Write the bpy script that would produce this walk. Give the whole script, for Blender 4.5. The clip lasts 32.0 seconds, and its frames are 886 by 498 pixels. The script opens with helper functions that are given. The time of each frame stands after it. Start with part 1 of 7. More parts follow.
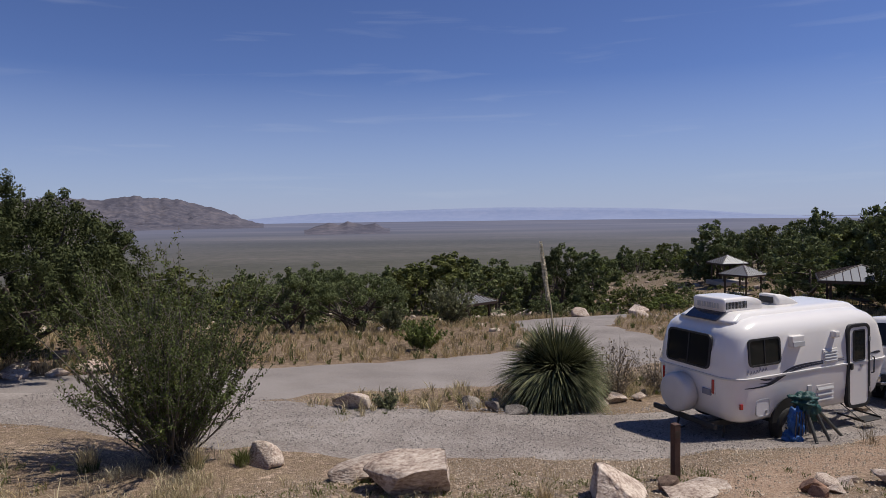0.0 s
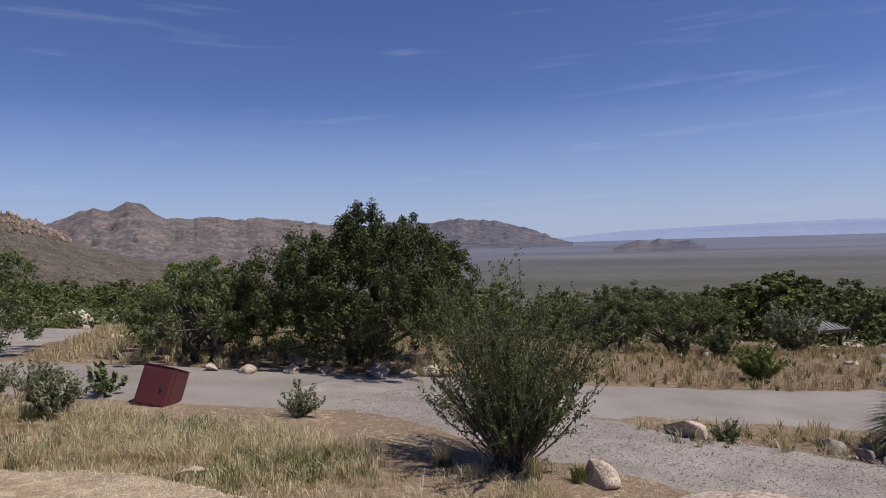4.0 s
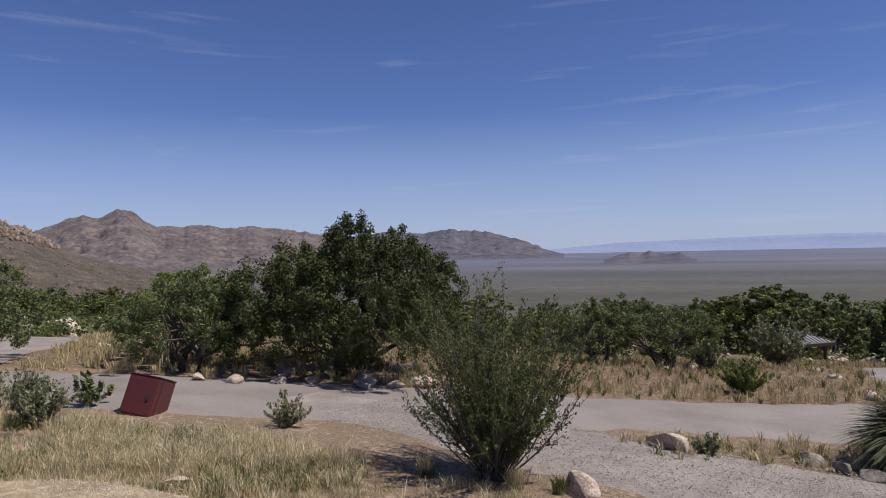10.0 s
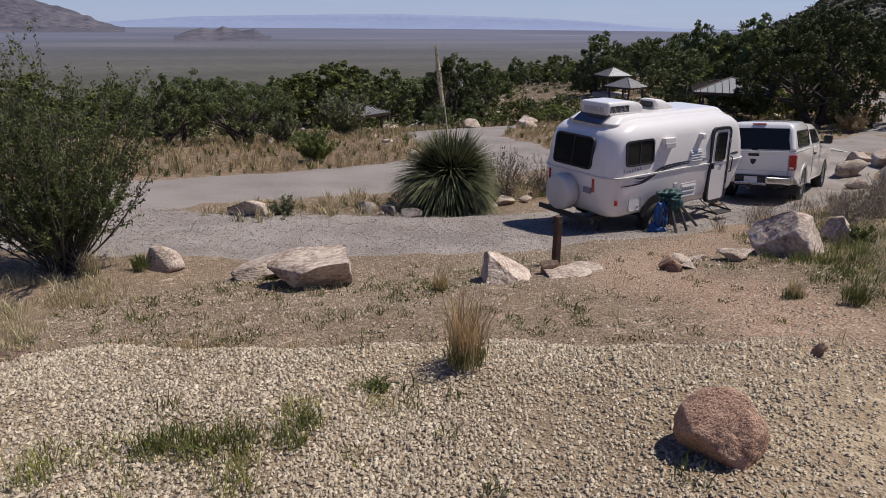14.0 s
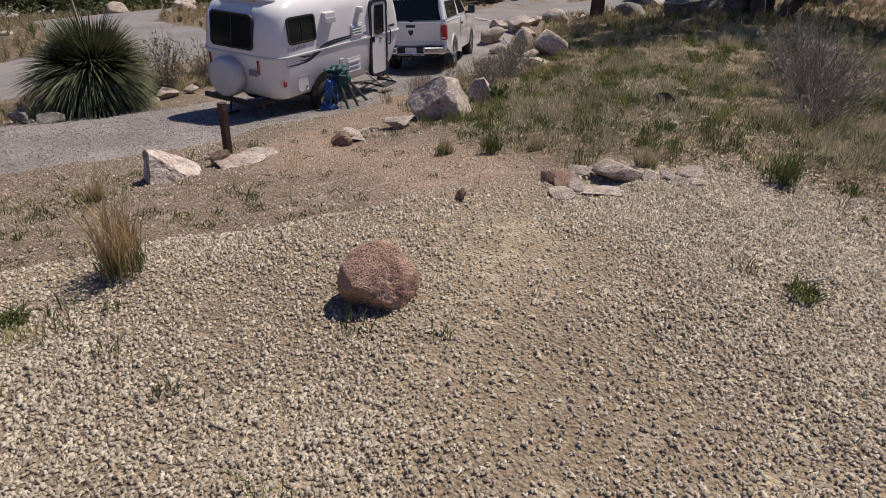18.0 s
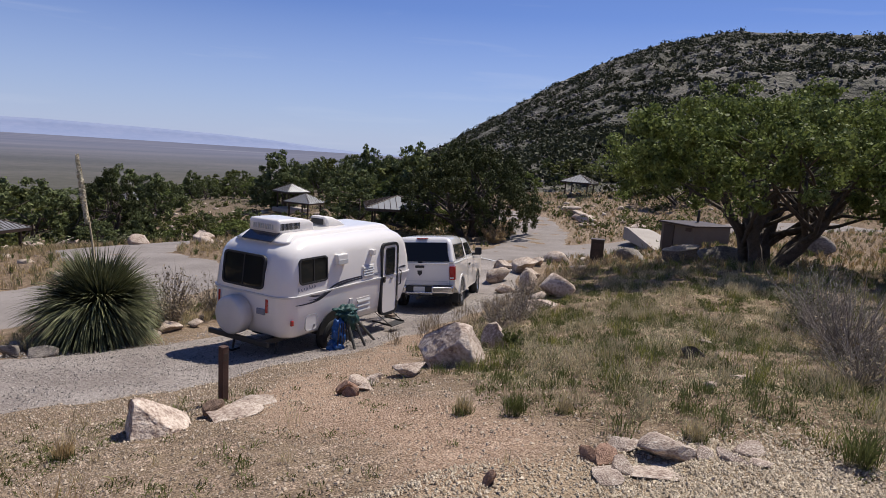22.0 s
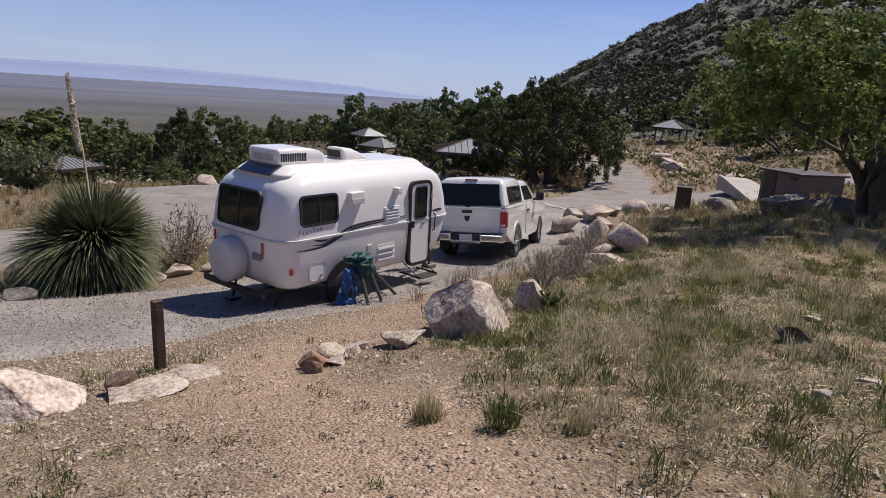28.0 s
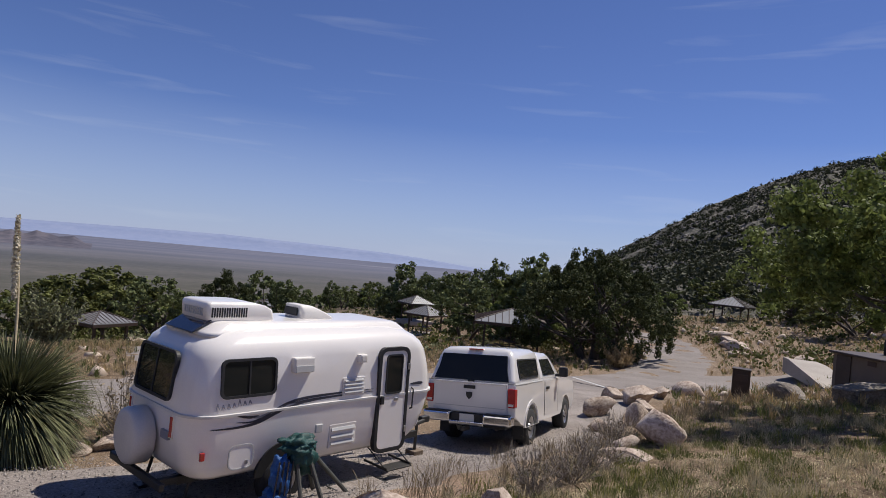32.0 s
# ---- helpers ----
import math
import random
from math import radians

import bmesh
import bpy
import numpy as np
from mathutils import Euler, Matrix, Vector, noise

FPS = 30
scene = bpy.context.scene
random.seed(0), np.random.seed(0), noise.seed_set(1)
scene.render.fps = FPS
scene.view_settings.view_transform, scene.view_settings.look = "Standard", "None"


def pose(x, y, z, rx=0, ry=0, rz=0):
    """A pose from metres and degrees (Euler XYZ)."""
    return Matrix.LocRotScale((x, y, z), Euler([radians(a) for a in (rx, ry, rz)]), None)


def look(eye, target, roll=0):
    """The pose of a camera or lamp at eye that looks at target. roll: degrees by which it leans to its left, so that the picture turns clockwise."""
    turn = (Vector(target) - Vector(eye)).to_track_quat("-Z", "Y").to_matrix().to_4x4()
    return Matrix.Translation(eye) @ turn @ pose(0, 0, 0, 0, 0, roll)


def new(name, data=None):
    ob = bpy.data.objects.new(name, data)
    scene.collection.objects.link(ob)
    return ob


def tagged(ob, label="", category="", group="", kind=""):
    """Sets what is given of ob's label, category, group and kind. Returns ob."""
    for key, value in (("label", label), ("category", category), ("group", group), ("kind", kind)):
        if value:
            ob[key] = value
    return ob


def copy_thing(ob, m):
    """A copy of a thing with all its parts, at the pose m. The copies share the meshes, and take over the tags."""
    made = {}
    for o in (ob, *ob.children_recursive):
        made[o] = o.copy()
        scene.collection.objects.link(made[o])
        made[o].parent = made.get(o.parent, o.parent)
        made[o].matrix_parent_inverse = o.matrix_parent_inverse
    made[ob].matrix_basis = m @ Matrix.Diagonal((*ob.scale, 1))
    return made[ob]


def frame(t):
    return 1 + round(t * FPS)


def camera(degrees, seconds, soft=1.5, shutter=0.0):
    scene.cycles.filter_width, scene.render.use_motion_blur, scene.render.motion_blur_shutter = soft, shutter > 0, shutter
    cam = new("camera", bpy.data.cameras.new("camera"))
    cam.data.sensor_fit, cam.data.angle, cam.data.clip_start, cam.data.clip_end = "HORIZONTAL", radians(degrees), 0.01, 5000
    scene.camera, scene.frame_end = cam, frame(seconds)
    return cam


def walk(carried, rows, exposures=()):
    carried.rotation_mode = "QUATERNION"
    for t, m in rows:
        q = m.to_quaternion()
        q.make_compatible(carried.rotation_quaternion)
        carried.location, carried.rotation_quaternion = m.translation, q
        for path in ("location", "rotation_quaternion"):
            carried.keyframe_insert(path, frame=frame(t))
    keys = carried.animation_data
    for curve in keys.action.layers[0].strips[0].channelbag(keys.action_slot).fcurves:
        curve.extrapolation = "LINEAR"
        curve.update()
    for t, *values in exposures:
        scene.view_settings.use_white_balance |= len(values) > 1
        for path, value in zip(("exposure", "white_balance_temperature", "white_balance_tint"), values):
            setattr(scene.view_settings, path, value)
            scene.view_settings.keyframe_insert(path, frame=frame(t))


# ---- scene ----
cam = camera(69.1, 32.0, soft=0.8)
PATH = [
    (0, (-0.000, 0.000, 0.000), (-0.000, 9.983, -0.582), -0.72),
    (0.5, (0.005, 0.111, -0.021), (-0.282, 10.088, -0.640), -0.84),
    (1, (-0.030, 0.151, -0.003), (-0.662, 10.115, -0.564), -1.34),
    (1.5, (-0.074, 0.148, -0.002), (-1.394, 10.048, -0.498), -1.34),
    (2, (-0.153, 0.123, 0.008), (-1.983, 9.944, -0.438), -1.88),
    (2.5, (-0.239, 0.048, 0.031), (-2.494, 9.782, -0.384), -2.27),
    (3, (-0.310, -0.050, -0.002), (-3.524, 9.414, -0.322), -3.21),
    (3.5, (-0.360, -0.009, -0.013), (-4.357, 9.155, -0.238), -2.13),
    (4, (-0.413, 0.053, -0.023), (-4.946, 8.964, -0.216), -1.96),
    (4.5, (-0.399, 0.042, -0.021), (-5.469, 8.660, -0.165), -1.95),
    (6.5, (-0.384, 0.036, -0.025), (-7.030, 7.507, -0.126), -2.53),
    (7, (-0.386, 0.021, -0.025), (-7.280, 7.264, -0.126), -2.68),
    (7.5, (-0.376, 0.012, -0.019), (-7.422, 7.107, -0.145), -2.91),
    (8, (-0.345, -0.009, -0.001), (-7.554, 6.921, -0.105), -2.55),
    (8.5, (-0.286, -0.072, 0.022), (-7.409, 6.947, -0.017), -1.94),
    (9, (-0.233, -0.098, 0.032), (-6.451, 7.733, 0.020), -1.58),
    (9.5, (-0.222, -0.080, 0.029), (-5.323, 8.522, 0.009), -1.20),
    (10, (-0.247, -0.050, 0.020), (-4.659, 8.925, -0.015), -1.44),
    (10.5, (-0.260, -0.049, 0.010), (-4.422, 9.044, -0.035), -1.72),
    (11, (-0.223, -0.054, 0.019), (-4.062, 9.180, -0.072), -1.37),
    (11.5, (-0.114, -0.081, 0.034), (-3.086, 9.466, -0.094), -1.37),
    (12, (-0.075, -0.247, 0.013), (-1.510, 9.648, -0.136), -0.99),
    (12.5, (-0.152, -0.352, 0.009), (-0.483, 9.618, -0.692), -1.22),
    (13, (-0.181, -0.322, -0.064), (0.137, 9.553, -1.609), -0.40),
    (13.5, (-0.142, -0.227, -0.124), (0.867, 9.411, -2.588), 0.32),
    (14, (-0.100, -0.147, -0.164), (1.487, 9.131, -3.540), 0.53),
    (14.5, (-0.057, -0.060, -0.198), (1.964, 8.757, -4.462), 0.63),
    (15, (-0.018, 0.031, -0.238), (2.576, 8.533, -4.818), 1.37),
    (15.5, (0.031, 0.106, -0.256), (3.630, 8.131, -5.014), 2.55),
    (17.5, (0.164, -0.251, -0.240), (5.516, 6.585, -5.201), 3.60),
    (18, (0.160, -0.263, -0.234), (5.610, 6.597, -5.054), 2.89),
    (18.5, (0.160, -0.267, -0.223), (5.850, 6.475, -4.932), 2.94),
    (19, (0.161, -0.227, -0.211), (5.814, 6.851, -4.446), 0.80),
    (19.5, (0.233, -0.176, -0.213), (5.820, 7.201, -4.002), 2.22),
    (20, (0.352, -0.107, -0.196), (6.227, 7.343, -3.354), 1.58),
    (20.5, (0.356, -0.004, -0.212), (6.537, 7.269, -3.194), 2.76),
    (21, (0.317, 0.195, -0.234), (6.688, 7.475, -2.763), 1.07),
    (21.5, (0.356, 0.375, -0.175), (6.494, 8.071, -1.936), 3.34),
    (22, (0.401, 0.404, -0.172), (6.391, 8.267, -1.686), 3.95),
    (22.5, (0.432, 0.436, -0.205), (6.066, 8.530, -1.866), 3.11),
    (23, (0.501, 0.481, -0.232), (5.351, 9.018, -2.129), 0.75),
    (23.5, (0.579, 0.524, -0.256), (5.962, 8.719, -2.222), 0.87),
    (24, (0.662, 0.664, -0.278), (6.495, 8.555, -2.204), 2.81),
    (24.5, (0.831, 0.853, -0.219), (6.929, 8.600, -1.896), 3.41),
    (26.5, (1.842, 1.335, -0.503), (7.248, 9.554, -2.299), 3.24),
    (27, (2.004, 1.468, -0.540), (7.740, 9.488, -2.208), 4.53),
    (27.5, (2.209, 1.573, -0.579), (6.993, 10.148, -2.477), 3.88),
    (28, (2.443, 1.691, -0.616), (7.307, 10.097, -2.996), 4.02),
    (28.5, (2.686, 1.844, -0.647), (8.308, 9.933, -2.367), -0.31),
    (29, (2.926, 2.005, -0.704), (7.930, 10.487, -2.441), 1.53),
    (29.5, (3.219, 2.197, -0.738), (7.420, 11.001, -2.941), 4.78),
    (30, (3.495, 2.433, -0.752), (7.986, 11.213, -2.406), 2.66),
    (30.5, (3.792, 2.599, -0.749), (7.804, 11.706, -1.739), 4.81),
    (31, (4.063, 2.747, -0.753), (8.807, 11.502, -1.678), 4.94),
    (31.5, (4.298, 2.833, -0.788), (9.328, 11.449, -1.473), 4.51),
    (32, (4.536, 2.865, -0.825), (8.559, 12.019, -0.675), 5.41),
]
walk(cam, [(t, look(eye, target, roll)) for t, eye, target, roll in PATH], [(0.0, -0.06), (4.0, 0.06), (11.0, 0.08), (13.0, 0.03), (15.0, 0.04), (19.0, 0.03), (21.0, 0.19), (28.0, 0.21), (29.0, 0.26), (30.0, 0.2), (31.0, 0.04), (32.0, 0.04)])

# ---- light ----
SUN_AZ, SUN_EL = 79.0, 59.0
world = bpy.data.worlds.new("sky")
scene.world = world
world.use_nodes = True
wt = world.node_tree
sky = wt.nodes.new("ShaderNodeTexSky")
sky.sky_type, sky.sun_disc = "NISHITA", False
sky.sun_elevation, sky.sun_rotation = radians(SUN_EL), radians(SUN_AZ)
sky.altitude, sky.air_density, sky.dust_density, sky.ozone_density = 1500, 1.0, 0.0, 3.0
wt.nodes["Background"].inputs[1].default_value = 0.074
# thin cirrus over a clear deep blue desert sky
way = wt.nodes.new("ShaderNodeTexCoord")
stretch = wt.nodes.new("ShaderNodeMapping")
stretch.inputs["Scale"].default_value = (1.8, 1.8, 19.0)
stretch.inputs["Rotation"].default_value = (0.05, -0.04, 0.0)
wisps = wt.nodes.new("ShaderNodeTexNoise")
wisps.inputs["Scale"].default_value, wisps.inputs["Detail"].default_value, wisps.inputs["Distortion"].default_value = 2.1, 8, 0.4
thin = wt.nodes.new("ShaderNodeValToRGB")
thin.color_ramp.elements[0].position, thin.color_ramp.elements[0].color = 0.59, (0, 0, 0, 1)
thin.color_ramp.elements[1].position, thin.color_ramp.elements[1].color = 0.82, (0.15, 0.15, 0.15, 1)
tone = wt.nodes.new("ShaderNodeMix")
tone.data_type, tone.blend_type = "RGBA", "MULTIPLY"
tone.inputs[0].default_value, tone.inputs[7].default_value = 1.0, (0.77, 0.81, 1.16, 1)
veil = wt.nodes.new("ShaderNodeMix")
veil.data_type = "RGBA"
veil.inputs[7].default_value = (9.0, 9.4, 10.4, 1)
wt.links.new(way.outputs["Generated"], stretch.inputs[0])
wt.links.new(stretch.outputs[0], wisps.inputs["Vector"])
wt.links.new(wisps.outputs[0], thin.inputs[0])
# pale dusty air low over the horizon, all round
level = wt.nodes.new("ShaderNodeSeparateXYZ")
dust = wt.nodes.new("ShaderNodeValToRGB")
dust.color_ramp.elements[0].position, dust.color_ramp.elements[0].color = 0.0, (0.75, 0.75, 0.75, 1)
dust.color_ramp.elements[1].position, dust.color_ramp.elements[1].color = 0.2, (0, 0, 0, 1)
low_air = wt.nodes.new("ShaderNodeMix")
low_air.data_type = "RGBA"
low_air.inputs[7].default_value = (4.9, 5.9, 8.5, 1)
wt.links.new(way.outputs["Generated"], level.inputs[0])
wt.links.new(level.outputs["Z"], dust.inputs[0])
wt.links.new(dust.outputs[0], low_air.inputs[0])
wt.links.new(sky.outputs[0], tone.inputs[6])
wt.links.new(tone.outputs[2], low_air.inputs[6])
wt.links.new(thin.outputs[0], veil.inputs[0])
wt.links.new(low_air.outputs[2], veil.inputs[6])
wt.links.new(veil.outputs[2], wt.nodes["Background"].inputs[0])
sun = new("sun", bpy.data.lights.new("sun", "SUN"))
sun.data.energy, sun.data.angle, sun.data.color = 4.5, radians(0.55), (1.0, 0.935, 0.85)
SUN_DIR = Vector((math.sin(radians(SUN_AZ)) * math.cos(radians(SUN_EL)), math.cos(radians(SUN_AZ)) * math.cos(radians(SUN_EL)), math.sin(radians(SUN_EL))))
sun.matrix_world = look(SUN_DIR * 60, (0, 0, 0))


# ---- materials ----
def material(name, colours, scale=4.0, rough=0.85, bump=0.3, fine=40.0, metal=0.0, spread=0.0, detail=6.0, spec=0.5, island=False):
    """colours: two or three base colours mixed by noise at two scales; spread: brightness change from piece to piece."""
    m = bpy.data.materials.new(name)
    m.use_nodes = True
    t, b = m.node_tree, m.node_tree.nodes["Principled BSDF"]
    b.inputs["Roughness"].default_value, b.inputs["Metallic"].default_value = rough, metal
    b.inputs["Specular IOR Level"].default_value = spec
    co = t.nodes.new("ShaderNodeTexCoord")
    big, small = t.nodes.new("ShaderNodeTexNoise"), t.nodes.new("ShaderNodeTexNoise")
    for n_, s in ((big, scale), (small, fine)):
        n_.inputs["Scale"].default_value, n_.inputs["Detail"].default_value = s, detail
        t.links.new(co.outputs["Object"], n_.inputs["Vector"])
    add = t.nodes.new("ShaderNodeMath")
    add.operation = "MULTIPLY_ADD"
    add.inputs[1].default_value, add.inputs[2].default_value = 0.55, 0.0
    t.links.new(small.outputs[0], add.inputs[0])
    mul = t.nodes.new("ShaderNodeMath")
    mul.operation = "MULTIPLY_ADD"
    mul.inputs[1].default_value = 0.45
    t.links.new(big.outputs[0], mul.inputs[0])
    t.links.new(add.outputs[0], mul.inputs[2])
    ramp = t.nodes.new("ShaderNodeValToRGB")
    els = ramp.color_ramp.elements
    while len(els) < len(colours):
        els.new(0.5)
    for i, c in enumerate(colours):
        els[i].position, els[i].color = 0.36 + 0.28 * i / max(1, len(colours) - 1), (*c, 1)
    t.links.new(mul.outputs[0], ramp.inputs[0])
    out = ramp.outputs[0]
    if spread:
        hsv = t.nodes.new("ShaderNodeHueSaturation")
        mr = t.nodes.new("ShaderNodeMapRange")
        mr.inputs["To Min"].default_value, mr.inputs["To Max"].default_value = 1 - spread, 1 + spread
        if island:
            src = t.nodes.new("ShaderNodeNewGeometry").outputs["Random Per Island"]
        else:
            src = t.nodes.new("ShaderNodeObjectInfo").outputs["Random"]
        t.links.new(src, mr.inputs[0])
        t.links.new(mr.outputs[0], hsv.inputs["Value"])
        t.links.new(out, hsv.inputs["Color"])
        out = hsv.outputs[0]
    t.links.new(out, b.inputs["Base Color"])
    if bump:
        bp = t.nodes.new("ShaderNodeBump")
        bp.inputs["Strength"].default_value, bp.inputs["Distance"].default_value = bump, 0.02
        t.links.new(small.outputs[0], bp.inputs["Height"])
        t.links.new(bp.outputs[0], b.inputs["Normal"])
    return m


def leafy(name, colours, spread=0.45, rough=0.6, trans=0.25):
    m = material(name, colours, 1.5, rough, 0.0, 9.0, spread=spread, island=True, spec=0.1)
    b = m.node_tree.nodes["Principled BSDF"]
    b.inputs["Transmission Weight"].default_value = 0.0
    if trans:
        t = m.node_tree
        tr, mix = t.nodes.new("ShaderNodeBsdfTranslucent"), t.nodes.new("ShaderNodeMixShader")
        mix.inputs[0].default_value = trans
        link = b.inputs["Base Color"].links[0].from_socket
        t.links.new(link, tr.inputs[0])
        t.links.new(b.outputs[0], mix.inputs[1])
        t.links.new(tr.outputs[0], mix.inputs[2])
        t.links.new(mix.outputs[0], t.nodes["Material Output"].inputs[0])
    return m


def plain(name, c, rough=0.5, metal=0.0, coat=0.0, vary=0.12, scale=3.0, bump=0.05):
    m = material(name, [tuple(v * (1 - vary) for v in c), tuple(min(1, v * (1 + vary)) for v in c)], scale, rough, bump, 60.0, metal)
    m.node_tree.nodes["Principled BSDF"].inputs["Coat Weight"].default_value = coat
    return m


GRAVEL = material("gravel", [(0.16, 0.13, 0.115), (0.26, 0.225, 0.2), (0.36, 0.32, 0.29)], 0.8, 0.95, 0.9, 24.0)
ASPHALT = material("worn_asphalt", [(0.165, 0.143, 0.128), (0.235, 0.205, 0.185), (0.285, 0.253, 0.232)], 0.5, 0.95, 0.5, 30.0)
ROCK = material("granite", [(0.2, 0.135, 0.105), (0.45, 0.36, 0.29), (0.64, 0.55, 0.465)], 2.6, 0.9, 1.0, 16.0, spread=0.15)
ROCK_RED = material("red_granite", [(0.17, 0.095, 0.066), (0.38, 0.228, 0.155), (0.5, 0.33, 0.235)], 4.0, 0.9, 1.0, 34.0, spread=0.08)
ROCK_BROWN = material("brown_rock", [(0.075, 0.048, 0.034), (0.17, 0.11, 0.077), (0.29, 0.2, 0.145)], 4.0, 0.9, 1.0, 24.0, spread=0.1)
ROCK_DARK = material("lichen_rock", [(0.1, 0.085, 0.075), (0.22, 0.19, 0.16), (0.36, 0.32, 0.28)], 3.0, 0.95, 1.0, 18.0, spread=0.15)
PEBBLE = material("pebble", [(0.29, 0.235, 0.172), (0.42, 0.35, 0.262), (0.54, 0.465, 0.365)], 9.0, 0.9, 0.4, 40.0, spread=0.35, island=True)
PEBBLE_TAN = material("tan_pebble", [(0.17, 0.128, 0.094), (0.31, 0.248, 0.188), (0.45, 0.38, 0.305)], 9.0, 0.9, 0.4, 40.0, spread=0.4, island=True)
PEBBLE_GREY = material("grey_pebble", [(0.12, 0.105, 0.1), (0.225, 0.2, 0.185), (0.32, 0.29, 0.27)], 9.0, 0.9, 0.4, 40.0, spread=0.4, island=True)
ROCK_HILL = material("hill_granite", [(0.085, 0.08, 0.074), (0.16, 0.148, 0.135), (0.27, 0.247, 0.222)], 0.2, 0.95, 0.6, 1.5, spread=0.3, island=True)
ROCK_TAN = material("tan_granite", [(0.11, 0.082, 0.066), (0.2, 0.15, 0.12), (0.29, 0.23, 0.185)], 0.2, 0.95, 0.6, 1.5, spread=0.3, island=True)
BARK = material("bark", [(0.05, 0.04, 0.032), (0.1, 0.08, 0.065), (0.15, 0.125, 0.1)], 6.0, 0.95, 1.0, 40.0)
TWIG = material("twig", [(0.09, 0.075, 0.06), (0.16, 0.135, 0.11)], 6.0, 0.9, 0.4, 40.0)
GREY_TWIG = material("grey_twig", [(0.19, 0.162, 0.138), (0.33, 0.29, 0.25)], 6.0, 0.9, 0.3, 40.0, spread=0.3, island=True)
JUNIPER = leafy("juniper_leaf", [(0.037, 0.047, 0.018), (0.098, 0.112, 0.042)], 0.3, trans=0.08)
HILL_LEAF = leafy("hill_scrub_leaf", [(0.03, 0.036, 0.02), (0.068, 0.074, 0.04)], 0.4, trans=0.15)
OAK = leafy("oak_leaf", [(0.095, 0.128, 0.036), (0.24, 0.278, 0.088)], 0.45, trans=0.3)
OAK_DULL = leafy("dull_oak_leaf", [(0.08, 0.102, 0.042), (0.175, 0.2, 0.085)], 0.45, trans=0.2)
SHRUB = leafy("shrub_leaf", [(0.068, 0.08, 0.024), (0.165, 0.176, 0.058)], 0.45, trans=0.25)
SHRUB_GREEN = leafy("tall_shrub_leaf", [(0.055, 0.074, 0.024), (0.14, 0.164, 0.056)], 0.4, trans=0.22)
SAGE = leafy("sage_leaf", [(0.14, 0.15, 0.08), (0.26, 0.268, 0.15)], 0.35, trans=0.2)
SOTOL = leafy("sotol_leaf", [(0.078, 0.088, 0.042), (0.195, 0.2, 0.105)], 0.5, rough=0.6, trans=0.08)
SKIRT = leafy("dead_skirt", [(0.06, 0.046, 0.032), (0.17, 0.135, 0.095)], 0.4, trans=0.05)
DEADLEAF = leafy("dry_leaf", [(0.22, 0.17, 0.11), (0.36, 0.3, 0.2)], 0.3, trans=0.1)
STRAW = leafy("straw", [(0.42, 0.34, 0.19), (0.62, 0.53, 0.33)], 0.35, trans=0.25)
GOLD = leafy("gold_straw", [(0.4, 0.29, 0.15), (0.58, 0.45, 0.25)], 0.35, trans=0.25)
RUST_STRAW = leafy("rusty_straw", [(0.34, 0.215, 0.1), (0.56, 0.41, 0.22)], 0.35, trans=0.25)
GREENGRASS = leafy("green_grass", [(0.095, 0.118, 0.037), (0.185, 0.2, 0.074)], 0.35, trans=0.3)
WHITE = plain("white_gelcoat", (0.85, 0.81, 0.765), 0.22, 0.0, 0.4, 0.03, 1.2, 0.01)
BELT = plain("belt_vinyl", (0.62, 0.6, 0.57), 0.4, 0.0, 0.0, 0.05)
WHITE_PAINT = plain("white_car_paint", (0.8, 0.775, 0.75), 0.2, 0.0, 0.8, 0.02, 1.0, 0.0)
WHITE_PLASTIC = plain("white_plastic", (0.74, 0.705, 0.66), 0.45, 0.0, 0.0, 0.06)
COVER = plain("vinyl_cover", (0.66, 0.62, 0.575), 0.5, 0.0, 0.0, 0.06, 4.0, 0.1)
BLACK = plain("black_rubber", (0.022, 0.022, 0.023), 0.6, 0.0, 0.0, 0.2)
TYRE = plain("tyre_rubber", (0.03, 0.03, 0.031), 0.85, 0.0, 0.0, 0.2, 20.0, 0.4)
CHROME = plain("chrome", (0.75, 0.75, 0.76), 0.16, 1.0, 0.0, 0.04)
STEEL = plain("dark_steel", (0.06, 0.058, 0.055), 0.5, 0.6, 0.0, 0.2)
ALLOY = plain("alloy", (0.5, 0.5, 0.51), 0.35, 0.9, 0.0, 0.1)
GREYDECAL = plain("grey_decal", (0.04, 0.04, 0.055), 0.4, 0.0, 0.0, 0.05)
PALEDECAL = plain("pale_decal", (0.24, 0.24, 0.28), 0.4, 0.0, 0.0, 0.05)
VENT_GREY = plain("vent_grey", (0.5, 0.5, 0.49), 0.5, 0.0, 0.0, 0.05)
PANEL_BLUE = plain("solar_panel", (0.02, 0.024, 0.04), 0.15, 0.0, 0.6, 0.1, 12.0, 0.0)
RED = plain("red_lens", (0.4, 0.02, 0.02), 0.2, 0.0, 0.5, 0.1)
RUST = plain("rusty_steel", (0.09, 0.05, 0.037), 0.85, 0.1, 0.0, 0.25, 5.0, 0.4)
MAROON = plain("maroon_steel", (0.092, 0.02, 0.021), 0.5, 0.0, 0.0, 0.12, 2.0, 0.1)
BROWN_PAINT = plain("brown_paint", (0.05, 0.032, 0.024), 0.5, 0.0, 0.0, 0.2, 3.0, 0.1)
BROWN_SIDE = plain("brown_side", (0.07, 0.045, 0.035), 0.6, 0.0, 0.0, 0.2, 3.0, 0.1)
BLUE = plain("blue_nylon", (0.02, 0.1, 0.3), 0.55, 0.0, 0.0, 0.35, 9.0, 0.4)
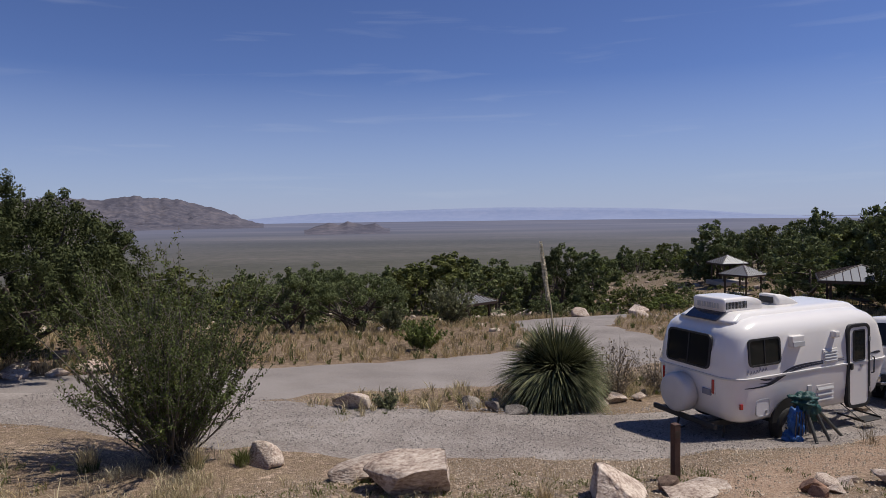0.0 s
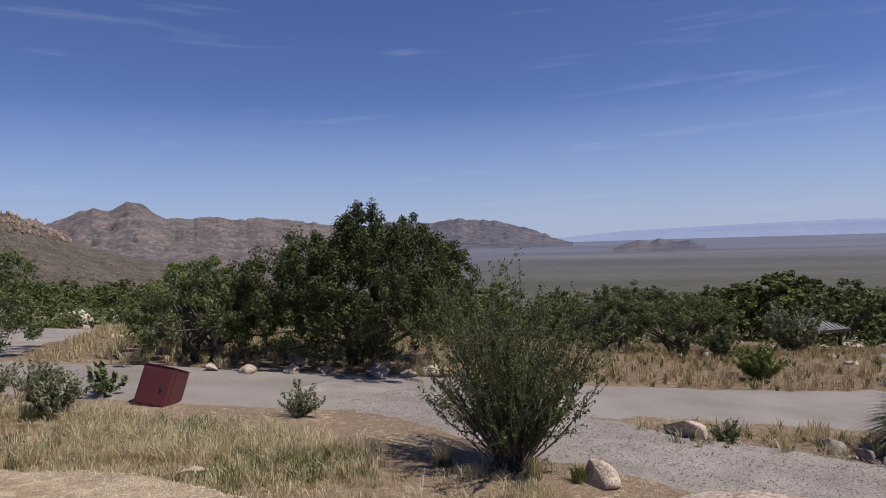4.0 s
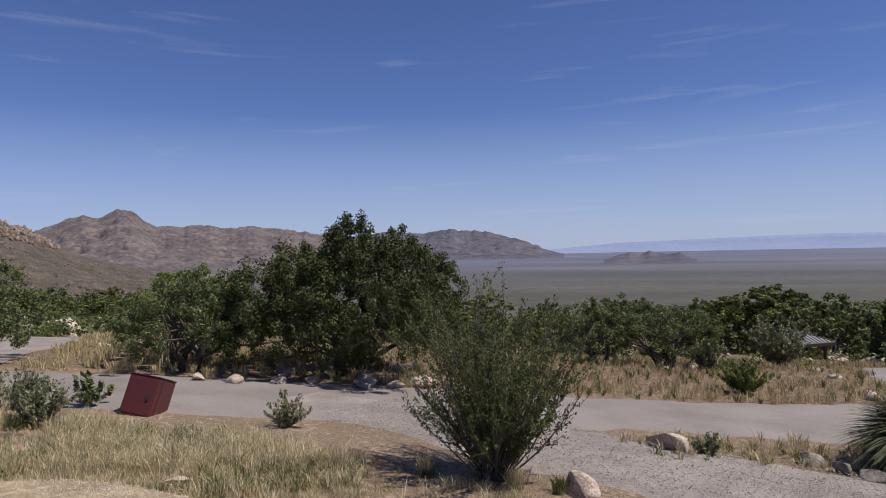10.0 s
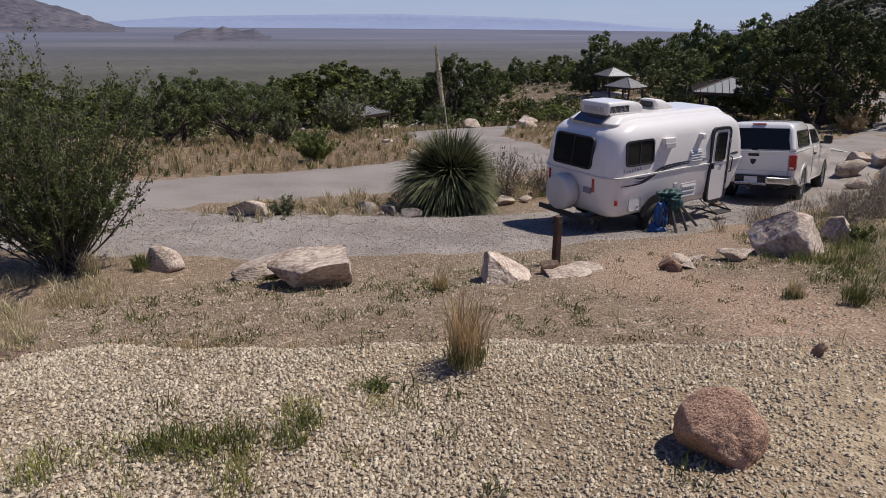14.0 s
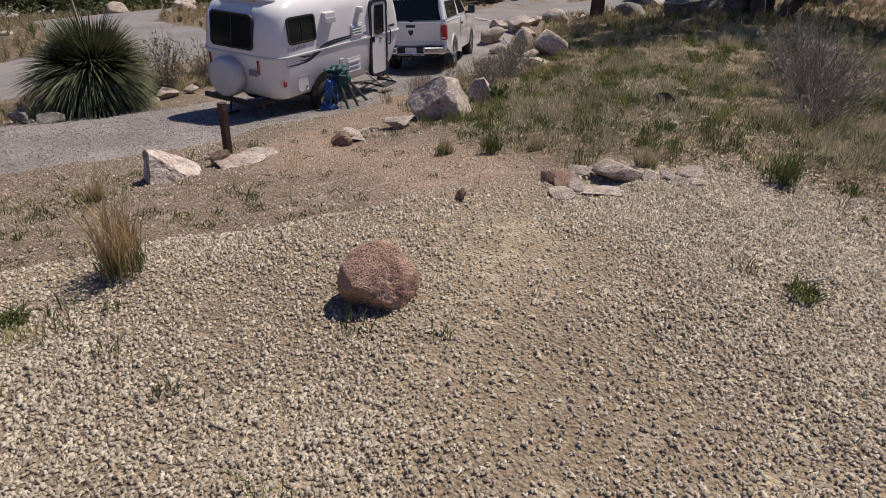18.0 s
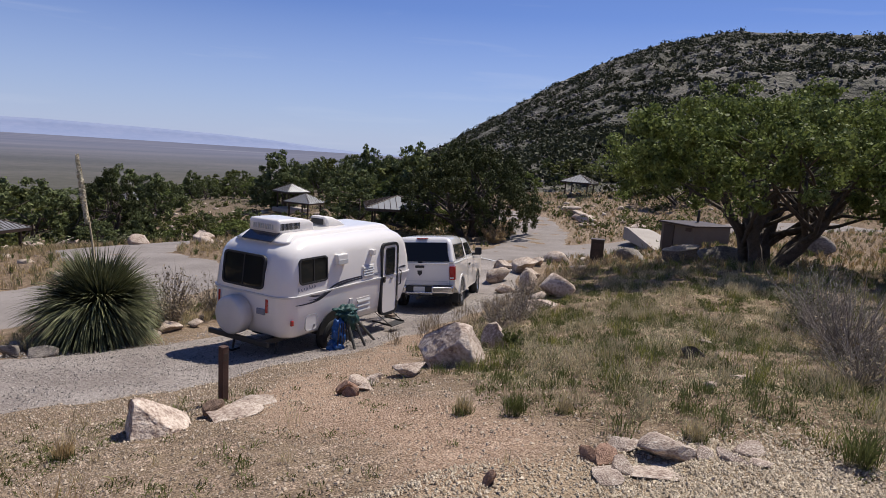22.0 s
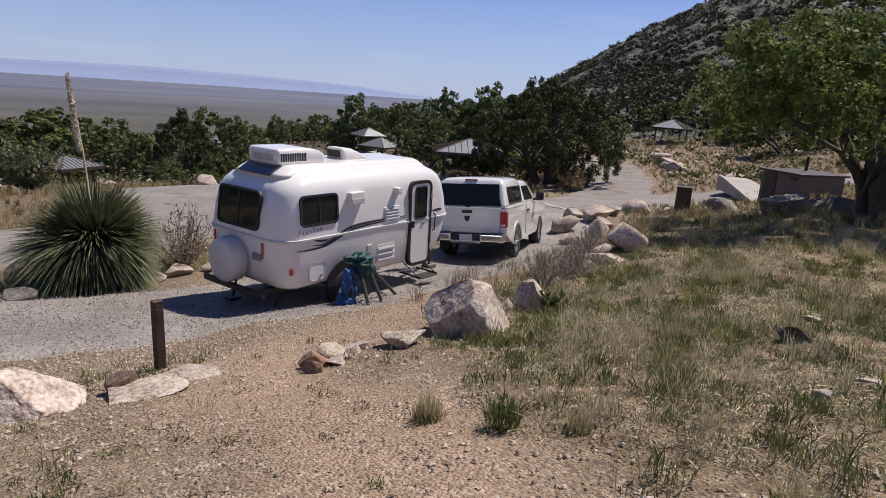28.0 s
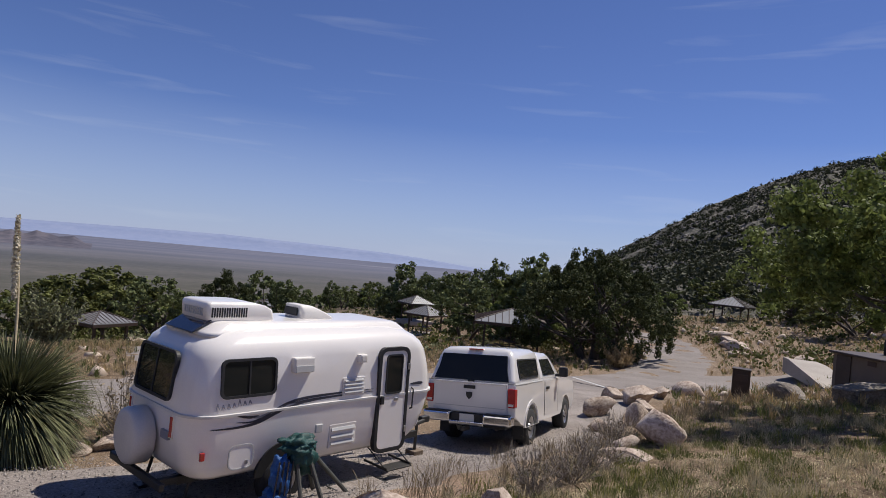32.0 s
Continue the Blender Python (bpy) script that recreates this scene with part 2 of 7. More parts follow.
TEAL = plain("teal_nylon", (0.008, 0.055, 0.052), 0.6, 0.0, 0.0, 0.35, 9.0, 0.4)
ROOF_METAL = plain("roof_metal", (0.26, 0.265, 0.27), 0.45, 0.5, 0.0, 0.1, 1.0, 0.05)
CONCRETE = material("concrete", [(0.34, 0.3, 0.26), (0.44, 0.4, 0.35)], 1.0, 0.9, 0.3, 30.0)
# tan stucco with the tree's shade worked into a darker wall colour
SHADED_STUCCO = material("shaded_tan_stucco", [(0.15, 0.125, 0.1), (0.2, 0.17, 0.14)], 1.2, 0.95, 0.3, 50.0)
PLATE = plain("plate", (0.6, 0.6, 0.58), 0.4, 0.0, 0.0, 0.05)
WOOD = material("weathered_wood", [(0.12, 0.085, 0.06), (0.22, 0.17, 0.125)], 5.0, 0.9, 0.5, 40.0)


def glass(name, tint, rough=0.03):
    m = bpy.data.materials.new(name)
    m.use_nodes = True
    b = m.node_tree.nodes["Principled BSDF"]
    b.inputs["Base Color"].default_value = (*tint, 1)
    b.inputs["Roughness"].default_value = rough
    b.inputs["Transmission Weight"].default_value = 0.08
    b.inputs["Specular IOR Level"].default_value = 0.32
    b.inputs["IOR"].default_value = 1.5
    return m


GLASS = glass("tinted_glass", (0.02, 0.022, 0.022))

# ---- the lie of the land ----
UX, UY = 0.8821, 0.4711
A_N = ([-80, -20, 0, 1.5, 4.7, 6, 7.3, 9, 11, 14, 20, 30, 45, 70, 100, 200, 400, 800, 1200, 6000], [-0.6, -1.8, -2.35, -2.6, -3.35, -3.55, -3.97, -4.08, -4.22, -4.45, -4.9, -5.5, -7.8, -10.5, -14, -25, -45, -62, -65, -68])
S_U = ([-6000, -120, -40, -10, 6.6, 12, 18, 25, 40, 60, 80, 120, 6000], [2.5, 2.5, 3.0, 1.46, 0, -0.5, -0.68, -1.0, -1.8, -1.6, 0.0, 3.0, 3.0])


def smooth(a):
    a = np.clip(a, 0, 1)
    return a * a * (3 - 2 * a)


def lip(x):
    """y of the gravel pad's far edge."""
    return np.interp(x, [-16, -12.4, -10.3, -8.6, -6.4, -5, -2.8, -1.9, 0.5, 2, 4, 7], [0, 2.9, 4.3, 4.8, 5.3, 5.1, 4.85, 4.75, 4.3, 4.1, 3.5, 2.9]) + 0.09 * np.sin(x * 2.3) + 0.04 * np.sin(x * 6.1)


def land(x, y):
    """Height of the ground in metres."""
    x, y = np.asarray(x, float), np.asarray(y, float)
    u, n_ = UX * x + UY * y, -UY * x + UX * y
    z = 0
    for d, w in ((-1.2, 0.25), (0, 0.5), (1.2, 0.25)):
        z = z + w * (np.interp(n_ + d, *A_N) + np.interp(u + 2 * d, *S_U))
    far = smooth((np.hypot(x, y) - 60) / 120)
    z = z + far * (np.minimum(0, -np.interp(u, *S_U)) * 0.5)
    pad = smooth((lip(x) + 0.1 - y) / 0.3) * smooth((7.2 - x) / 1.6) * smooth((x + 15) / 4) * smooth((y + 14) / 5)
    z = z * (1 - pad) + (-2.3 - 0.07 * np.maximum(0, y - 1.6) - 0.015 * np.abs(x - 2)) * pad
    z = z - 0.25 * smooth((u - 14.6) / 2.6) * smooth((27 - u) / 4.5) * smooth((n_ - 5.6) / 1.6) * smooth((12.5 - n_) / 2.0)
    z = z + 0.5 * smooth(1.25 * (1 - np.hypot(x + 0.1, y + 0.3) / 1.85))
    return z


def ripple(x, y):
    return 0.035 * np.sin(1.7 * x + 0.6 * np.sin(1.1 * y)) * np.sin(1.4 * y + 0.9 * np.sin(0.8 * x)) + 0.02 * np.sin(4.1 * x + 2.0 * y) * np.sin(3.3 * y - 1.7 * x)


def ground_z(x, y):
    return land(x, y) + ripple(np.asarray(x, float), np.asarray(y, float)) * (1 - 0.65 * smooth((-3.5 - np.asarray(x, float)) / 2)) * smooth((90 - np.hypot(x, y)) / 40)


def gz(x, y):
    return float(ground_z(x, y))


# ---- helpers for building ----
def mesh_object(name, verts, faces, mat, parent=None, smooth_shade=False, label=""):
    me = bpy.data.meshes.new(name)
    me.from_pydata([tuple(v) for v in verts], [], faces)
    if smooth_shade:
        me.polygons.foreach_set("use_smooth", [True] * len(me.polygons))
    me.materials.append(mat)
    ob = new(name, me)
    ob.parent = parent
    if label:
        ob["label"] = label
    return ob


def fast_mesh(name, co, tri, mat, parent=None):
    """A mesh from numpy arrays of corners and triangles."""
    me = bpy.data.meshes.new(name)
    k = tri.shape[1]
    me.vertices.add(len(co))
    me.vertices.foreach_set("co", co.astype(np.float32).ravel())
    me.loops.add(tri.size)
    me.loops.foreach_set("vertex_index", tri.astype(np.int32).ravel())
    me.polygons.add(len(tri))
    me.polygons.foreach_set("loop_start", np.arange(0, tri.size, k, dtype=np.int32))
    me.update(calc_edges=True)
    me.materials.append(mat)
    ob = new(name, me)
    ob.parent = parent
    return ob


def part(name, bm, mat, parent, label="", smooth_shade=False):
    me = bpy.data.meshes.new(name)
    bmesh.ops.recalc_face_normals(bm, faces=bm.faces)
    bm.to_mesh(me)
    bm.free()
    if smooth_shade:
        me.polygons.foreach_set("use_smooth", [True] * len(me.polygons))
    me.materials.append(mat)
    ob = new(name, me)
    ob.parent = parent
    if label:
        ob["label"] = label
    return ob


def box(x0, x1, y0, y1, z0, z1, bevel=0.0, segments=2, bm=None):
    own = bmesh.new()
    bmesh.ops.create_cube(own, size=1, matrix=Matrix.LocRotScale(((x0 + x1) / 2, (y0 + y1) / 2, (z0 + z1) / 2), None, (x1 - x0, y1 - y0, z1 - z0)))
    if bevel:
        bmesh.ops.bevel(own, geom=own.edges[:], offset=bevel, segments=segments, profile=0.5, affect="EDGES", clamp_overlap=True)
    return own


def turn(bm, m):
    bmesh.ops.transform(bm, matrix=m, verts=bm.verts)
    return bm


def merge(*bms):
    me = bpy.data.meshes.new("joined")
    out = bmesh.new()
    for b in bms:
        b.to_mesh(me)
        b.free()
        out.from_mesh(me)
    bpy.data.meshes.remove(me)
    return out


def cyl(p, q, r0, r1=None, seg=12, cap=True):
    p, q = Vector(p), Vector(q)
    bm = bmesh.new()
    d = q - p
    m = Matrix.Translation((p + q) / 2) @ d.to_track_quat("Z", "Y").to_matrix().to_4x4()
    bmesh.ops.create_cone(bm, cap_ends=cap, segments=seg, radius1=r0, radius2=r0 if r1 is None else r1, depth=d.length, matrix=m)
    return bm


def lathe(profile, seg=28):
    """Turns (radius, y) about the y axis."""
    bm = bmesh.new()
    rings = []
    for r, y in profile:
        rings.append([bm.verts.new((r * math.cos(2 * math.pi * i / seg), y, r * math.sin(2 * math.pi * i / seg))) for i in range(seg)] if r > 1e-6 else [bm.verts.new((0, y, 0))])
    for a, b in zip(rings, rings[1:]):
        for i in range(seg):
            j = (i + 1) % seg
            if len(a) == 1 and len(b) > 1:
                bm.faces.new((a[0], b[i], b[j]))
            elif len(b) == 1 and len(a) > 1:
                bm.faces.new((a[i], b[0], a[j]))
            elif len(a) > 1:
                bm.faces.new((a[i], b[i], b[j], a[j]))
    return bm


def rounded(w, h, r, seg=5):
    """Corners of a rounded rectangle about (0, 0)."""
    pts = []
    for cx, cy, a0 in ((w / 2 - r, h / 2 - r, 0), (-w / 2 + r, h / 2 - r, 90), (-w / 2 + r, -h / 2 + r, 180), (w / 2 - r, -h / 2 + r, 270)):
        for i in range(seg + 1):
            a = radians(a0 + 90 * i / seg)
            pts.append((cx + r * math.cos(a), cy + r * math.sin(a)))
    return pts


def slab(outline, d0, d1, bm=None):
    """A plate in the xz plane from y = d0 to d1 (outline of x, z)."""
    bm = bmesh.new()
    a = [bm.verts.new((x, d0, z)) for x, z in outline]
    b = [bm.verts.new((x, d1, z)) for x, z in outline]
    bm.faces.new(a)
    bm.faces.new(b[::-1])
    for i in range(len(a)):
        j = (i + 1) % len(a)
        bm.faces.new((a[i], b[i], b[j], a[j]))
    return bm


def ring_plate(outer, inner, d0, d1):
    bm = bmesh.new()
    vs = [[bm.verts.new((x, d, z)) for x, z in o] for o, d in ((outer, d0), (inner, d0), (inner, d1), (outer, d1))]
    k = len(outer)
    for a, b in ((0, 1), (1, 2), (2, 3), (3, 0)):
        for i in range(k):
            j = (i + 1) % k
            bm.faces.new((vs[a][i], vs[b][i], vs[b][j], vs[a][j]))
    return bm


def thing(name, label, category, m, group=""):
    ob = new(name)
    ob.matrix_world = m
    ob.empty_display_size = 0.2
    return tagged(ob, label, category, group)


# ---- ground ----
def in_grass(x, y):
    """How grassy the ground is, 0 to 1."""
    u, n_ = UX * x + UY * y, -UY * x + UX * y
    right = smooth((4.3 + 1.2 * smooth((u - 8.5) / 2.5) - n_ + 0.04 * (u - 8)) / 1.2) * smooth((x - 4.6 - 0.9 * smooth((3.7 - y) / 1.0) - 0.22 * np.maximum(0, y - 4.5)) / 1.3 + 0.55 * smooth((y - 9) / 3)) * smooth((y - 1.2 + 0.15 * x) / 1.0)
    left = smooth((y - lip(x) - 0.1) / 0.7) * (0.04 * smooth((-1.9 - x) / 1.2) + 0.96 * smooth((-5.3 - x) / 1.5)) * smooth((np.minimum(12.8, 10.6 + 0.4 * np.maximum(0, -x - 4.5)) - n_) / 1.0)
    back = smooth((n_ - 19.5) / 1.5)
    strip = smooth((n_ - 11.2) / 0.8) * smooth((14.3 - n_) / 0.8) * smooth((u - 3) / 2) * smooth((24 - u) / 3)
    return np.clip(np.maximum.reduce([right, left, back * 0.9, strip * 0.8]), 0, 1)


TRAIL = [(0.9, -0.4), (2.4, 1.3), (3.3, 2.6), (3.4, 3.4), (3.9, 4.4), (4.0, 5.6), (3.7, 6.6), (3.9, 8.0), (6.0, 9.4), (8.5, 11.2)]


def patchy(x, y, size, seed):
    """Soft patches, 0 to 1, of about that size in metres."""
    k = 2.2 / size
    v = np.sin(k * x + seed + 1.3 * np.sin(0.7 * k * y + seed)) + np.sin(k * 1.1 * y - 2 * seed + 1.1 * np.sin(0.8 * k * x)) + 0.7 * np.sin(2.3 * k * (x - y) + seed) + 0.6 * np.sin(2.9 * k * (x + 0.6 * y))
    return np.clip(0.5 + v / 3.4, 0, 1)


def from_line(x, y, line):
    """Distance in metres from a line on the plan."""
    best = np.full(np.shape(x), 99.0)
    for (ax, ay), (bx, by) in zip(line, line[1:]):
        t = np.clip(((x - ax) * (bx - ax) + (y - ay) * (by - ay)) / ((bx - ax) ** 2 + (by - ay) ** 2), 0, 1)
        best = np.minimum(best, np.hypot(x - ax - t * (bx - ax), y - ay - t * (by - ay)))
    return best


def on_trail(x, y):
    """How trodden the ground is, 0 to 1."""
    best = from_line(x, y, TRAIL)
    return smooth((1.15 - best) / 0.9)


def build_ground():
    def axis(lo, hi, step, reach, grow=1.09):
        a = list(np.arange(lo, hi + 1e-6, step))
        s = step
        while a[-1] < reach:
            s *= grow
            a.append(a[-1] + s)
        b, s = [], step
        x = lo
        while x > -reach:
            s *= grow
            x -= s
            b.append(x)
        return np.array(b[::-1] + a)
    xs, ys = axis(-14, 20, 0.16, 4850), axis(-3, 21, 0.16, 4850)
    X, Y = np.meshgrid(xs, ys)
    Z = ground_z(X, Y)
    co = np.stack([X, Y, Z], -1).reshape(-1, 3)
    w, h = len(xs), len(ys)
    i = np.arange(w * h).reshape(h, w)
    quads = np.stack([i[:-1, :-1], i[:-1, 1:], i[1:, 1:], i[1:, :-1]], -1).reshape(-1, 4)
    ob = fast_mesh("ground", co, quads, ground_material())
    me = ob.data
    me.polygons.foreach_set("use_smooth", [True] * len(me.polygons))
    x, y = co[:, 0], co[:, 1]
    r = np.hypot(x, y)
    padm = smooth((lip(x) + 0.25 - y) / 0.5) * smooth((6.6 - x + 0.5 * np.minimum(0, y - 1)) / 1.2)
    sandm = smooth((-4.0 - x) / 4.0)
    grass = in_grass(x, y)
    # far: share of blue distance haze blended into the ground colour
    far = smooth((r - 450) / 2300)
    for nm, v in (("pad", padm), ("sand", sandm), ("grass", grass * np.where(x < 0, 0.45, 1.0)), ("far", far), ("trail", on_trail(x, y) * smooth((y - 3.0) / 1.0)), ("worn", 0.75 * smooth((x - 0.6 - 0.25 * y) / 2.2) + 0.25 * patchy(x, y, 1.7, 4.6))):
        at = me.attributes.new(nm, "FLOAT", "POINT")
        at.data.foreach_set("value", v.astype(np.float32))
    tagged(ob, "sloping desert ground of gravel, tan dirt and dry grass", "ground", kind="structure")
    return ob


def ground_material():
    m = bpy.data.materials.new("desert_ground")
    m.use_nodes = True
    t, b = m.node_tree, m.node_tree.nodes["Principled BSDF"]
    b.inputs["Roughness"].default_value = 0.95
    b.inputs["Specular IOR Level"].default_value = 0.2
    co = t.nodes.new("ShaderNodeTexCoord")

    def noise_(scale, detail=6, stretch=None):
        n_ = t.nodes.new("ShaderNodeTexNoise")
        n_.inputs["Scale"].default_value, n_.inputs["Detail"].default_value = scale, detail
        if stretch:
            mp = t.nodes.new("ShaderNodeMapping")
            mp.inputs["Scale"].default_value = stretch
            t.links.new(co.outputs["Object"], mp.inputs[0])
            t.links.new(mp.outputs[0], n_.inputs["Vector"])
        else:
            t.links.new(co.outputs["Object"], n_.inputs["Vector"])
        return n_.outputs[0]

    def ramp(src, *stops):
        r = t.nodes.new("ShaderNodeValToRGB")
        e = r.color_ramp.elements
        while len(e) < len(stops):
            e.new(0.5)
        for k, (p, c) in zip(e, stops):
            k.position, k.color = p, (*c, 1)
        t.links.new(src, r.inputs[0])
        return r.outputs[0]

    def mix(f, a, c):
        x = t.nodes.new("ShaderNodeMix")
        x.data_type = "RGBA"
        t.links.new(f, x.inputs[0])
        t.links.new(a, x.inputs[6])
        t.links.new(c, x.inputs[7])
        return x.outputs[2]

    def attr(nm):
        a = t.nodes.new("ShaderNodeAttribute")
        a.attribute_name = nm
        return a.outputs["Fac"]

    def math_(op, a, c):
        x = t.nodes.new("ShaderNodeMath")
        x.operation = op
        for k, v in ((0, a), (1, c)):
            if isinstance(v, (int, float)):
                x.inputs[k].default_value = v
            else:
                t.links.new(v, x.inputs[k])
        return x.outputs[0]

    def broken(mask, n_, gain=3.0):
        """A mask whose edge is torn by noise."""
        a = math_("MULTIPLY_ADD", math_("SUBTRACT", n_, 0.5), 1.1)
        s = math_("ADD", mask, math_("SUBTRACT", a, 0.0))
        s = math_("MULTIPLY", math_("SUBTRACT", s, 0.5), gain)
        x = t.nodes.new("ShaderNodeClamp")
        t.links.new(math_("ADD", s, 0.5), x.inputs[0])
        return x.outputs[0]

    fine, mid, big = noise_(34, 5), noise_(5.5), noise_(0.7)
    vor = t.nodes.new("ShaderNodeTexVoronoi")
    vor.inputs["Scale"].default_value = 44
    t.links.new(co.outputs["Object"], vor.inputs["Vector"])
    dirt = ramp(math_("ADD", math_("MULTIPLY", fine, 0.45), math_("MULTIPLY", big, 0.55)),
                (0.34, (0.19, 0.13, 0.09)), (0.5, (0.375, 0.277, 0.2)), (0.66, (0.55, 0.43, 0.32)))
    grit, lightness = t.nodes.new("ShaderNodeHueSaturation"), t.nodes.new("ShaderNodeMapRange")
    lightness.inputs["From Min"].default_value, lightness.inputs["From Max"].default_value = 0.15, 0.85
    lightness.inputs["To Min"].default_value, lightness.inputs["To Max"].default_value = 0.55, 1.4
    t.links.new(vor.outputs["Color"], lightness.inputs[0])
    t.links.new(lightness.outputs[0], grit.inputs["Value"])
    t.links.new(dirt, grit.inputs["Color"])
    dirt = grit.outputs[0]
    # gravel tones; the darkest stops paint in the shadowed gaps between pebbles
    stones = ramp(math_("ADD", math_("MULTIPLY", vor.outputs["Color"], 0.6), math_("MULTIPLY", fine, 0.4)),
                  (0.2, (0.03, 0.022, 0.015)), (0.42, (0.085, 0.064, 0.044)), (0.62, (0.24, 0.188, 0.132)), (0.8, (0.45, 0.375, 0.28)))
    sand = ramp(math_("ADD", math_("MULTIPLY", fine, 0.62), math_("MULTIPLY", big, 0.38)),
                (0.33, (0.47, 0.36, 0.235)), (0.5, (0.55, 0.432, 0.29)), (0.67, (0.62, 0.505, 0.352)))
    duff = ramp(math_("ADD", math_("MULTIPLY", fine, 0.4), math_("MULTIPLY", mid, 0.6)),
                (0.36, (0.085, 0.058, 0.036)), (0.5, (0.19, 0.133, 0.085)), (0.62, (0.33, 0.248, 0.165)))
    near = mix(broken(attr("pad"), mid), dirt, stones)
    worn = ramp(math_("ADD", math_("MULTIPLY", fine, 0.6), math_("MULTIPLY", vor.outputs["Color"], 0.4)), (0.3, (0.1, 0.074, 0.05)), (0.5, (0.26, 0.2, 0.14)), (0.72, (0.46, 0.37, 0.275)))
    near = mix(math_("MULTIPLY", broken(attr("worn"), mid, 1.6), attr("pad")), near, worn)
    near = mix(math_("MULTIPLY", broken(attr("sand"), big, 2.0), attr("pad")), near, sand)
    near = mix(broken(attr("grass"), mid, 2.5), near, duff)
    trodden = ramp(math_("ADD", math_("MULTIPLY", fine, 0.5), math_("MULTIPLY", vor.outputs["Color"], 0.5)), (0.25, (0.27, 0.165, 0.108)), (0.5, (0.42, 0.285, 0.2)), (0.75, (0.53, 0.39, 0.285)))
    near = mix(math_("MULTIPLY", attr("trail"), 0.6), near, trodden)
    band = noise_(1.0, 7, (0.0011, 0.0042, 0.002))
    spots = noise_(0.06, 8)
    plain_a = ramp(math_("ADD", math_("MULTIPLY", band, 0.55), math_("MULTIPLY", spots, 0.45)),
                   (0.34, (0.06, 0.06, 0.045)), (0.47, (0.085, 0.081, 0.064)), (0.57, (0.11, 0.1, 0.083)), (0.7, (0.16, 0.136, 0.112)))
    # valley floor with bluish aerial haze put into its base colour
    hazed_plain = ramp(band, (0.36, (0.112, 0.12, 0.164)), (0.55, (0.142, 0.147, 0.19)), (0.66, (0.162, 0.165, 0.205)), (0.73, (0.3, 0.295, 0.31)))
    farm = mix(attr("far"), plain_a, hazed_plain)
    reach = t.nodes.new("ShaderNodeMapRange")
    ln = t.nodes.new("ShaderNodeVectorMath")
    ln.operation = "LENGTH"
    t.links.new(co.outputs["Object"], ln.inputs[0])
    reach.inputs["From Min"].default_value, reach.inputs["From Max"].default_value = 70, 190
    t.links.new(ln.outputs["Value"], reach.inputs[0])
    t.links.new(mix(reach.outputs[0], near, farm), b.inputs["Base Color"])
    bp = t.nodes.new("ShaderNodeBump")
    bp.inputs["Strength"].default_value, bp.inputs["Distance"].default_value = 1.0, 0.022
    t.links.new(math_("ADD", math_("MULTIPLY", vor.outputs["Distance"], -0.8), fine), bp.inputs["Height"])
    t.links.new(bp.outputs[0], b.inputs["Normal"])
    return m


def ribbon(name, line, width, mat, label, lift=0.03, edge=0.5, seed=1):
    """A road laid on the ground along a line, with uneven edges that dip under it."""
    pts = [Vector((*p, 0)) for p in line]
    fine = []
    for i in range(len(pts) - 1):
        a, b, c, d = pts[max(0, i - 1)], pts[i], pts[i + 1], pts[min(len(pts) - 1, i + 2)]
        n_ = max(2, int((c - b).length / 0.5))
        for k in range(n_):
            s = k / n_
            fine.append(0.5 * (2 * b + (c - a) * s + (2 * a - 5 * b + 4 * c - d) * s * s + (3 * b - a - 3 * c + d) * s ** 3))
    fine.append(pts[-1])
    rnd = random.Random(seed)
    ph = [rnd.uniform(0, 6) for _ in range(4)]
    cols = 15
    co, rows = [], len(fine)
    for i, p in enumerate(fine):
        tan = (fine[min(rows - 1, i + 1)] - fine[max(0, i - 1)]).normalized()
        nor = Vector((-tan.y, tan.x, 0))
        w = width(i / (rows - 1)) if callable(width) else width
        for j in range(cols):
            s = 2 * j / (cols - 1) - 1
            ww = w / 2 + 0.18 * math.sin(i * 0.21 + ph[0 if s < 0 else 1]) + 0.09 * math.sin(i * 0.9 + ph[2 if s < 0 else 3])
            q = p + nor * s * ww
            dip = smooth((abs(s) * ww - (ww - edge)) / edge)
            co.append((q.x, q.y, gz(q.x, q.y) + float(lift * (1 - dip) - 0.05 * dip)))
    i = np.arange(rows * cols).reshape(rows, cols)
    quads = np.stack([i[:-1, :-1], i[:-1, 1:], i[1:, 1:], i[1:, :-1]], -1).reshape(-1, 4)
    ob = fast_mesh(name, np.array(co), quads, mat)
    ob.data.polygons.foreach_set("use_smooth", [True] * len(ob.data.polygons))
    return tagged(ob, label, "road", kind="structure")


build_ground()
LANE = [(-11, 13.0), (-7, 12.85), (-3, 12.0), (0.5, 11.75), (3.5, 12.0), (6.5, 12.85), (10, 14.5), (13, 16.2), (17, 19.6), (21, 23.5)]
UPHILL = [(24, 26.6), (29.2, 29.5), (34.2, 33.8), (38.2, 37.6), (42.2, 42.0), (45.0, 46.3), (46.0, 51), (44, 57)]
ROAD = [(-60, -4), (-42, 1.5), (-30, 4.5), (-22, 7.2), (-16, 10.2), (-10, 13.6), (-5, 16.6), (0, 19.6), (5, 23), (11, 25.2), (18, 26), (25, 26.8), (33, 27), (42, 24.5), (54, 20)]
ribbon("road_loop", ROAD, 5.6, ASPHALT, "worn grey asphalt campground road", 0.035, 0.35, 2)
ribbon("road_branch", [(6, 23), (7, 29), (6.5, 35), (9, 41), (16, 47)], 6.0, ASPHALT, "pale gravelly campground road behind the grass island", 0.02, 0.5, 3)
ribbon("road_uphill", UPHILL, 5.2, ASPHALT, "worn asphalt road bending uphill", 0.02, 0.5, 4)
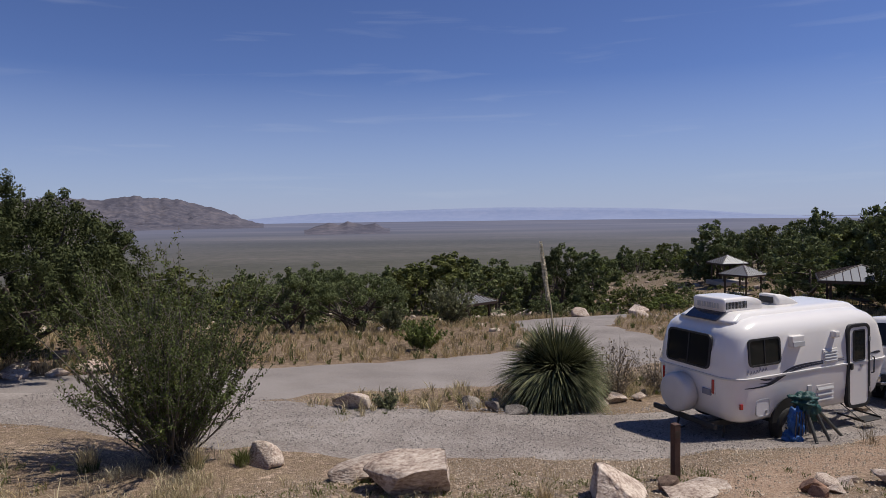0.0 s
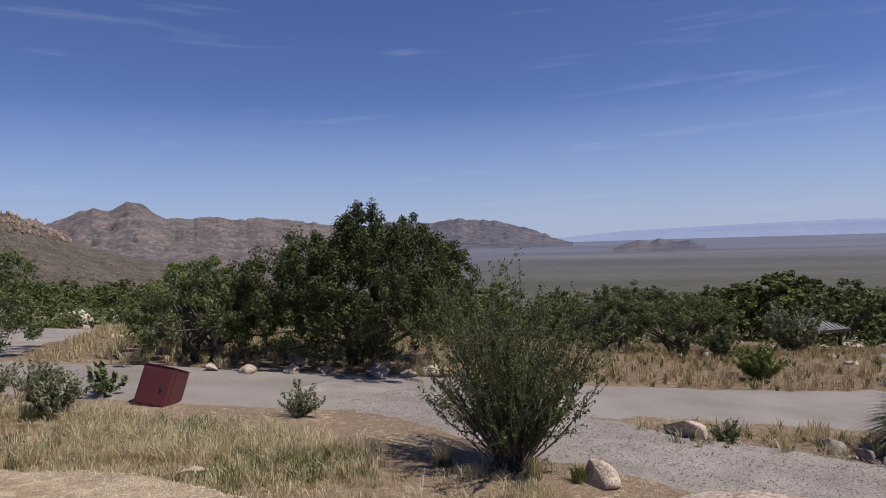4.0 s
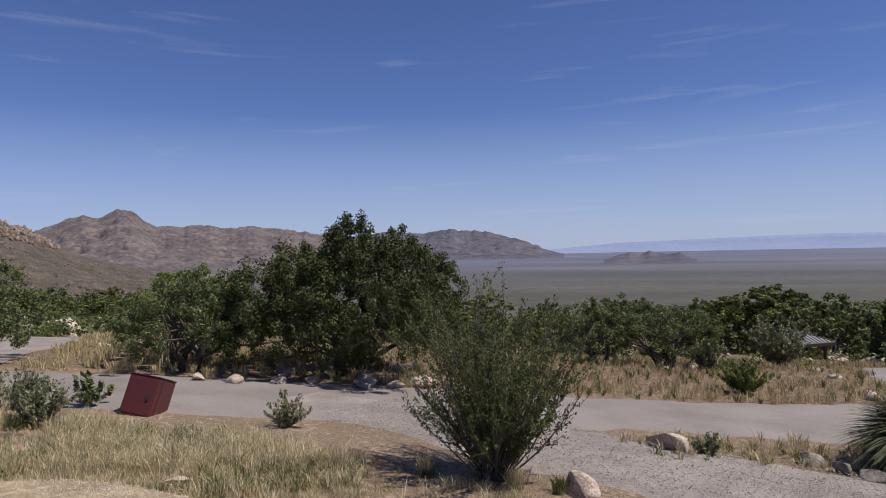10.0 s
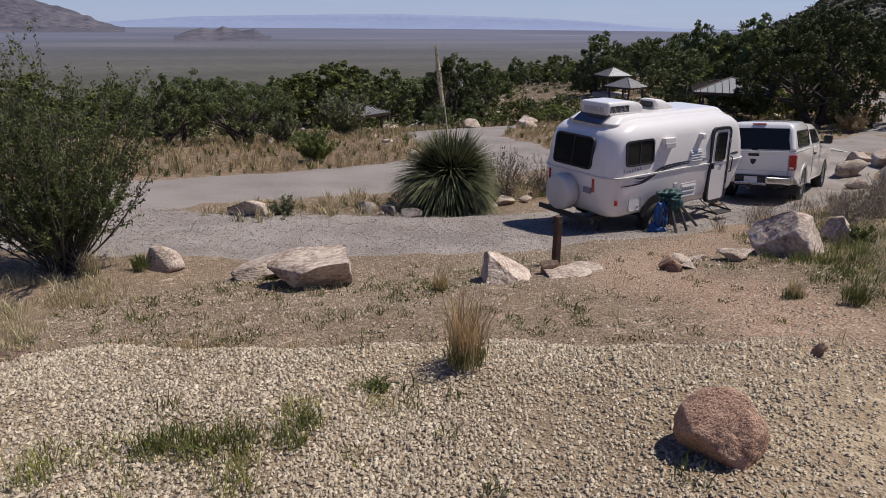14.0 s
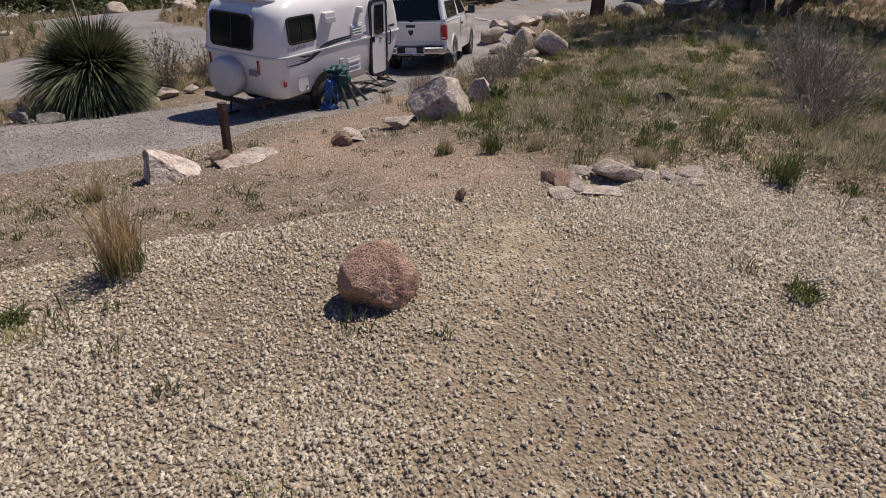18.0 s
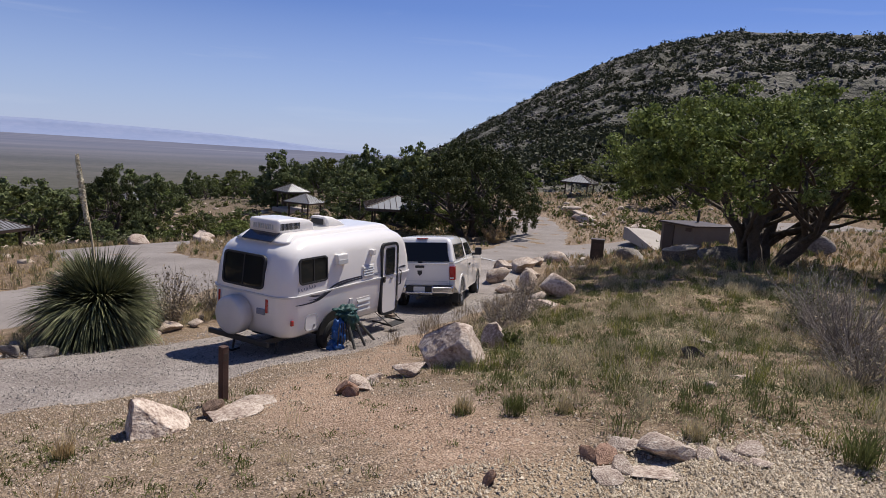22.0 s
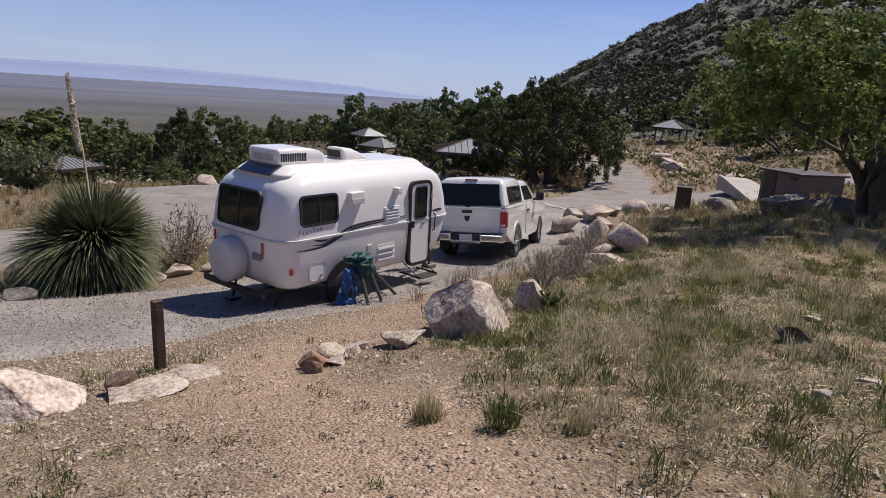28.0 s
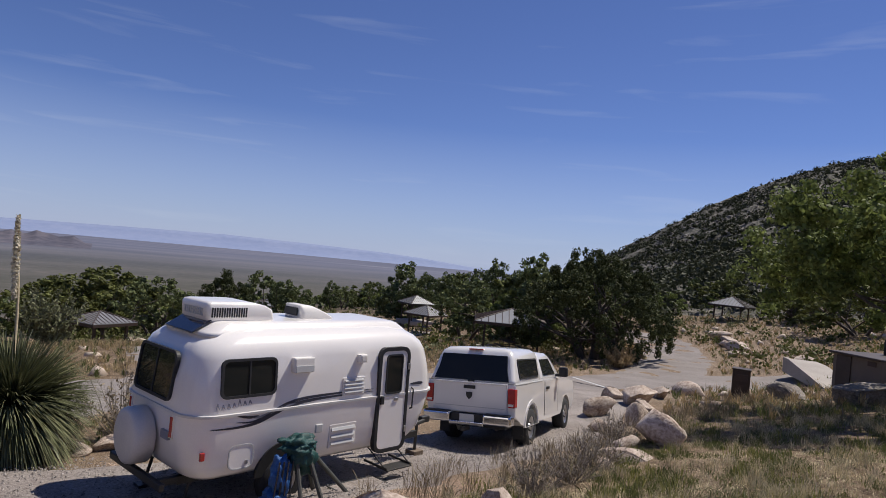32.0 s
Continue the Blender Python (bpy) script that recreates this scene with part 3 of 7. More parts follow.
ribbon("road_turnout", [(-20, 8), (-25.5, 13), (-31, 19), (-40, 24)], 4.5, GRAVEL, "pale gravel turnout", 0.02, 0.5, 5)
ribbon("parking_lane", LANE, lambda s: 3.5 + 1.1 * math.sin(math.pi * s), GRAVEL, "grey gravel pull-through parking lane", 0.05, 0.7, 6)


# ---- hills and distance ----
HILLS = {}


def ridge_z(key, a, r):
    """Height of the hill of that name at the compass angle a and the distance r."""
    profile, crest_r, front_r, rough, seed, grain, back, steep = HILLS[key]
    x, y = r * math.sin(radians(a)), r * math.cos(radians(a))
    el = np.interp(a, [p[0] for p in profile], [p[1] for p in profile])
    jag = noise.fractal(Vector((a * 1.3, seed * 7.1, 0)), 0.8, 2.1, 5) * 0.10 * rough
    top, base = crest_r * math.tan(radians(el + jag)), gz(x, y)
    if r <= front_r:
        return base - 2
    if r <= crest_r:
        k = (r - front_r) / (crest_r - front_r)
        p = Vector((x / grain, y / grain, seed * 3.7))
        spur = 0.5 - 1.25 * abs(noise.fractal(p + Vector((0.4 * noise.noise(p), 0, 0)), 0.95, 2.05, 6))
        rise = steep * k ** 4 + (1 - steep) * k ** 1.2
        k = rise + rough * 0.11 * spur * math.sin(math.pi * k ** 1.6) ** 0.8
        return base + (top - base) * min(1.0, max(-0.05, k))
    k = (r - crest_r) / (crest_r * (back - 1))
    return top + (base - top) * k ** 1.2


def ridge(name, profile, crest_r, front_r, mat, label, rough=1.0, seed=0, rows=80, step=0.12, cat="mountain", back=1.12, grain=None, steep=0.6):
    """A range seen from the camp: crest elevations in degrees by compass angle; spurs and gullies by noise."""
    HILLS[name] = (profile, crest_r, front_r, rough, seed, grain or crest_r * 0.09, back, steep)
    az = np.arange(profile[0][0], profile[-1][0] + 1e-6, step)
    rr = np.concatenate([np.linspace(front_r, crest_r, rows), np.linspace(crest_r, crest_r * back, 8)[1:]])
    co = [(r * math.sin(radians(a)), r * math.cos(radians(a)), ridge_z(name, a, r)) for a in az for r in rr]
    w, h = len(rr), len(az)
    i = np.arange(w * h).reshape(h, w)
    quads = np.stack([i[:-1, :-1], i[:-1, 1:], i[1:, 1:], i[1:, :-1]], -1).reshape(-1, 4)
    ob = fast_mesh(name, np.array(co), quads, mat)
    ob.data.polygons.foreach_set("use_smooth", [True] * len(ob.data.polygons))
    return tagged(ob, label, cat, kind="structure")


MTN = material("desert_mountain", [(0.055, 0.048, 0.056), (0.112, 0.092, 0.09), (0.2, 0.16, 0.14)], 0.012, 0.95, 0.6, 0.06, detail=8)
# the blue and violet of the next two is distance haze, mixed into the rock colour
MTN_HAZED = material("hazed_mountain", [(0.048, 0.048, 0.07), (0.085, 0.079, 0.1), (0.14, 0.123, 0.135)], 0.008, 0.95, 0.6, 0.035, detail=8)
MTN_HAZE_BLUE = material("haze_blue_mesa", [(0.2, 0.25, 0.39), (0.24, 0.285, 0.42)], 0.003, 0.95, 0.0, 0.02)
HILL_ROCK = material("rocky_hillside", [(0.042, 0.038, 0.027), (0.09, 0.073, 0.053), (0.165, 0.13, 0.1)], 0.06, 0.95, 0.8, 0.5, detail=9)
HILL_DARK = material("scrub_hillside", [(0.045, 0.047, 0.032), (0.09, 0.085, 0.065), (0.2, 0.18, 0.155)], 0.05, 0.95, 0.8, 0.42, detail=9)
for mt in (MTN, MTN_HAZED, HILL_ROCK, HILL_DARK):
    for nd in mt.node_tree.nodes:
        if nd.bl_idname == "ShaderNodeBump":
            nd.inputs["Distance"].default_value = 3.0

ridge("backdrop_mesa", [(-24, -1.4), (-17, -0.5), (-11, -0.05), (-3, 0.15), (5, 0.3), (12, 0.2), (18, 0.05), (22, -0.15), (26, -0.5), (30, -0.7), (36, -0.75), (44, -0.8), (56, -0.9)], 4780, 4300, MTN_HAZE_BLUE, "long hazy blue mesa on the horizon", 0.12, 1, 10, 0.5, back=1.01)
ridge("backdrop_range_far", [(-36, 0.9), (-33, 1.25), (-30.7, 1.5), (-28, 1.2), (-26.4, 1.45), (-25.4, 1.6), (-24.2, 1.35), (-22.6, 1.35), (-20.5, 0.75), (-19, 0.35), (-16.8, -0.53), (-15, -1.05), (-13, -1.7)], 4200, 3000, MTN_HAZED, "bare grey desert mountain range", 1.5, 2, grain=150)
ridge("backdrop_hill_mid", [(-13.5, -2.0), (-12.2, -1.62), (-11.2, -1.16), (-10, -0.86), (-9.2, -1.05), (-8.4, -0.77), (-6.9, -1.1), (-6, -0.96), (-5.1, -1.48), (-4, -1.9)], 2300, 1900, MTN_HAZED, "low dark hill on the valley floor", 0.6, 3, 24, 0.1)
ridge("backdrop_range_peak", [(-66, 1.0), (-60, 1.5), (-58.2, 2.05), (-57, 2.6), (-55.3, 3.2), (-54.4, 2.95), (-53.5, 3.35), (-52.9, 3.62), (-52.1, 3.58), (-51.3, 2.95), (-50.2, 2.25), (-48.1, 2.25), (-46.6, 2.32), (-45.1, 1.95), (-43.1, 2.14), (-40.6, 1.92), (-38.6, 1.6), (-35.3, 1.2), (-32, 0.7), (-29, -0.4)], 3300, 1500, MTN, "brown desert range with a domed peak", 1.5, 4, grain=140)
ridge("hill_left", [(-125, 12), (-105, 13), (-90, 12), (-82, 10.8), (-76, 9.2), (-72.8, 8.0), (-71.1, 7.7), (-69.7, 7.15), (-68.3, 7.3), (-67.4, 6.9), (-66.5, 5.4), (-64.7, 4.3), (-63.1, 3.3), (-61.4, 2.8), (-59.5, 2.2), (-55.7, 0.0), (-52.5, -0.85), (-48.7, -1.95), (-42, -3.0), (-36, -4.0)], 900, 120, HILL_ROCK, "rocky brown hillside with outcrops", 1.6, 5, 90, 0.22, cat="hill", steep=0.15)
ridge("hill_right", [(30, -2.2), (33.7, -0.9), (36.8, 0.4), (39.9, 2.5), (43.3, 4.5), (46.3, 6.4), (50.1, 8.2), (54.1, 9.6), (59.3, 10.6), (64, 10.5), (72, 10), (85, 11), (110, 13)], 420, 85, HILL_DARK, "steep hill of grey boulders and dark scrub", 1.2, 6, 90, 0.22, cat="hill", steep=0.1)


# ---- plants ----
def leaves(centres, radius, count, size, rng, squash=0.8, long=1.6, up=0.25, face=1.0):
    """Small leaf blades scattered about clump centres, facing outwards: quads as corners and faces."""
    k = len(centres)
    idx = rng.integers(0, k, count)
    d = rng.normal(size=(count, 3))
    d /= np.linalg.norm(d, axis=1)[:, None] + 1e-9
    r = radius[idx] * rng.random(count) ** 0.45
    p = centres[idx] + d * r[:, None] * np.array([1, 1, squash])
    out = d * face + rng.normal(size=(count, 3)) * 0.5
    out /= np.linalg.norm(out, axis=1)[:, None] + 1e-9
    ax = rng.normal(size=(count, 3)) + np.array([0, 0, up])
    ax -= out * (ax * out).sum(1)[:, None]
    ax /= np.linalg.norm(ax, axis=1)[:, None] + 1e-9
    sd = np.cross(out, ax)
    s = size * rng.uniform(0.6, 1.4, count)[:, None]
    co = np.stack([p - sd * s * 0.5, p + ax * s * long * 0.5 - sd * s * 0.05, p + sd * s * 0.5, p - ax * s * long * 0.5], 1).reshape(-1, 3)
    return co, np.arange(count * 4).reshape(-1, 4)


def limbs(lines, mat, name, parent, label="", seg=6):
    """Tapered tubes along lines of (place, radius)."""
    co, fa = [], []
    for ln in lines:
        prev = None
        for i, (p, r) in enumerate(ln):
            a = Vector(ln[min(len(ln) - 1, i + 1)][0]) - Vector(ln[max(0, i - 1)][0])
            q = a.to_track_quat("Z", "Y") if a.length else None
            ring = []
            for k in range(seg):
                v = Vector((r * math.cos(2 * math.pi * k / seg), r * math.sin(2 * math.pi * k / seg), 0))
                co.append(Vector(p) + (q @ v if q else v))
                ring.append(len(co) - 1)
            if prev:
                for k in range(seg):
                    fa.append((prev[k], prev[(k + 1) % seg], ring[(k + 1) % seg], ring[k]))
            prev = ring
        fa.append(tuple(prev))
    return mesh_object(name, co, fa, mat, parent, True, label)


def wander(p, d, length, r0, r1, steps, rng, bend=0.25, rise=0.1):
    out, p, d = [], Vector(p), Vector(d).normalized()
    for i in range(steps + 1):
        k = i / steps
        out.append((p.copy(), r0 + (r1 - r0) * k))
        d = (d + Vector(rng.normal(size=3)) * bend + Vector((0, 0, rise))).normalized()
        p = p + d * length / steps
    return out


def tree(name, x, y, height, width, leaf, label, seed, trunks=1, clumps=60, count=3000, size=0.09, low=0.18, trunk_r=0.16, category="tree", lean=(0, 0), shape=0.3, group="", clump=0.12, plume=0.0, boughs=44, seg=7, lobes=0, lobe=0.11, ragged=0.5):
    """shape: 0 a round crown, 1 a dome that is widest below; plume: how far the clumps stand up; lobes: masses that the clumps gather in; ragged: how uneven they reach."""
    rng = np.random.default_rng(seed)
    ob = thing(name, label, category, Matrix.Translation((x, y, gz(x, y) - 0.05)), group)
    w, top, bot = width / 2, height, height * low
    cen, rad = [], []
    heads = []
    for i in range(lobes + clumps):
        if i >= lobes and lobes:
            c, big = heads[i % lobes]
            d = Vector(rng.normal(size=3)).normalized()
            q = c + Vector((d.x, d.y, d.z * (1.1 + 0.5 * plume))) * big * rng.uniform(0.55, 1.0)
            cen.append((q.x, q.y, max(bot * 0.8, q.z)))
            rad.append(width * clump * rng.uniform(0.55, 1.1))
            continue
        k = rng.random() ** 0.85 if not lobes else (i + rng.random()) / lobes
        a = rng.uniform(0, 2 * math.pi) if not lobes else 2.39996 * i + rng.uniform(-0.5, 0.5)
        full = (1 - shape) * math.sqrt(max(0.03, 1 - (2 * k - 0.9) ** 2 / 1.22)) + shape * max(0.02, 1 - k ** 2.3) ** 0.62
        bump = 0.88 + 0.3 * noise.noise(Vector((math.cos(a) * 1.3, math.sin(a) * 1.3, k * 2.4 + seed * 3.3)))
        r = w * full * bump * math.sqrt(rng.uniform(0.3, 0.92))
        rise = 0.93 + 0.14 * noise.noise(Vector((math.cos(a) * 2, math.sin(a) * 2, seed * 1.7)))
        if lobes:
            big = width * lobe * rng.uniform(0.7, 1.25)
            r = max(0.0, w * full * bump * rng.uniform(0.74, 0.74 + ragged) - big * 0.6)
            heads.append((Vector((r * math.cos(a) + lean[0] * k, r * math.sin(a) + lean[1] * k, bot + big * 0.6 + (top - bot - big * 1.3) * k * rise)), big))
            continue
        cen.append((r * math.cos(a) + lean[0] * k, r * math.sin(a) + lean[1] * k, bot + (top - bot) * k * rise))
        rad.append(width * clump * rng.uniform(0.55, 1.1))
    cen, rad = np.array(cen), np.array(rad)
    lines, tops = [], []
    for i in range(trunks):
        a = 2 * math.pi * (i + rng.random() * 0.6) / trunks
        off = 0.0 if trunks == 1 else trunk_r * 1.6
        d = (math.cos(a) * (0.15 + 0.32 * (trunks > 1)), math.sin(a) * (0.15 + 0.32 * (trunks > 1)), 1)
        ln = wander((math.cos(a) * off, math.sin(a) * off, -0.15), d, height * (0.46 + 0.1 * rng.random()), trunk_r * rng.uniform(0.8, 1.1), trunk_r * 0.5, 7, rng, 0.15, 0.06)
        lines.append(ln)
        tops.append(ln)
    for j in rng.permutation(len(cen))[: min(len(cen), boughs)]:
        ln = tops[j % len(tops)]
        p, r = ln[rng.integers(2, len(ln))]
        q = Vector(cen[j])
        mid = p.lerp(q, 0.5) + Vector(rng.normal(size=3)) * 0.035 * height
        lines.append([(p, r * 0.55), (p.lerp(mid, 0.5) + Vector(rng.normal(size=3)) * 0.04, r * 0.42), (mid, r * 0.3), (mid.lerp(q, 0.6) + Vector(rng.normal(size=3)) * 0.04, r * 0.2), (q, r * 0.08)])
    limbs(lines, BARK, "trunk", ob, seg=seg)
    co, fa = leaves(cen, rad, count, size, rng, 0.8 + plume, 1.6 + plume * 0.8, 0.25 + plume * 1.2)
    fast_mesh("crown", co, fa, leaf, ob)
    return ob


def stem_bush(name, x, y, height, width, leaf, twig, label, seed, stems=40, count=4000, size=0.03, bare=0.35, category="shrub", group="", spread=1.0, fuzz=0.018):
    """A shrub of many thin stems rising from one root, with leaves set close along the twigs."""
    rng = np.random.default_rng(seed)
    ob = thing(name, label, category, Matrix.Translation((x, y, gz(x, y) - 0.03)), group)
    lines, cen, rad = [], [], []

    def clothe(ln, k0):
        for (p, _), (q, _) in zip(ln[k0:], ln[k0 + 1:]):
            for s in (0.0, 0.34, 0.67):
                cen.append(p.lerp(q, s))
                rad.append(width * fuzz * rng.uniform(0.6, 1.4) + 0.012)
    for i in range(stems):
        a = rng.uniform(0, 2 * math.pi)
        t = rng.random() ** 0.65 * spread
        d = Vector((math.cos(a) * t * width / height * 0.66, math.sin(a) * t * width / height * 0.66, 1 - 0.3 * t)).normalized()
        le = height * rng.uniform(0.6, 1.1) * (1 - 0.1 * t)
        ln = wander((rng.normal() * 0.03 * width, rng.normal() * 0.03 * width, 0), d, le, 0.016 * height / 3, 0.003, 9, rng, 0.075, 0.035)
        lines.append(ln)
        clothe(ln, max(2, int(9 * bare * rng.uniform(0.8, 1.5))))
        for k in range(2, 9):
            for _ in range(2):
                if rng.random() < 0.68:
                    p, r = ln[k]
                    b = wander(p, (ln[k][0] - ln[k - 1][0]).normalized() + Vector(rng.normal(size=3)) * 0.5 + Vector((0, 0, 0.2)), le * rng.uniform(0.12, 0.24), r * 0.6, 0.002, 3, rng, 0.13, 0.07)
                    lines.append(b)
                    if k / 9 > bare * rng.uniform(0.6, 1.2):
                        clothe(b, 0)
    limbs(lines, twig, "branchwork", ob, seg=4)
    co, fa = leaves(np.array([tuple(c) for c in cen]), np.array(rad), count, size, rng, 1.2, 2.2, 0.9)
    fast_mesh("foliage", co, fa, leaf, ob)
    return ob


tree("juniper_tree", -12.6, 17.9, 5.0, 10.0, JUNIPER, "broad dark green juniper tree beside the road", 11, 5, 900, 130000, 0.046, 0.19, 0.2, shape=0.62, clump=0.03, plume=0.45, lobes=110, lobe=0.08, ragged=0.24)
tree("oak_tree", -16.6, 14.6, 3.2, 5.2, OAK_DULL, "low round oak tree beside the juniper", 12, 4, 150, 22000, 0.048, 0.22, 0.13, shape=0.4, clump=0.06, lobes=22)
tree("oak_tree", -18.6, 16.8, 3.6, 4.8, OAK, "low round oak tree behind the road", 13, 3, 150, 20000, 0.048, 0.2, 0.13, shape=0.4, clump=0.06, lobes=22)
tree("oak_tree", -24.6, 11.6, 4.1, 7.2, OAK_DULL, "spreading low oak tree at the roadside", 14, 5, 220, 34000, 0.055, 0.04, 0.12, shape=0.6, clump=0.055, lobes=26)
tree("oak_tree", -23.0, 2.9, 7.4, 9.0, OAK_DULL, "tall leafy oak tree at the road's edge", 15, 3, 460, 60000, 0.07, 0.03, 0.2, clump=0.042, lobes=56, lobe=0.1)
tree("oak_tree", -7.4, 31.0, 3.4, 4.6, OAK_DULL, "dark round tree on the grass island", 16, 3, 130, 16000, 0.052, 0.26, 0.13, shape=0.3, clump=0.06, lobes=18)
tree("oak_tree", -4.4, 32.6, 3.3, 6.2, OAK_DULL, "dark low spreading tree on the grass island", 17, 4, 140, 20000, 0.052, 0.26, 0.14, shape=0.3, clump=0.055, lobes=22)
tree("juniper_tree", 9.4, 54.5, 5.9, 7.2, JUNIPER, "dense dark juniper tree", 18, 3, 220, 36000, 0.07, 0.03, 0.2, shape=0.6, clump=0.045, plume=0.3, lobes=30, lobe=0.1)
tree("juniper_tree", 31.5, 38.2, 7.5, 11.0, JUNIPER, "large dark juniper tree behind the road", 19, 5, 500, 52000, 0.085, 0.1, 0.28, shape=0.6, clump=0.034, plume=0.5, lobes=60, lobe=0.085)
tree("oak_tree", 22.4, 11.2, 5.9, 12.4, OAK, "large spreading oak tree with a forked trunk", 20, 5, 640, 90000, 0.076, 0.36, 0.25, shape=0.5, clump=0.034, lobes=80, lobe=0.08)
stem_bush("shrub", -4.08, 9.4, 3.15, 3.5, SHRUB_GREEN, TWIG, "tall olive green shrub of many thin stems", 21, 118, 37000, 0.021, 0.34, fuzz=0.0125, spread=0.98)


# ---- travel trailer ----
TRAILER_M = Matrix.Translation((6.42, 12.82, -4.37)) @ pose(0, 0, 0, 0, 0, 24)
SECTIONS = ((0.5, -1.71, 1.83, 0.88, 0.25),
            (0.56, -1.81, 2.03, 0.95, 0.3),
            (0.7, -1.87, 2.23, 0.98, 0.34),
            (1.0, -1.91, 2.39, 1.0, 0.37),
            (1.3, -1.93, 2.48, 1.01, 0.38),
            (1.34, -1.93, 2.48, 1.008, 0.38),
            (1.7, -1.895, 2.43, 0.98, 0.38),
            (2.0, -1.82, 2.33, 0.955, 0.38),
            (2.12, -1.76, 2.26, 0.925, 0.39),
            (2.22, -1.66, 2.15, 0.865, 0.41),
            (2.3, -1.5, 1.99, 0.765, 0.41),
            (2.35, -1.3, 1.78, 0.63, 0.39),
            (2.375, -1.03, 1.53, 0.45, 0.33),
            (2.385, -0.68, 1.23, 0.25, 0.2))


def plan_ring(xr, xf, b, r, seg=8):
    pts = []
    for cx, cy, a0 in ((xf - r, b - r, 0), (xr + r, b - r, 90), (xr + r, -b + r, 180), (xf - r, -b + r, 270)):
        for i in range(seg + 1):
            a = radians(a0 + 90 * i / seg)
            pts.append((cx + r * math.cos(a), cy + r * math.sin(a)))
    return pts


def loft(sections, seg=8):
    bm = bmesh.new()
    rings = [[bm.verts.new((x, y, z)) for x, y in plan_ring(xr, xf, b, r, seg)] for z, xr, xf, b, r in sections]
    for a, b in zip(rings, rings[1:]):
        for i in range(len(a)):
            j = (i + 1) % len(a)
            bm.faces.new((a[i], a[j], b[j], b[i]))
    bm.faces.new(rings[0][::-1])
    bm.faces.new(rings[-1])
    return bm


def side_place(x, z, out=0.0, side=-1):
    """Where a fitting sits on the trailer's side wall, which leans in above the belt."""
    b = np.interp(z, [s[0] for s in SECTIONS[:8]], [s[3] for s in SECTIONS[:8]])
    lean = 4.6 if z > 1.34 else 0.0
    return Matrix.Translation((x, side * (b + out), z)) @ pose(0, 0, 0, -lean if side < 0 else lean)


def window(parent, w, h, m, r=0.09, split=True, label="black-framed window with dark tinted glass"):
    fr = part("window", turn(ring_plate(rounded(w, h, r), rounded(w - 0.07, h - 0.07, r - 0.025), -0.022, 0.03), m), BLACK, parent, label)
    part("pane", turn(slab(rounded(w - 0.06, h - 0.06, r - 0.02), -0.006, 0.002), m), GLASS, fr)
    if split:
        part("mullion", turn(box(-0.012, 0.012, -0.016, -0.007, -h / 2 + 0.03, h / 2 - 0.03), m), BLACK, fr)
    return fr


def wheel(parent, x, y, r, w, side, rim=ALLOY, z=None):
    m = Matrix.Translation((x, y, r if z is None else z))
    ty = part("wheel", turn(lathe([(r * 0.6, -w / 2), (r * 0.92, -w / 2), (r, -w * 0.36), (r, w * 0.36), (r * 0.92, w / 2), (r * 0.6, w / 2)]), m), TYRE, parent, "black rubber tyre on a light metal rim", True)
    s = side
    part("rim", turn(lathe([(0, s * w * 0.42), (r * 0.16, s * w * 0.42), (r * 0.2, s * w * 0.3), (r * 0.5, s * w * 0.36), (r * 0.6, s * w * 0.46), (r * 0.6, -s * w * 0.4), (0, -s * w * 0.4)]), m), rim, ty, smooth_shade=False)
    for k in range(5):
        a = 2 * math.pi * k / 5
        part("hub_bolt", turn(cyl((0.22 * r * math.cos(a), s * w * 0.3, 0.22 * r * math.sin(a)), (0.22 * r * math.cos(a), s * w * 0.45, 0.22 * r * math.sin(a)), 0.012, seg=6), m), STEEL, ty)
    return ty


def swoosh(points, name, mat, parent, w0=0.045):
    """A tapered decal along (x, z) points on the trailer's right side."""
    bm = bmesh.new()
    rows, n_ = [], len(points)
    fine = []
    for i in range(n_ - 1):
        for k in range(6):
            s = k / 6
            a, b, c, d = points[max(0, i - 1)], points[i], points[i + 1], points[min(n_ - 1, i + 2)]
            fine.append(tuple(0.5 * (2 * b[q] + (c[q] - a[q]) * s + (2 * a[q] - 5 * b[q] + 4 * c[q] - d[q]) * s * s + (3 * b[q] - a[q] - 3 * c[q] + d[q]) * s ** 3) for q in (0, 1)))
    fine.append(points[-1])
    for i, (x, z) in enumerate(fine):
        k = i / (len(fine) - 1)
        w = w0 * (0.15 + math.sin(math.pi * min(1, k * 1.02)) ** 0.8) * 0.5
        row = []
        for dz in (-w, w):
            p = side_place(x, z + dz, 0.006).translation
            row.append(bm.verts.new(p))
        rows.append(row)
    for a, b in zip(rows, rows[1:]):
        bm.faces.new((a[0], b[0], b[1], a[1]))
    ext = bmesh.ops.extrude_face_region(bm, geom=bm.faces[:])
    bmesh.ops.translate(bm, vec=(0, 0.004, 0), verts=[v for v in ext["geom"] if isinstance(v, bmesh.types.BMVert)])
    return part(name, bm, mat, parent)


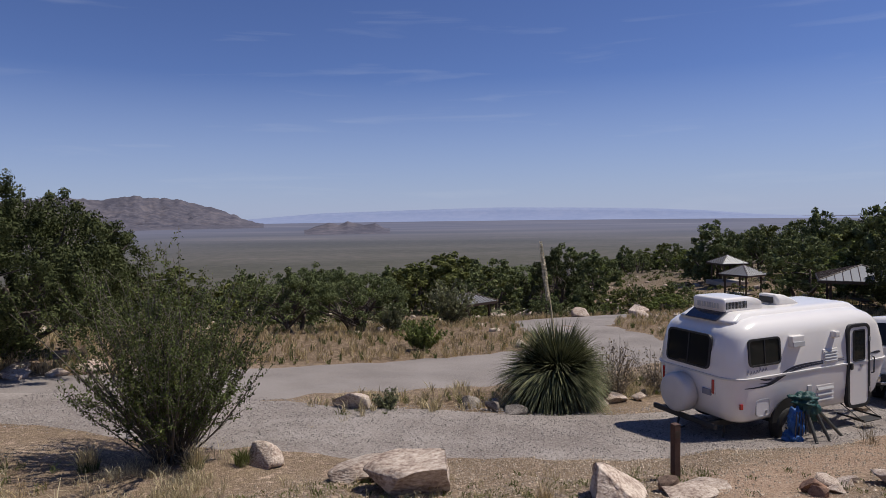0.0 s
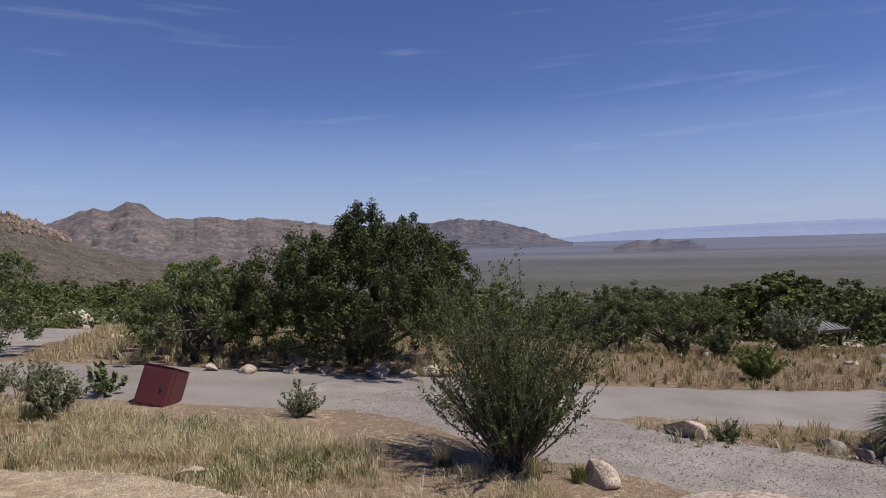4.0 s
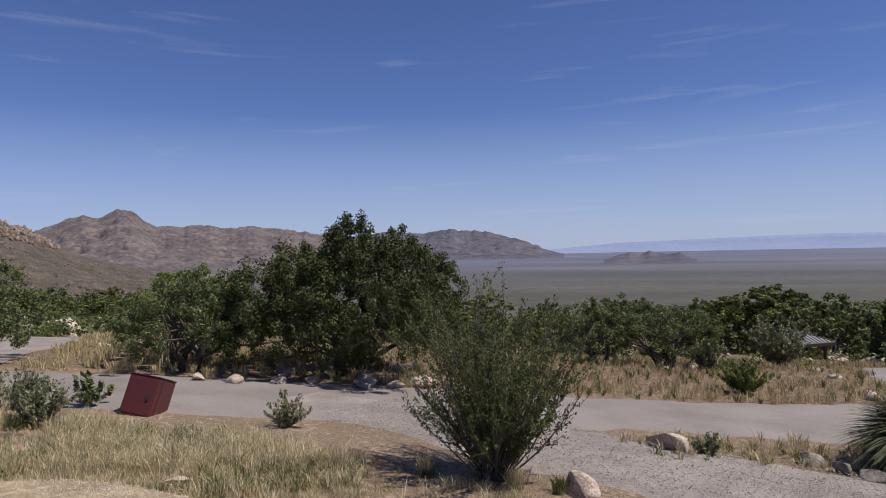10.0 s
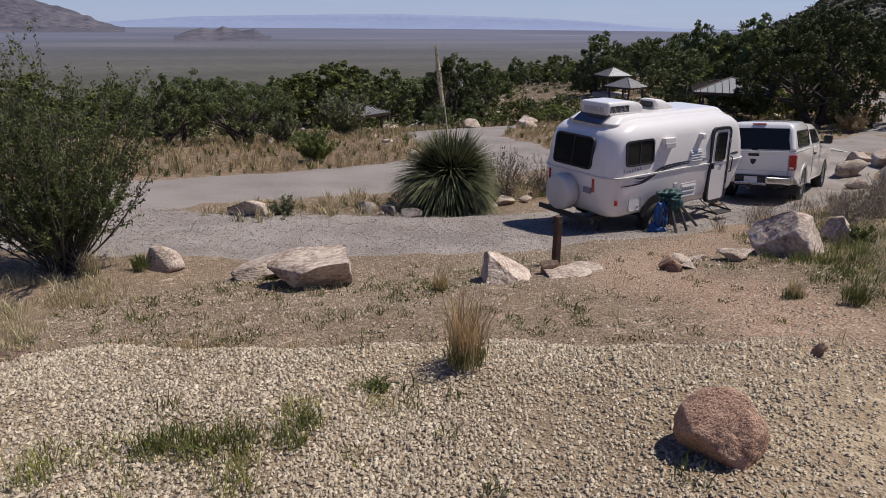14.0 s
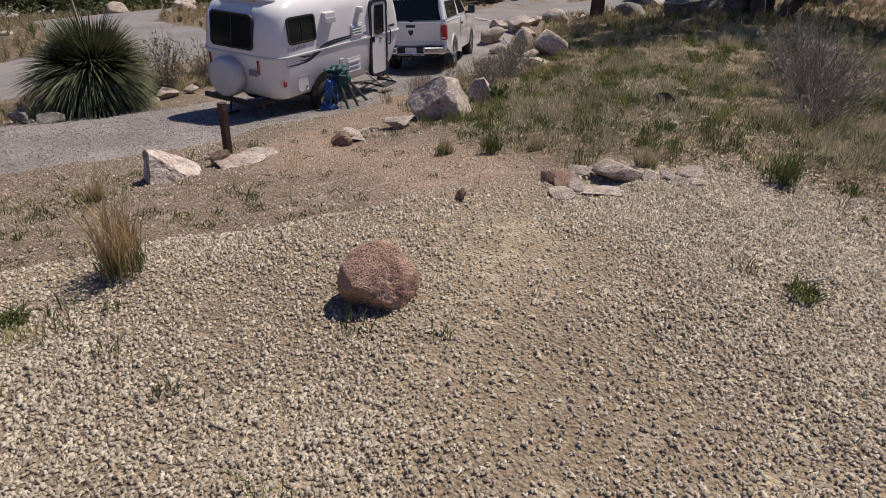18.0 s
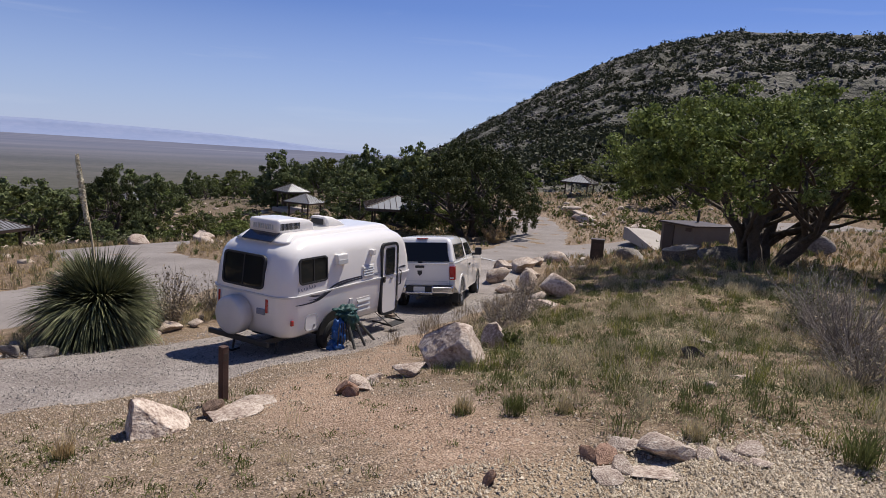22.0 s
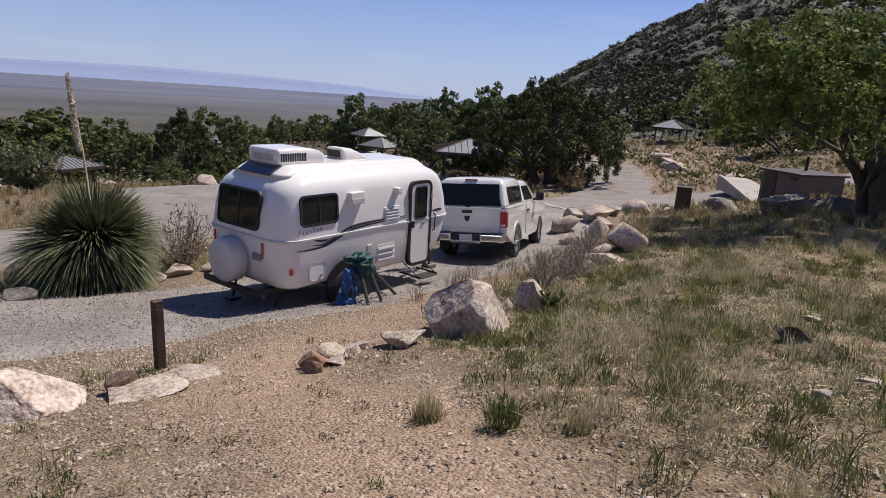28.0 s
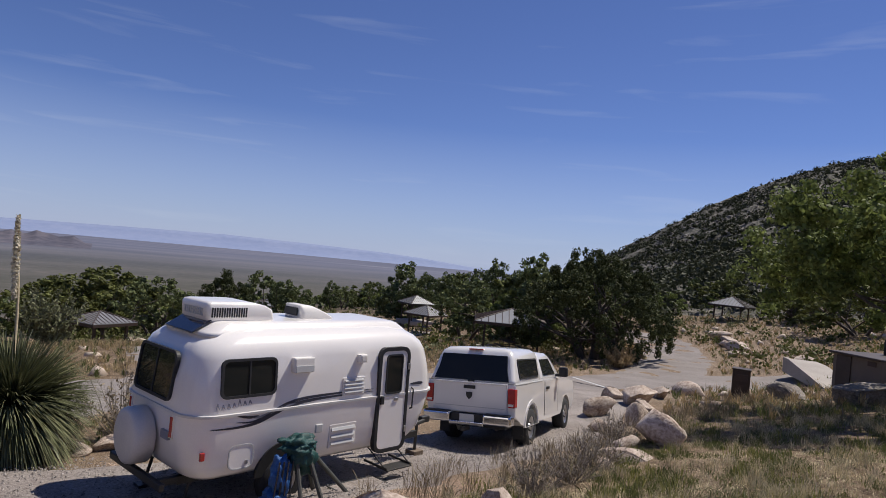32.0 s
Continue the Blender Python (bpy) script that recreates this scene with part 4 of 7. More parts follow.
def build_trailer():
    tr = thing("travel_trailer", "small white fibreglass travel trailer parked on the gravel lane", "trailer", TRAILER_M)
    part("body", loft(SECTIONS), WHITE, tr, "glossy white moulded fibreglass shell", True)
    part("belt_moulding", loft(((1.30, -1.938, 2.488, 1.018, 0.385), (1.305, -1.952, 2.502, 1.032, 0.39), (1.335, -1.952, 2.502, 1.032, 0.39), (1.34, -1.938, 2.488, 1.018, 0.385))), BELT, tr, "pale belt moulding")
    part("roof_ridge", loft(((2.26, -1.66, 2.06, 0.66, 0.2), (2.31, -1.6, 2.0, 0.62, 0.18), (2.4, -1.44, 1.86, 0.57, 0.16), (2.425, -1.38, 1.78, 0.53, 0.15), (2.435, -1.3, 1.66, 0.42, 0.15))), WHITE, tr, "raised roof centre", True)
    part("solar_panel", turn(box(-0.15, 0.15, -0.38, 0.38, -0.012, 0.012, 0.006), Matrix.Translation((-1.565, 0, 2.365)) @ pose(0, 0, 0, 0, -32, 0)), PANEL_BLUE, tr, "dark blue solar panel")
    # roof air conditioner
    ac = part("air_conditioner", loft(((2.41, -1.46, -0.5, 0.36, 0.06), (2.45, -1.5, -0.46, 0.385, 0.07), (2.58, -1.51, -0.5, 0.385, 0.06), (2.64, -1.51, -0.62, 0.38, 0.05), (2.675, -1.49, -0.78, 0.36, 0.05), (2.685, -1.44, -0.9, 0.32, 0.05))), WHITE, tr, "white roof air conditioner", True)
    for k in range(15):
        part("louvre", box(-1.45 + k * 0.036, -1.43 + k * 0.036, -0.392, -0.36, 2.48, 2.61), BLACK, ac, "black cooling slot")
    for k in range(9):
        part("louvre", box(-1.52, -1.48, -0.26 + k * 0.06, -0.225 + k * 0.06, 2.49, 2.59), VENT_GREY, ac)
    vent = part("roof_vent", loft(((2.41, 0.12, 0.7, 0.23, 0.05), (2.44, 0.1, 0.72, 0.24, 0.06), (2.52, 0.1, 0.6, 0.23, 0.08), (2.62, 0.06, 0.34, 0.2, 0.06), (2.635, 0.07, 0.24, 0.17, 0.05))), WHITE_PLASTIC, tr, "white hooded roof vent cover", True)
    part("vent_mouth", box(0.05, 0.075, -0.16, 0.16, 2.47, 2.59, 0.01), BLACK, vent)
    # windows
    window(tr, 1.07, 0.64, Matrix.Translation((-1.9, 0.08, 1.735)) @ pose(0, 0, 0, 0, 0, -90) @ pose(0, 0, 0, -6), 0.1)
    window(tr, 0.81, 0.5, side_place(-1.15, 1.775, 0.0), 0.09)
    # entrance door
    dm = Matrix.Translation((1.41, -0.99, 1.255)) @ pose(0, 0, 0, -1.6)
    door = part("door", turn(slab(rounded(0.55, 1.52, 0.1), -0.035, 0.03), dm), WHITE, tr, "white door in a black rubber surround")
    part("door_seal", turn(ring_plate(rounded(0.67, 1.64, 0.15), rounded(0.555, 1.525, 0.1), -0.045, 0.04), dm), BLACK, door)
    part("door_window", turn(ring_plate([(x, z + 0.4) for x, z in rounded(0.36, 0.62, 0.06)], [(x, z + 0.4) for x, z in rounded(0.31, 0.57, 0.045)], -0.05, -0.034), dm), BLACK, door)
    part("pane", turn(slab([(x, z + 0.4) for x, z in rounded(0.312, 0.572, 0.045)], -0.044, -0.036), dm), GLASS, door)
    part("door_latch", turn(box(-0.27, -0.2, -0.07, -0.034, -0.06, 0.07, 0.012), dm), BLACK, door, "black door latch")
    part("deadbolt", turn(box(0.03, 0.12, -0.05, -0.034, -0.03, 0.02, 0.006), dm), ALLOY, door)
    for z in (-0.5, 0.5):
        part("hinge", turn(box(0.29, 0.34, -0.055, -0.034, z - 0.05, z + 0.05, 0.006), dm), ALLOY, door)
    part("grab_handle", merge(cyl((1.84, -0.98, 1.05), (1.84, -1.05, 1.08), 0.012), cyl((1.84, -1.05, 1.08), (1.84, -1.05, 1.38), 0.012), cyl((1.84, -1.05, 1.38), (1.84, -0.98, 1.41), 0.012)), BLACK, tr)
    # side fittings
    hood = part("range_vent", turn(box(-0.17, 0.17, -0.09, 0.02, -0.11, 0.1, 0.02), side_place(-0.35, 1.9)), WHITE_PLASTIC, tr, "white range hood vent box")
    part("flap", turn(box(-0.15, 0.15, -0.1, -0.088, -0.1, -0.01, 0.004), side_place(-0.35, 1.9)), VENT_GREY, hood)
    lamp = part("porch_lamp", turn(box(-0.07, 0.07, -0.09, 0.02, -0.06, 0.06, 0.015), side_place(0.72, 1.93)), WHITE_PLASTIC, tr, "white porch lamp")
    part("lens", turn(box(-0.05, 0.05, -0.1, -0.088, -0.04, 0.04, 0.004), side_place(0.72, 1.93)), COVER, lamp)
    for x, z, w, n_, gap in ((0.6, 1.53, 0.42, 4, 0.055), (0.47, 0.82, 0.5, 3, 0.1)):
        fm = side_place(x, z)
        fv = part("fridge_vent", turn(box(-w / 2, w / 2, -0.016, 0.02, -n_ * gap / 2 - 0.02, n_ * gap / 2 + 0.02, 0.008), fm), WHITE_PLASTIC, tr, "white louvred vent")
        for k in range(n_):
            zz = (k - (n_ - 1) / 2) * gap
            part("slat", turn(turn(box(-w / 2 + 0.03, w / 2 - 0.03, -0.01, 0.01, -gap * 0.28, gap * 0.2, 0.003), pose(0, -0.022, zz, -24)), fm), VENT_GREY, fv)
    part("power_inlet", turn(box(-0.06, 0.06, -0.025, 0.02, -0.06, 0.06, 0.01), side_place(0.02, 0.97)), VENT_GREY, tr, "small grey power inlet cover")
    hatch = part("storage_hatch", turn(ring_plate(rounded(0.36, 0.32, 0.09), rounded(0.33, 0.29, 0.08), -0.014, 0.01), side_place(-1.18, 0.76)), VENT_GREY, tr)
    part("hatch_door", turn(slab(rounded(0.33, 0.29, 0.08), -0.008, 0.01), side_place(-1.18, 0.76)), WHITE, hatch)
    part("hatch_latch", turn(box(0.06, 0.1, -0.024, -0.008, -0.1, -0.05, 0.004), side_place(-1.18, 0.76)), ALLOY, hatch)
    # decals, the maker's script as a plain wavy bar
    swoosh([(-1.66, 1.16), (-1.3, 1.15), (-1.0, 1.18), (-0.75, 1.27), (-0.5, 1.355), (-0.15, 1.395), (0.3, 1.41), (1.0, 1.415)], "decal", GREYDECAL, tr, 0.042)
    swoosh([(-1.3, 1.215), (-1.08, 1.2), (-0.86, 1.26), (-0.62, 1.365), (-0.35, 1.425), (0.05, 1.445), (0.5, 1.45), (1.0, 1.45)], "decal", GREYDECAL, tr, 0.034)
    swoosh([(-1.16, 1.275), (-0.98, 1.25), (-0.82, 1.29), (-0.6, 1.35), (-0.4, 1.38)], "decal", PALEDECAL, tr, 0.034)
    swoosh([(-1.3, 1.3), (-1.12, 1.265), (-0.98, 1.27)], "decal", GREYDECAL, tr, 0.03)
    for k in range(7):
        x = -1.6 + 0.075 * k
        swoosh([(x, 1.395 + 0.006 * k), (x + 0.02, 1.44 + 0.006 * k + (0.03 if k in (0, 4) else 0)), (x + 0.05, 1.4 + 0.006 * k)], "script_mark", PALEDECAL, tr, 0.034)
    swoosh([(1.8, 1.46), (2.0, 1.465), (2.1, 1.465)], "decal", GREYDECAL, tr, 0.04)
    # rear end
    sp = part("spare_wheel_cover", turn(lathe([(0, -0.16), (0.3, -0.16), (0.355, -0.13), (0.37, -0.08), (0.37, 0.1), (0.3, 0.12), (0, 0.12)], 36), Matrix.Translation((-2.05, 0.16, 0.88)) @ pose(0, 0, 0, 0, 0, -90)), COVER, tr, "pale round spare wheel cover", True)
    part("spare_bracket", box(-1.98, -1.86, 0.08, 0.24, 0.62, 0.9, 0.01), STEEL, sp)
    for y in (-0.55, 0.68):
        lt = part("tail_light", turn(box(-0.02, 0.03, -0.03, 0.03, -0.13, 0.13, 0.01), Matrix.Translation((-1.925, y, 1.13)) @ pose(0, 0, 0, 0, 0, 4 if y < 0 else -4)), RED, tr, "narrow red tail light")
        part("bezel", turn(box(-0.01, 0.035, -0.042, 0.042, -0.142, 0.142, 0.008), Matrix.Translation((-1.925, y, 1.13)) @ pose(0, 0, 0, 0, 0, 4 if y < 0 else -4)), WHITE_PLASTIC, lt)
    part("side_marker", turn(box(-0.03, 0.03, -0.02, 0.02, -0.05, 0.05, 0.008), side_place(-1.72, 0.84)), RED, tr, "small red side marker")
    part("plate_holder", box(-1.945, -1.89, -0.5, -0.3, 0.95, 1.06, 0.006), PALEDECAL, tr)
    part("bumper", merge(box(-2.1, -2.03, -0.75, 0.8, 0.4, 0.5, 0.015), box(-2.06, -1.7, -0.6, -0.52, 0.42, 0.5), box(-2.06, -1.7, 0.52, 0.6, 0.42, 0.5)), STEEL, tr, "black tube rear bumper")
    # undercarriage
    part("chassis", merge(box(-1.8, 2.5, -0.6, -0.52, 0.4, 0.5), box(-1.8, 2.5, 0.52, 0.6, 0.4, 0.5), box(-0.56, -0.48, -0.9, 0.9, 0.3, 0.38)), STEEL, tr)
    arch = [(0.43 * math.cos(radians(a)), 0.43 * math.sin(radians(a))) for a in range(0, 181, 12)]
    for s in (-1, 1):
        part("wheel_arch", turn(slab(arch, -0.022, 0.03), Matrix.Translation((-0.52, s * 0.985, 0.44))), BLACK, tr, "black wheel opening")
        wheel(tr, -0.52, s * 0.93, 0.34, 0.2, s)
    for x, y in ((-1.6, -0.55), (-1.6, 0.55)):
        part("stabiliser_jack", merge(cyl((x, y, 0.45), (x - 0.1, y, 0.06), 0.022), box(x - 0.2, x, y - 0.09, y + 0.09, 0.02, 0.06)), STEEL, tr)
    st = part("entry_step", merge(box(1.14, 1.66, -1.34, -1.1, 0.24, 0.262, 0.006), box(1.13, 1.15, -1.32, -0.8, 0.26, 0.29), box(1.65, 1.67, -1.32, -0.8, 0.26, 0.29)), STEEL, tr, "black folding entry step")
    for x in (1.14, 1.66):
        part("step_brace", cyl((x, -1.3, 0.26), (x, -0.85, 0.5), 0.012, seg=6), STEEL, st)
    part("tongue", merge(cyl((1.6, -0.5, 0.45), (3.25, -0.04, 0.45), 0.04, seg=8), cyl((1.6, 0.5, 0.45), (3.25, 0.04, 0.45), 0.04, seg=8), box(3.2, 3.42, -0.05, 0.05, 0.41, 0.53, 0.02)), STEEL, tr, "black steel tow tongue")
    jack = part("tongue_jack", merge(cyl((3.12, 0, -0.1), (3.12, 0, 1.0), 0.03), cyl((3.12, 0, 1.0), (3.0, -0.05, 1.08), 0.012)), STEEL, tr)
    part("jack_foot", box(3.0, 3.24, -0.12, 0.12, -0.2, -0.08, 0.01), WOOD, jack)
    for y in (-0.17, 0.17):
        bt = part("gas_bottle", turn(lathe([(0, 0.46), (0.03, 0.46), (0.04, 0.42), (0.12, 0.37), (0.15, 0.3), (0.15, 0.06), (0.12, 0.0), (0, 0.0)]), Matrix.Translation((2.74, y, 0.48)) @ pose(0, 0, 0, 90)), WHITE_PLASTIC, tr, "white gas bottle", True)
        part("valve", cyl((2.74, y, 0.93), (2.74, y, 1.0), 0.03), STEEL, bt)
    return tr


build_trailer()


# ---- pickup truck ----
def side_profile(pts, w, bevel, seg=3):
    """Extrudes an outline of (x, z) across the truck's width and rounds its edges."""
    bm = slab(pts, -w / 2, w / 2)
    bmesh.ops.bevel(bm, geom=bm.edges[:], offset=bevel, segments=seg, profile=0.6, affect="EDGES", clamp_overlap=True)
    return bm


def build_truck():
    tk = thing("pickup_truck", "white pickup truck with camper shell parked ahead of the trailer", "truck", Matrix.Translation((10.884, 15.036, -4.795)) @ pose(0, 0, 0, 0, 0, 41.6) @ pose(0, 0, 0, 0, 4.9, 0) @ pose(0, 0, 0, -5.2) @ Matrix.Diagonal((1.029, 1.029, 1.029, 1)))
    arch = lambda cx, r, n_=12: [(cx + r * math.cos(radians(180 - 180 * i / n_)), 0.44 + r * math.sin(radians(180 - 180 * i / n_))) for i in range(n_ + 1)]
    low = [(0.06, 0.7), (0.5, 0.58)] + arch(1.28, 0.49) + [(2.1, 0.5), (3.85, 0.5)] + arch(4.45, 0.49) + [(5.2, 0.55), (5.36, 0.7), (5.38, 1.1), (5.26, 1.24), (3.95, 1.36), (2.2, 1.36), (0.05, 1.36), (0.03, 1.0)]
    part("body", side_profile(low, 1.96, 0.04), WHITE_PAINT, tk, "glossy white lower body with the cargo bed")
    cab = part("cab", loft(((1.34, 2.14, 4.0, 0.95, 0.12), (1.44, 2.15, 3.88, 0.93, 0.12), (1.86, 2.2, 3.42, 0.79, 0.14), (1.96, 2.26, 3.25, 0.73, 0.16), (2.0, 2.45, 3.0, 0.52, 0.15)), 5), WHITE_PAINT, tk, "white cab", True)
    lean = math.degrees(math.atan2(0.14, 0.42))
    part("bed_rail", merge(box(0.08, 2.1, -0.985, -0.93, 1.345, 1.375, 0.008), box(0.08, 2.1, 0.93, 0.985, 1.345, 1.375, 0.008)), VENT_GREY, tk, "grey seam between bed and shell")
    for s in (-1, 1):
        part("side_window", turn(slab([(-0.44, -0.19), (0.62, -0.19), (0.36, 0.19), (-0.4, 0.19)], -0.012, 0.012), Matrix.Translation((2.76, s * 0.868, 1.65)) @ pose(0, 0, 0, -lean * (1 if s < 0 else -1))), GLASS, cab, "dark cab window")
        dl = part("door", turn(slab([(-0.62, -0.36), (0.6, -0.36), (0.6, 0.4), (-0.62, 0.4)], -0.008, 0.008), Matrix.Translation((2.95, s * 0.979, 0.93))), WHITE_PAINT, tk, "white cab door")
        for x in (2.31, 3.57):
            part("door_gap", box(x - 0.012, x + 0.012, min(s * 0.97, s * 0.984), max(s * 0.97, s * 0.984), 0.56, 1.34), BLACK, dl)
        part("handle", box(2.42, 2.64, s * 0.995 - 0.02, s * 0.995 + 0.02, 1.15, 1.21, 0.012), BLACK, dl, "black door handle")
        mi = part("mirror", box(3.42, 3.58, min(s * 1.02, s * 1.24), max(s * 1.02, s * 1.24), 1.4, 1.64, 0.04), BLACK, tk, "black door mirror")
        part("mirror_arm", box(3.46, 3.54, min(s * 0.93, s * 1.05), max(s * 0.93, s * 1.05), 1.4, 1.47, 0.01), BLACK, mi)
        lt = part("tail_light", box(-0.012, 0.16, min(s * 0.83, s * 0.992), max(s * 0.83, s * 0.992), 0.9, 1.28, 0.025), RED, tk, "tall red tail light")
        part("reverse_lens", box(-0.016, 0.02, min(s * 0.85, s * 0.96), max(s * 0.85, s * 0.96), 0.93, 0.98, 0.004), WHITE_PLASTIC, lt)
        part("wheel_flare", turn(ring_plate([(0.55 * math.cos(radians(a)), 0.55 * math.sin(radians(a))) for a in range(0, 181, 12)] + [(-0.55, 0)], [(0.485 * math.cos(radians(a)), 0.485 * math.sin(radians(a))) for a in range(0, 181, 12)] + [(-0.485, 0)], -0.02, 0.02), Matrix.Translation((1.28, s * 0.978, 0.44))), WHITE_PAINT, tk)
        part("mud_flap", box(0.72, 0.75, min(s * 0.72, s * 0.96), max(s * 0.72, s * 0.96), 0.2, 0.62, 0.006), BLACK, tk)
        for x in (1.28, 4.45):
            wheel(tk, x, s * 0.84, 0.4, 0.27, s)
    part("underbody", box(0.3, 5.1, -0.7, 0.7, 0.42, 0.8), BLACK, tk)
    part("axle", cyl((1.28, -0.8, 0.4), (1.28, 0.8, 0.4), 0.06), STEEL, tk)
    part("exhaust", cyl((0.3, -0.5, 0.42), (1.0, -0.5, 0.42), 0.04), STEEL, tk)
    part("windscreen", turn(slab([(-0.7, -0.26), (0.7, -0.26), (0.6, 0.24), (-0.6, 0.24)], -0.012, 0.012), Matrix.Translation((3.66, 0, 1.66)) @ pose(0, 0, 0, 0, 0, 90) @ pose(0, 0, 0, 47)), GLASS, tk)
    tg = part("tailgate", box(-0.02, 0.08, -0.82, 0.82, 0.74, 1.36, 0.025), WHITE_PAINT, tk, "white tailgate")
    part("handle", box(-0.045, -0.015, -0.13, 0.13, 1.23, 1.3, 0.012), BLACK, tg, "black tailgate handle")
    part("badge", turn(slab([(-0.07, 0.07), (0.07, 0.07), (0.06, -0.02), (0.0, -0.08), (-0.06, -0.02)], -0.035, -0.015), Matrix.Translation((0.0, 0, 1.09)) @ pose(0, 0, 0, 0, 0, -90)), BLACK, tg, "small dark shield-shaped badge")
    part("crease", box(-0.026, -0.016, -0.78, 0.78, 0.86, 0.875), VENT_GREY, tg)
    part("spoiler_lip", box(-0.05, 0.06, -0.82, 0.82, 1.335, 1.37, 0.012), WHITE_PAINT, tg)
    bu = part("rear_bumper", merge(box(-0.2, 0.08, -0.97, -0.36, 0.54, 0.75, 0.05, 3), box(-0.2, 0.08, 0.36, 0.97, 0.54, 0.75, 0.05, 3), box(-0.17, 0.08, -0.38, 0.38, 0.5, 0.58, 0.02)), CHROME, tk, "chrome rear bumper")
    part("plate_recess", box(-0.1, 0.06, -0.36, 0.36, 0.58, 0.73, 0.01), BLACK, bu, "black recess for the number plate")
    part("number_plate", box(-0.125, -0.11, -0.16, 0.16, 0.57, 0.72, 0.004), PLATE, bu, "pale number plate")
    for y in (-0.66, 0.66):
        part("step_pad", box(-0.19, 0.0, y - 0.26, y + 0.26, 0.745, 0.762, 0.005), BLACK, bu)
    part("tow_hitch", box(-0.34, 0.0, -0.04, 0.04, 0.4, 0.48, 0.01), STEEL, bu)
    sh = part("camper_shell", loft(((1.37, 0.05, 2.1, 0.95, 0.06), (1.44, 0.09, 2.1, 0.935, 0.08), (1.86, 0.25, 2.09, 0.85, 0.1), (1.99, 0.31, 2.08, 0.8, 0.12), (2.06, 0.38, 2.02, 0.7, 0.14), (2.085, 0.6, 1.9, 0.46, 0.16)), 5), WHITE_PAINT, tk, "white camper shell with dark glass", True)
    part("rear_glass", turn(slab([(-0.83, -0.28), (0.83, -0.28), (0.76, -0.02), (0.73, 0.27), (-0.73, 0.27), (-0.76, -0.02)], -0.035, 0.012), Matrix.Translation((0.155, 0, 1.665)) @ pose(0, 0, 0, 0, 0, -90) @ pose(0, 0, 0, -20.5)), GLASS, sh, "large dark rear glass")
    part("brake_light", box(0.28, 0.38, -0.16, 0.16, 2.02, 2.05, 0.008), RED, sh, "high brake light bar")
    part("glass_latch", box(0.01, 0.07, -0.06, 0.06, 1.37, 1.41, 0.008), BLACK, sh)
    for s in (-1, 1):
        m = Matrix.Translation((1.15, s * 0.894, 1.66)) @ pose(0, 0, 0, -11.4 * (1 if s < 0 else -1))
        fr = part("side_glass", turn(ring_plate(rounded(1.42, 0.42, 0.06), rounded(1.36, 0.36, 0.045), -0.018, 0.014), m), BLACK, sh, "black-framed side window")
        part("pane", turn(slab(rounded(1.37, 0.37, 0.045), -0.009, 0.009), m), GLASS, fr)
    return tk


build_truck()


# ---- rocks ----
ROCK_MESHES = {}


def rock_mesh(seed, sharp=1.0, fine=4, cuts=(), rough=1.0):
    """A broken granite block: a ball cut by a few planes, with split faces, cracks and pits."""
    key = (seed, sharp, fine, cuts, rough)
    if key in ROCK_MESHES:
        return ROCK_MESHES[key]
    rng = np.random.default_rng(seed)
    bm = bmesh.new()
    bmesh.ops.create_icosphere(bm, subdivisions=fine, radius=1)
    planes = [(Vector(rng.normal(size=3)).normalized(), rng.uniform(0.3, 0.72)) for _ in range(9)] if not cuts else [(Vector(c[:3]).normalized(), c[3]) for c in cuts] + [(Vector(rng.normal(size=3)).normalized(), rng.uniform(0.62, 0.8)) for _ in range(7)]
    for v in bm.verts:
        p = v.co.copy()
        for n_, d in planes:
            over = p.dot(n_) - d
            if over > 0:
                p -= n_ * over * sharp
        q = p * 1.7 + Vector((seed * 3.1, 0, 0))
        crack = max(0.0, 1 - 9 * abs(noise.fractal(q * 0.9, 0.8, 2.0, 3)))
        p += p.normalized() * rough * (0.02 * noise.fractal(q * 1.6, 0.9, 2.0, 4) + 0.012 * noise.fractal(q * 4.5, 0.8, 2.0, 4) - 0.028 * crack)
        v.co = p
    me = bpy.data.meshes.new("boulder")
    lo = [min(v.co[i] for v in bm.verts) for i in range(3)]
    hi = [max(v.co[i] for v in bm.verts) for i in range(3)]
    for v in bm.verts:
        v.co = Vector([(v.co[i] - (lo[i] + hi[i]) / 2) / (hi[i] - lo[i]) for i in range(3)])
    bm.to_mesh(me)
    bm.free()
    me.polygons.foreach_set("use_smooth", [True] * len(me.polygons))
    ROCK_MESHES[key] = me
    return me


def boulder(x, y, w, d, h, yaw, seed, mat, label, group="", sink=0.22, sharp=1.0, tilt=0.0, name="boulder", cuts=(), rough=1.0):
    me = rock_mesh(seed, sharp, 5 if cuts else 4 if y < 12 else 3, cuts, rough).copy()
    me.materials.clear()
    me.materials.append(mat)
    ob = new(name, me)
    hh = h / (1 - sink)
    ob.matrix_world = pose(x, y, gz(x, y) + h - hh / 2, tilt, 0, yaw) @ Matrix.Diagonal((w, d, hh, 1))
    return tagged(ob, label, "rock", group)


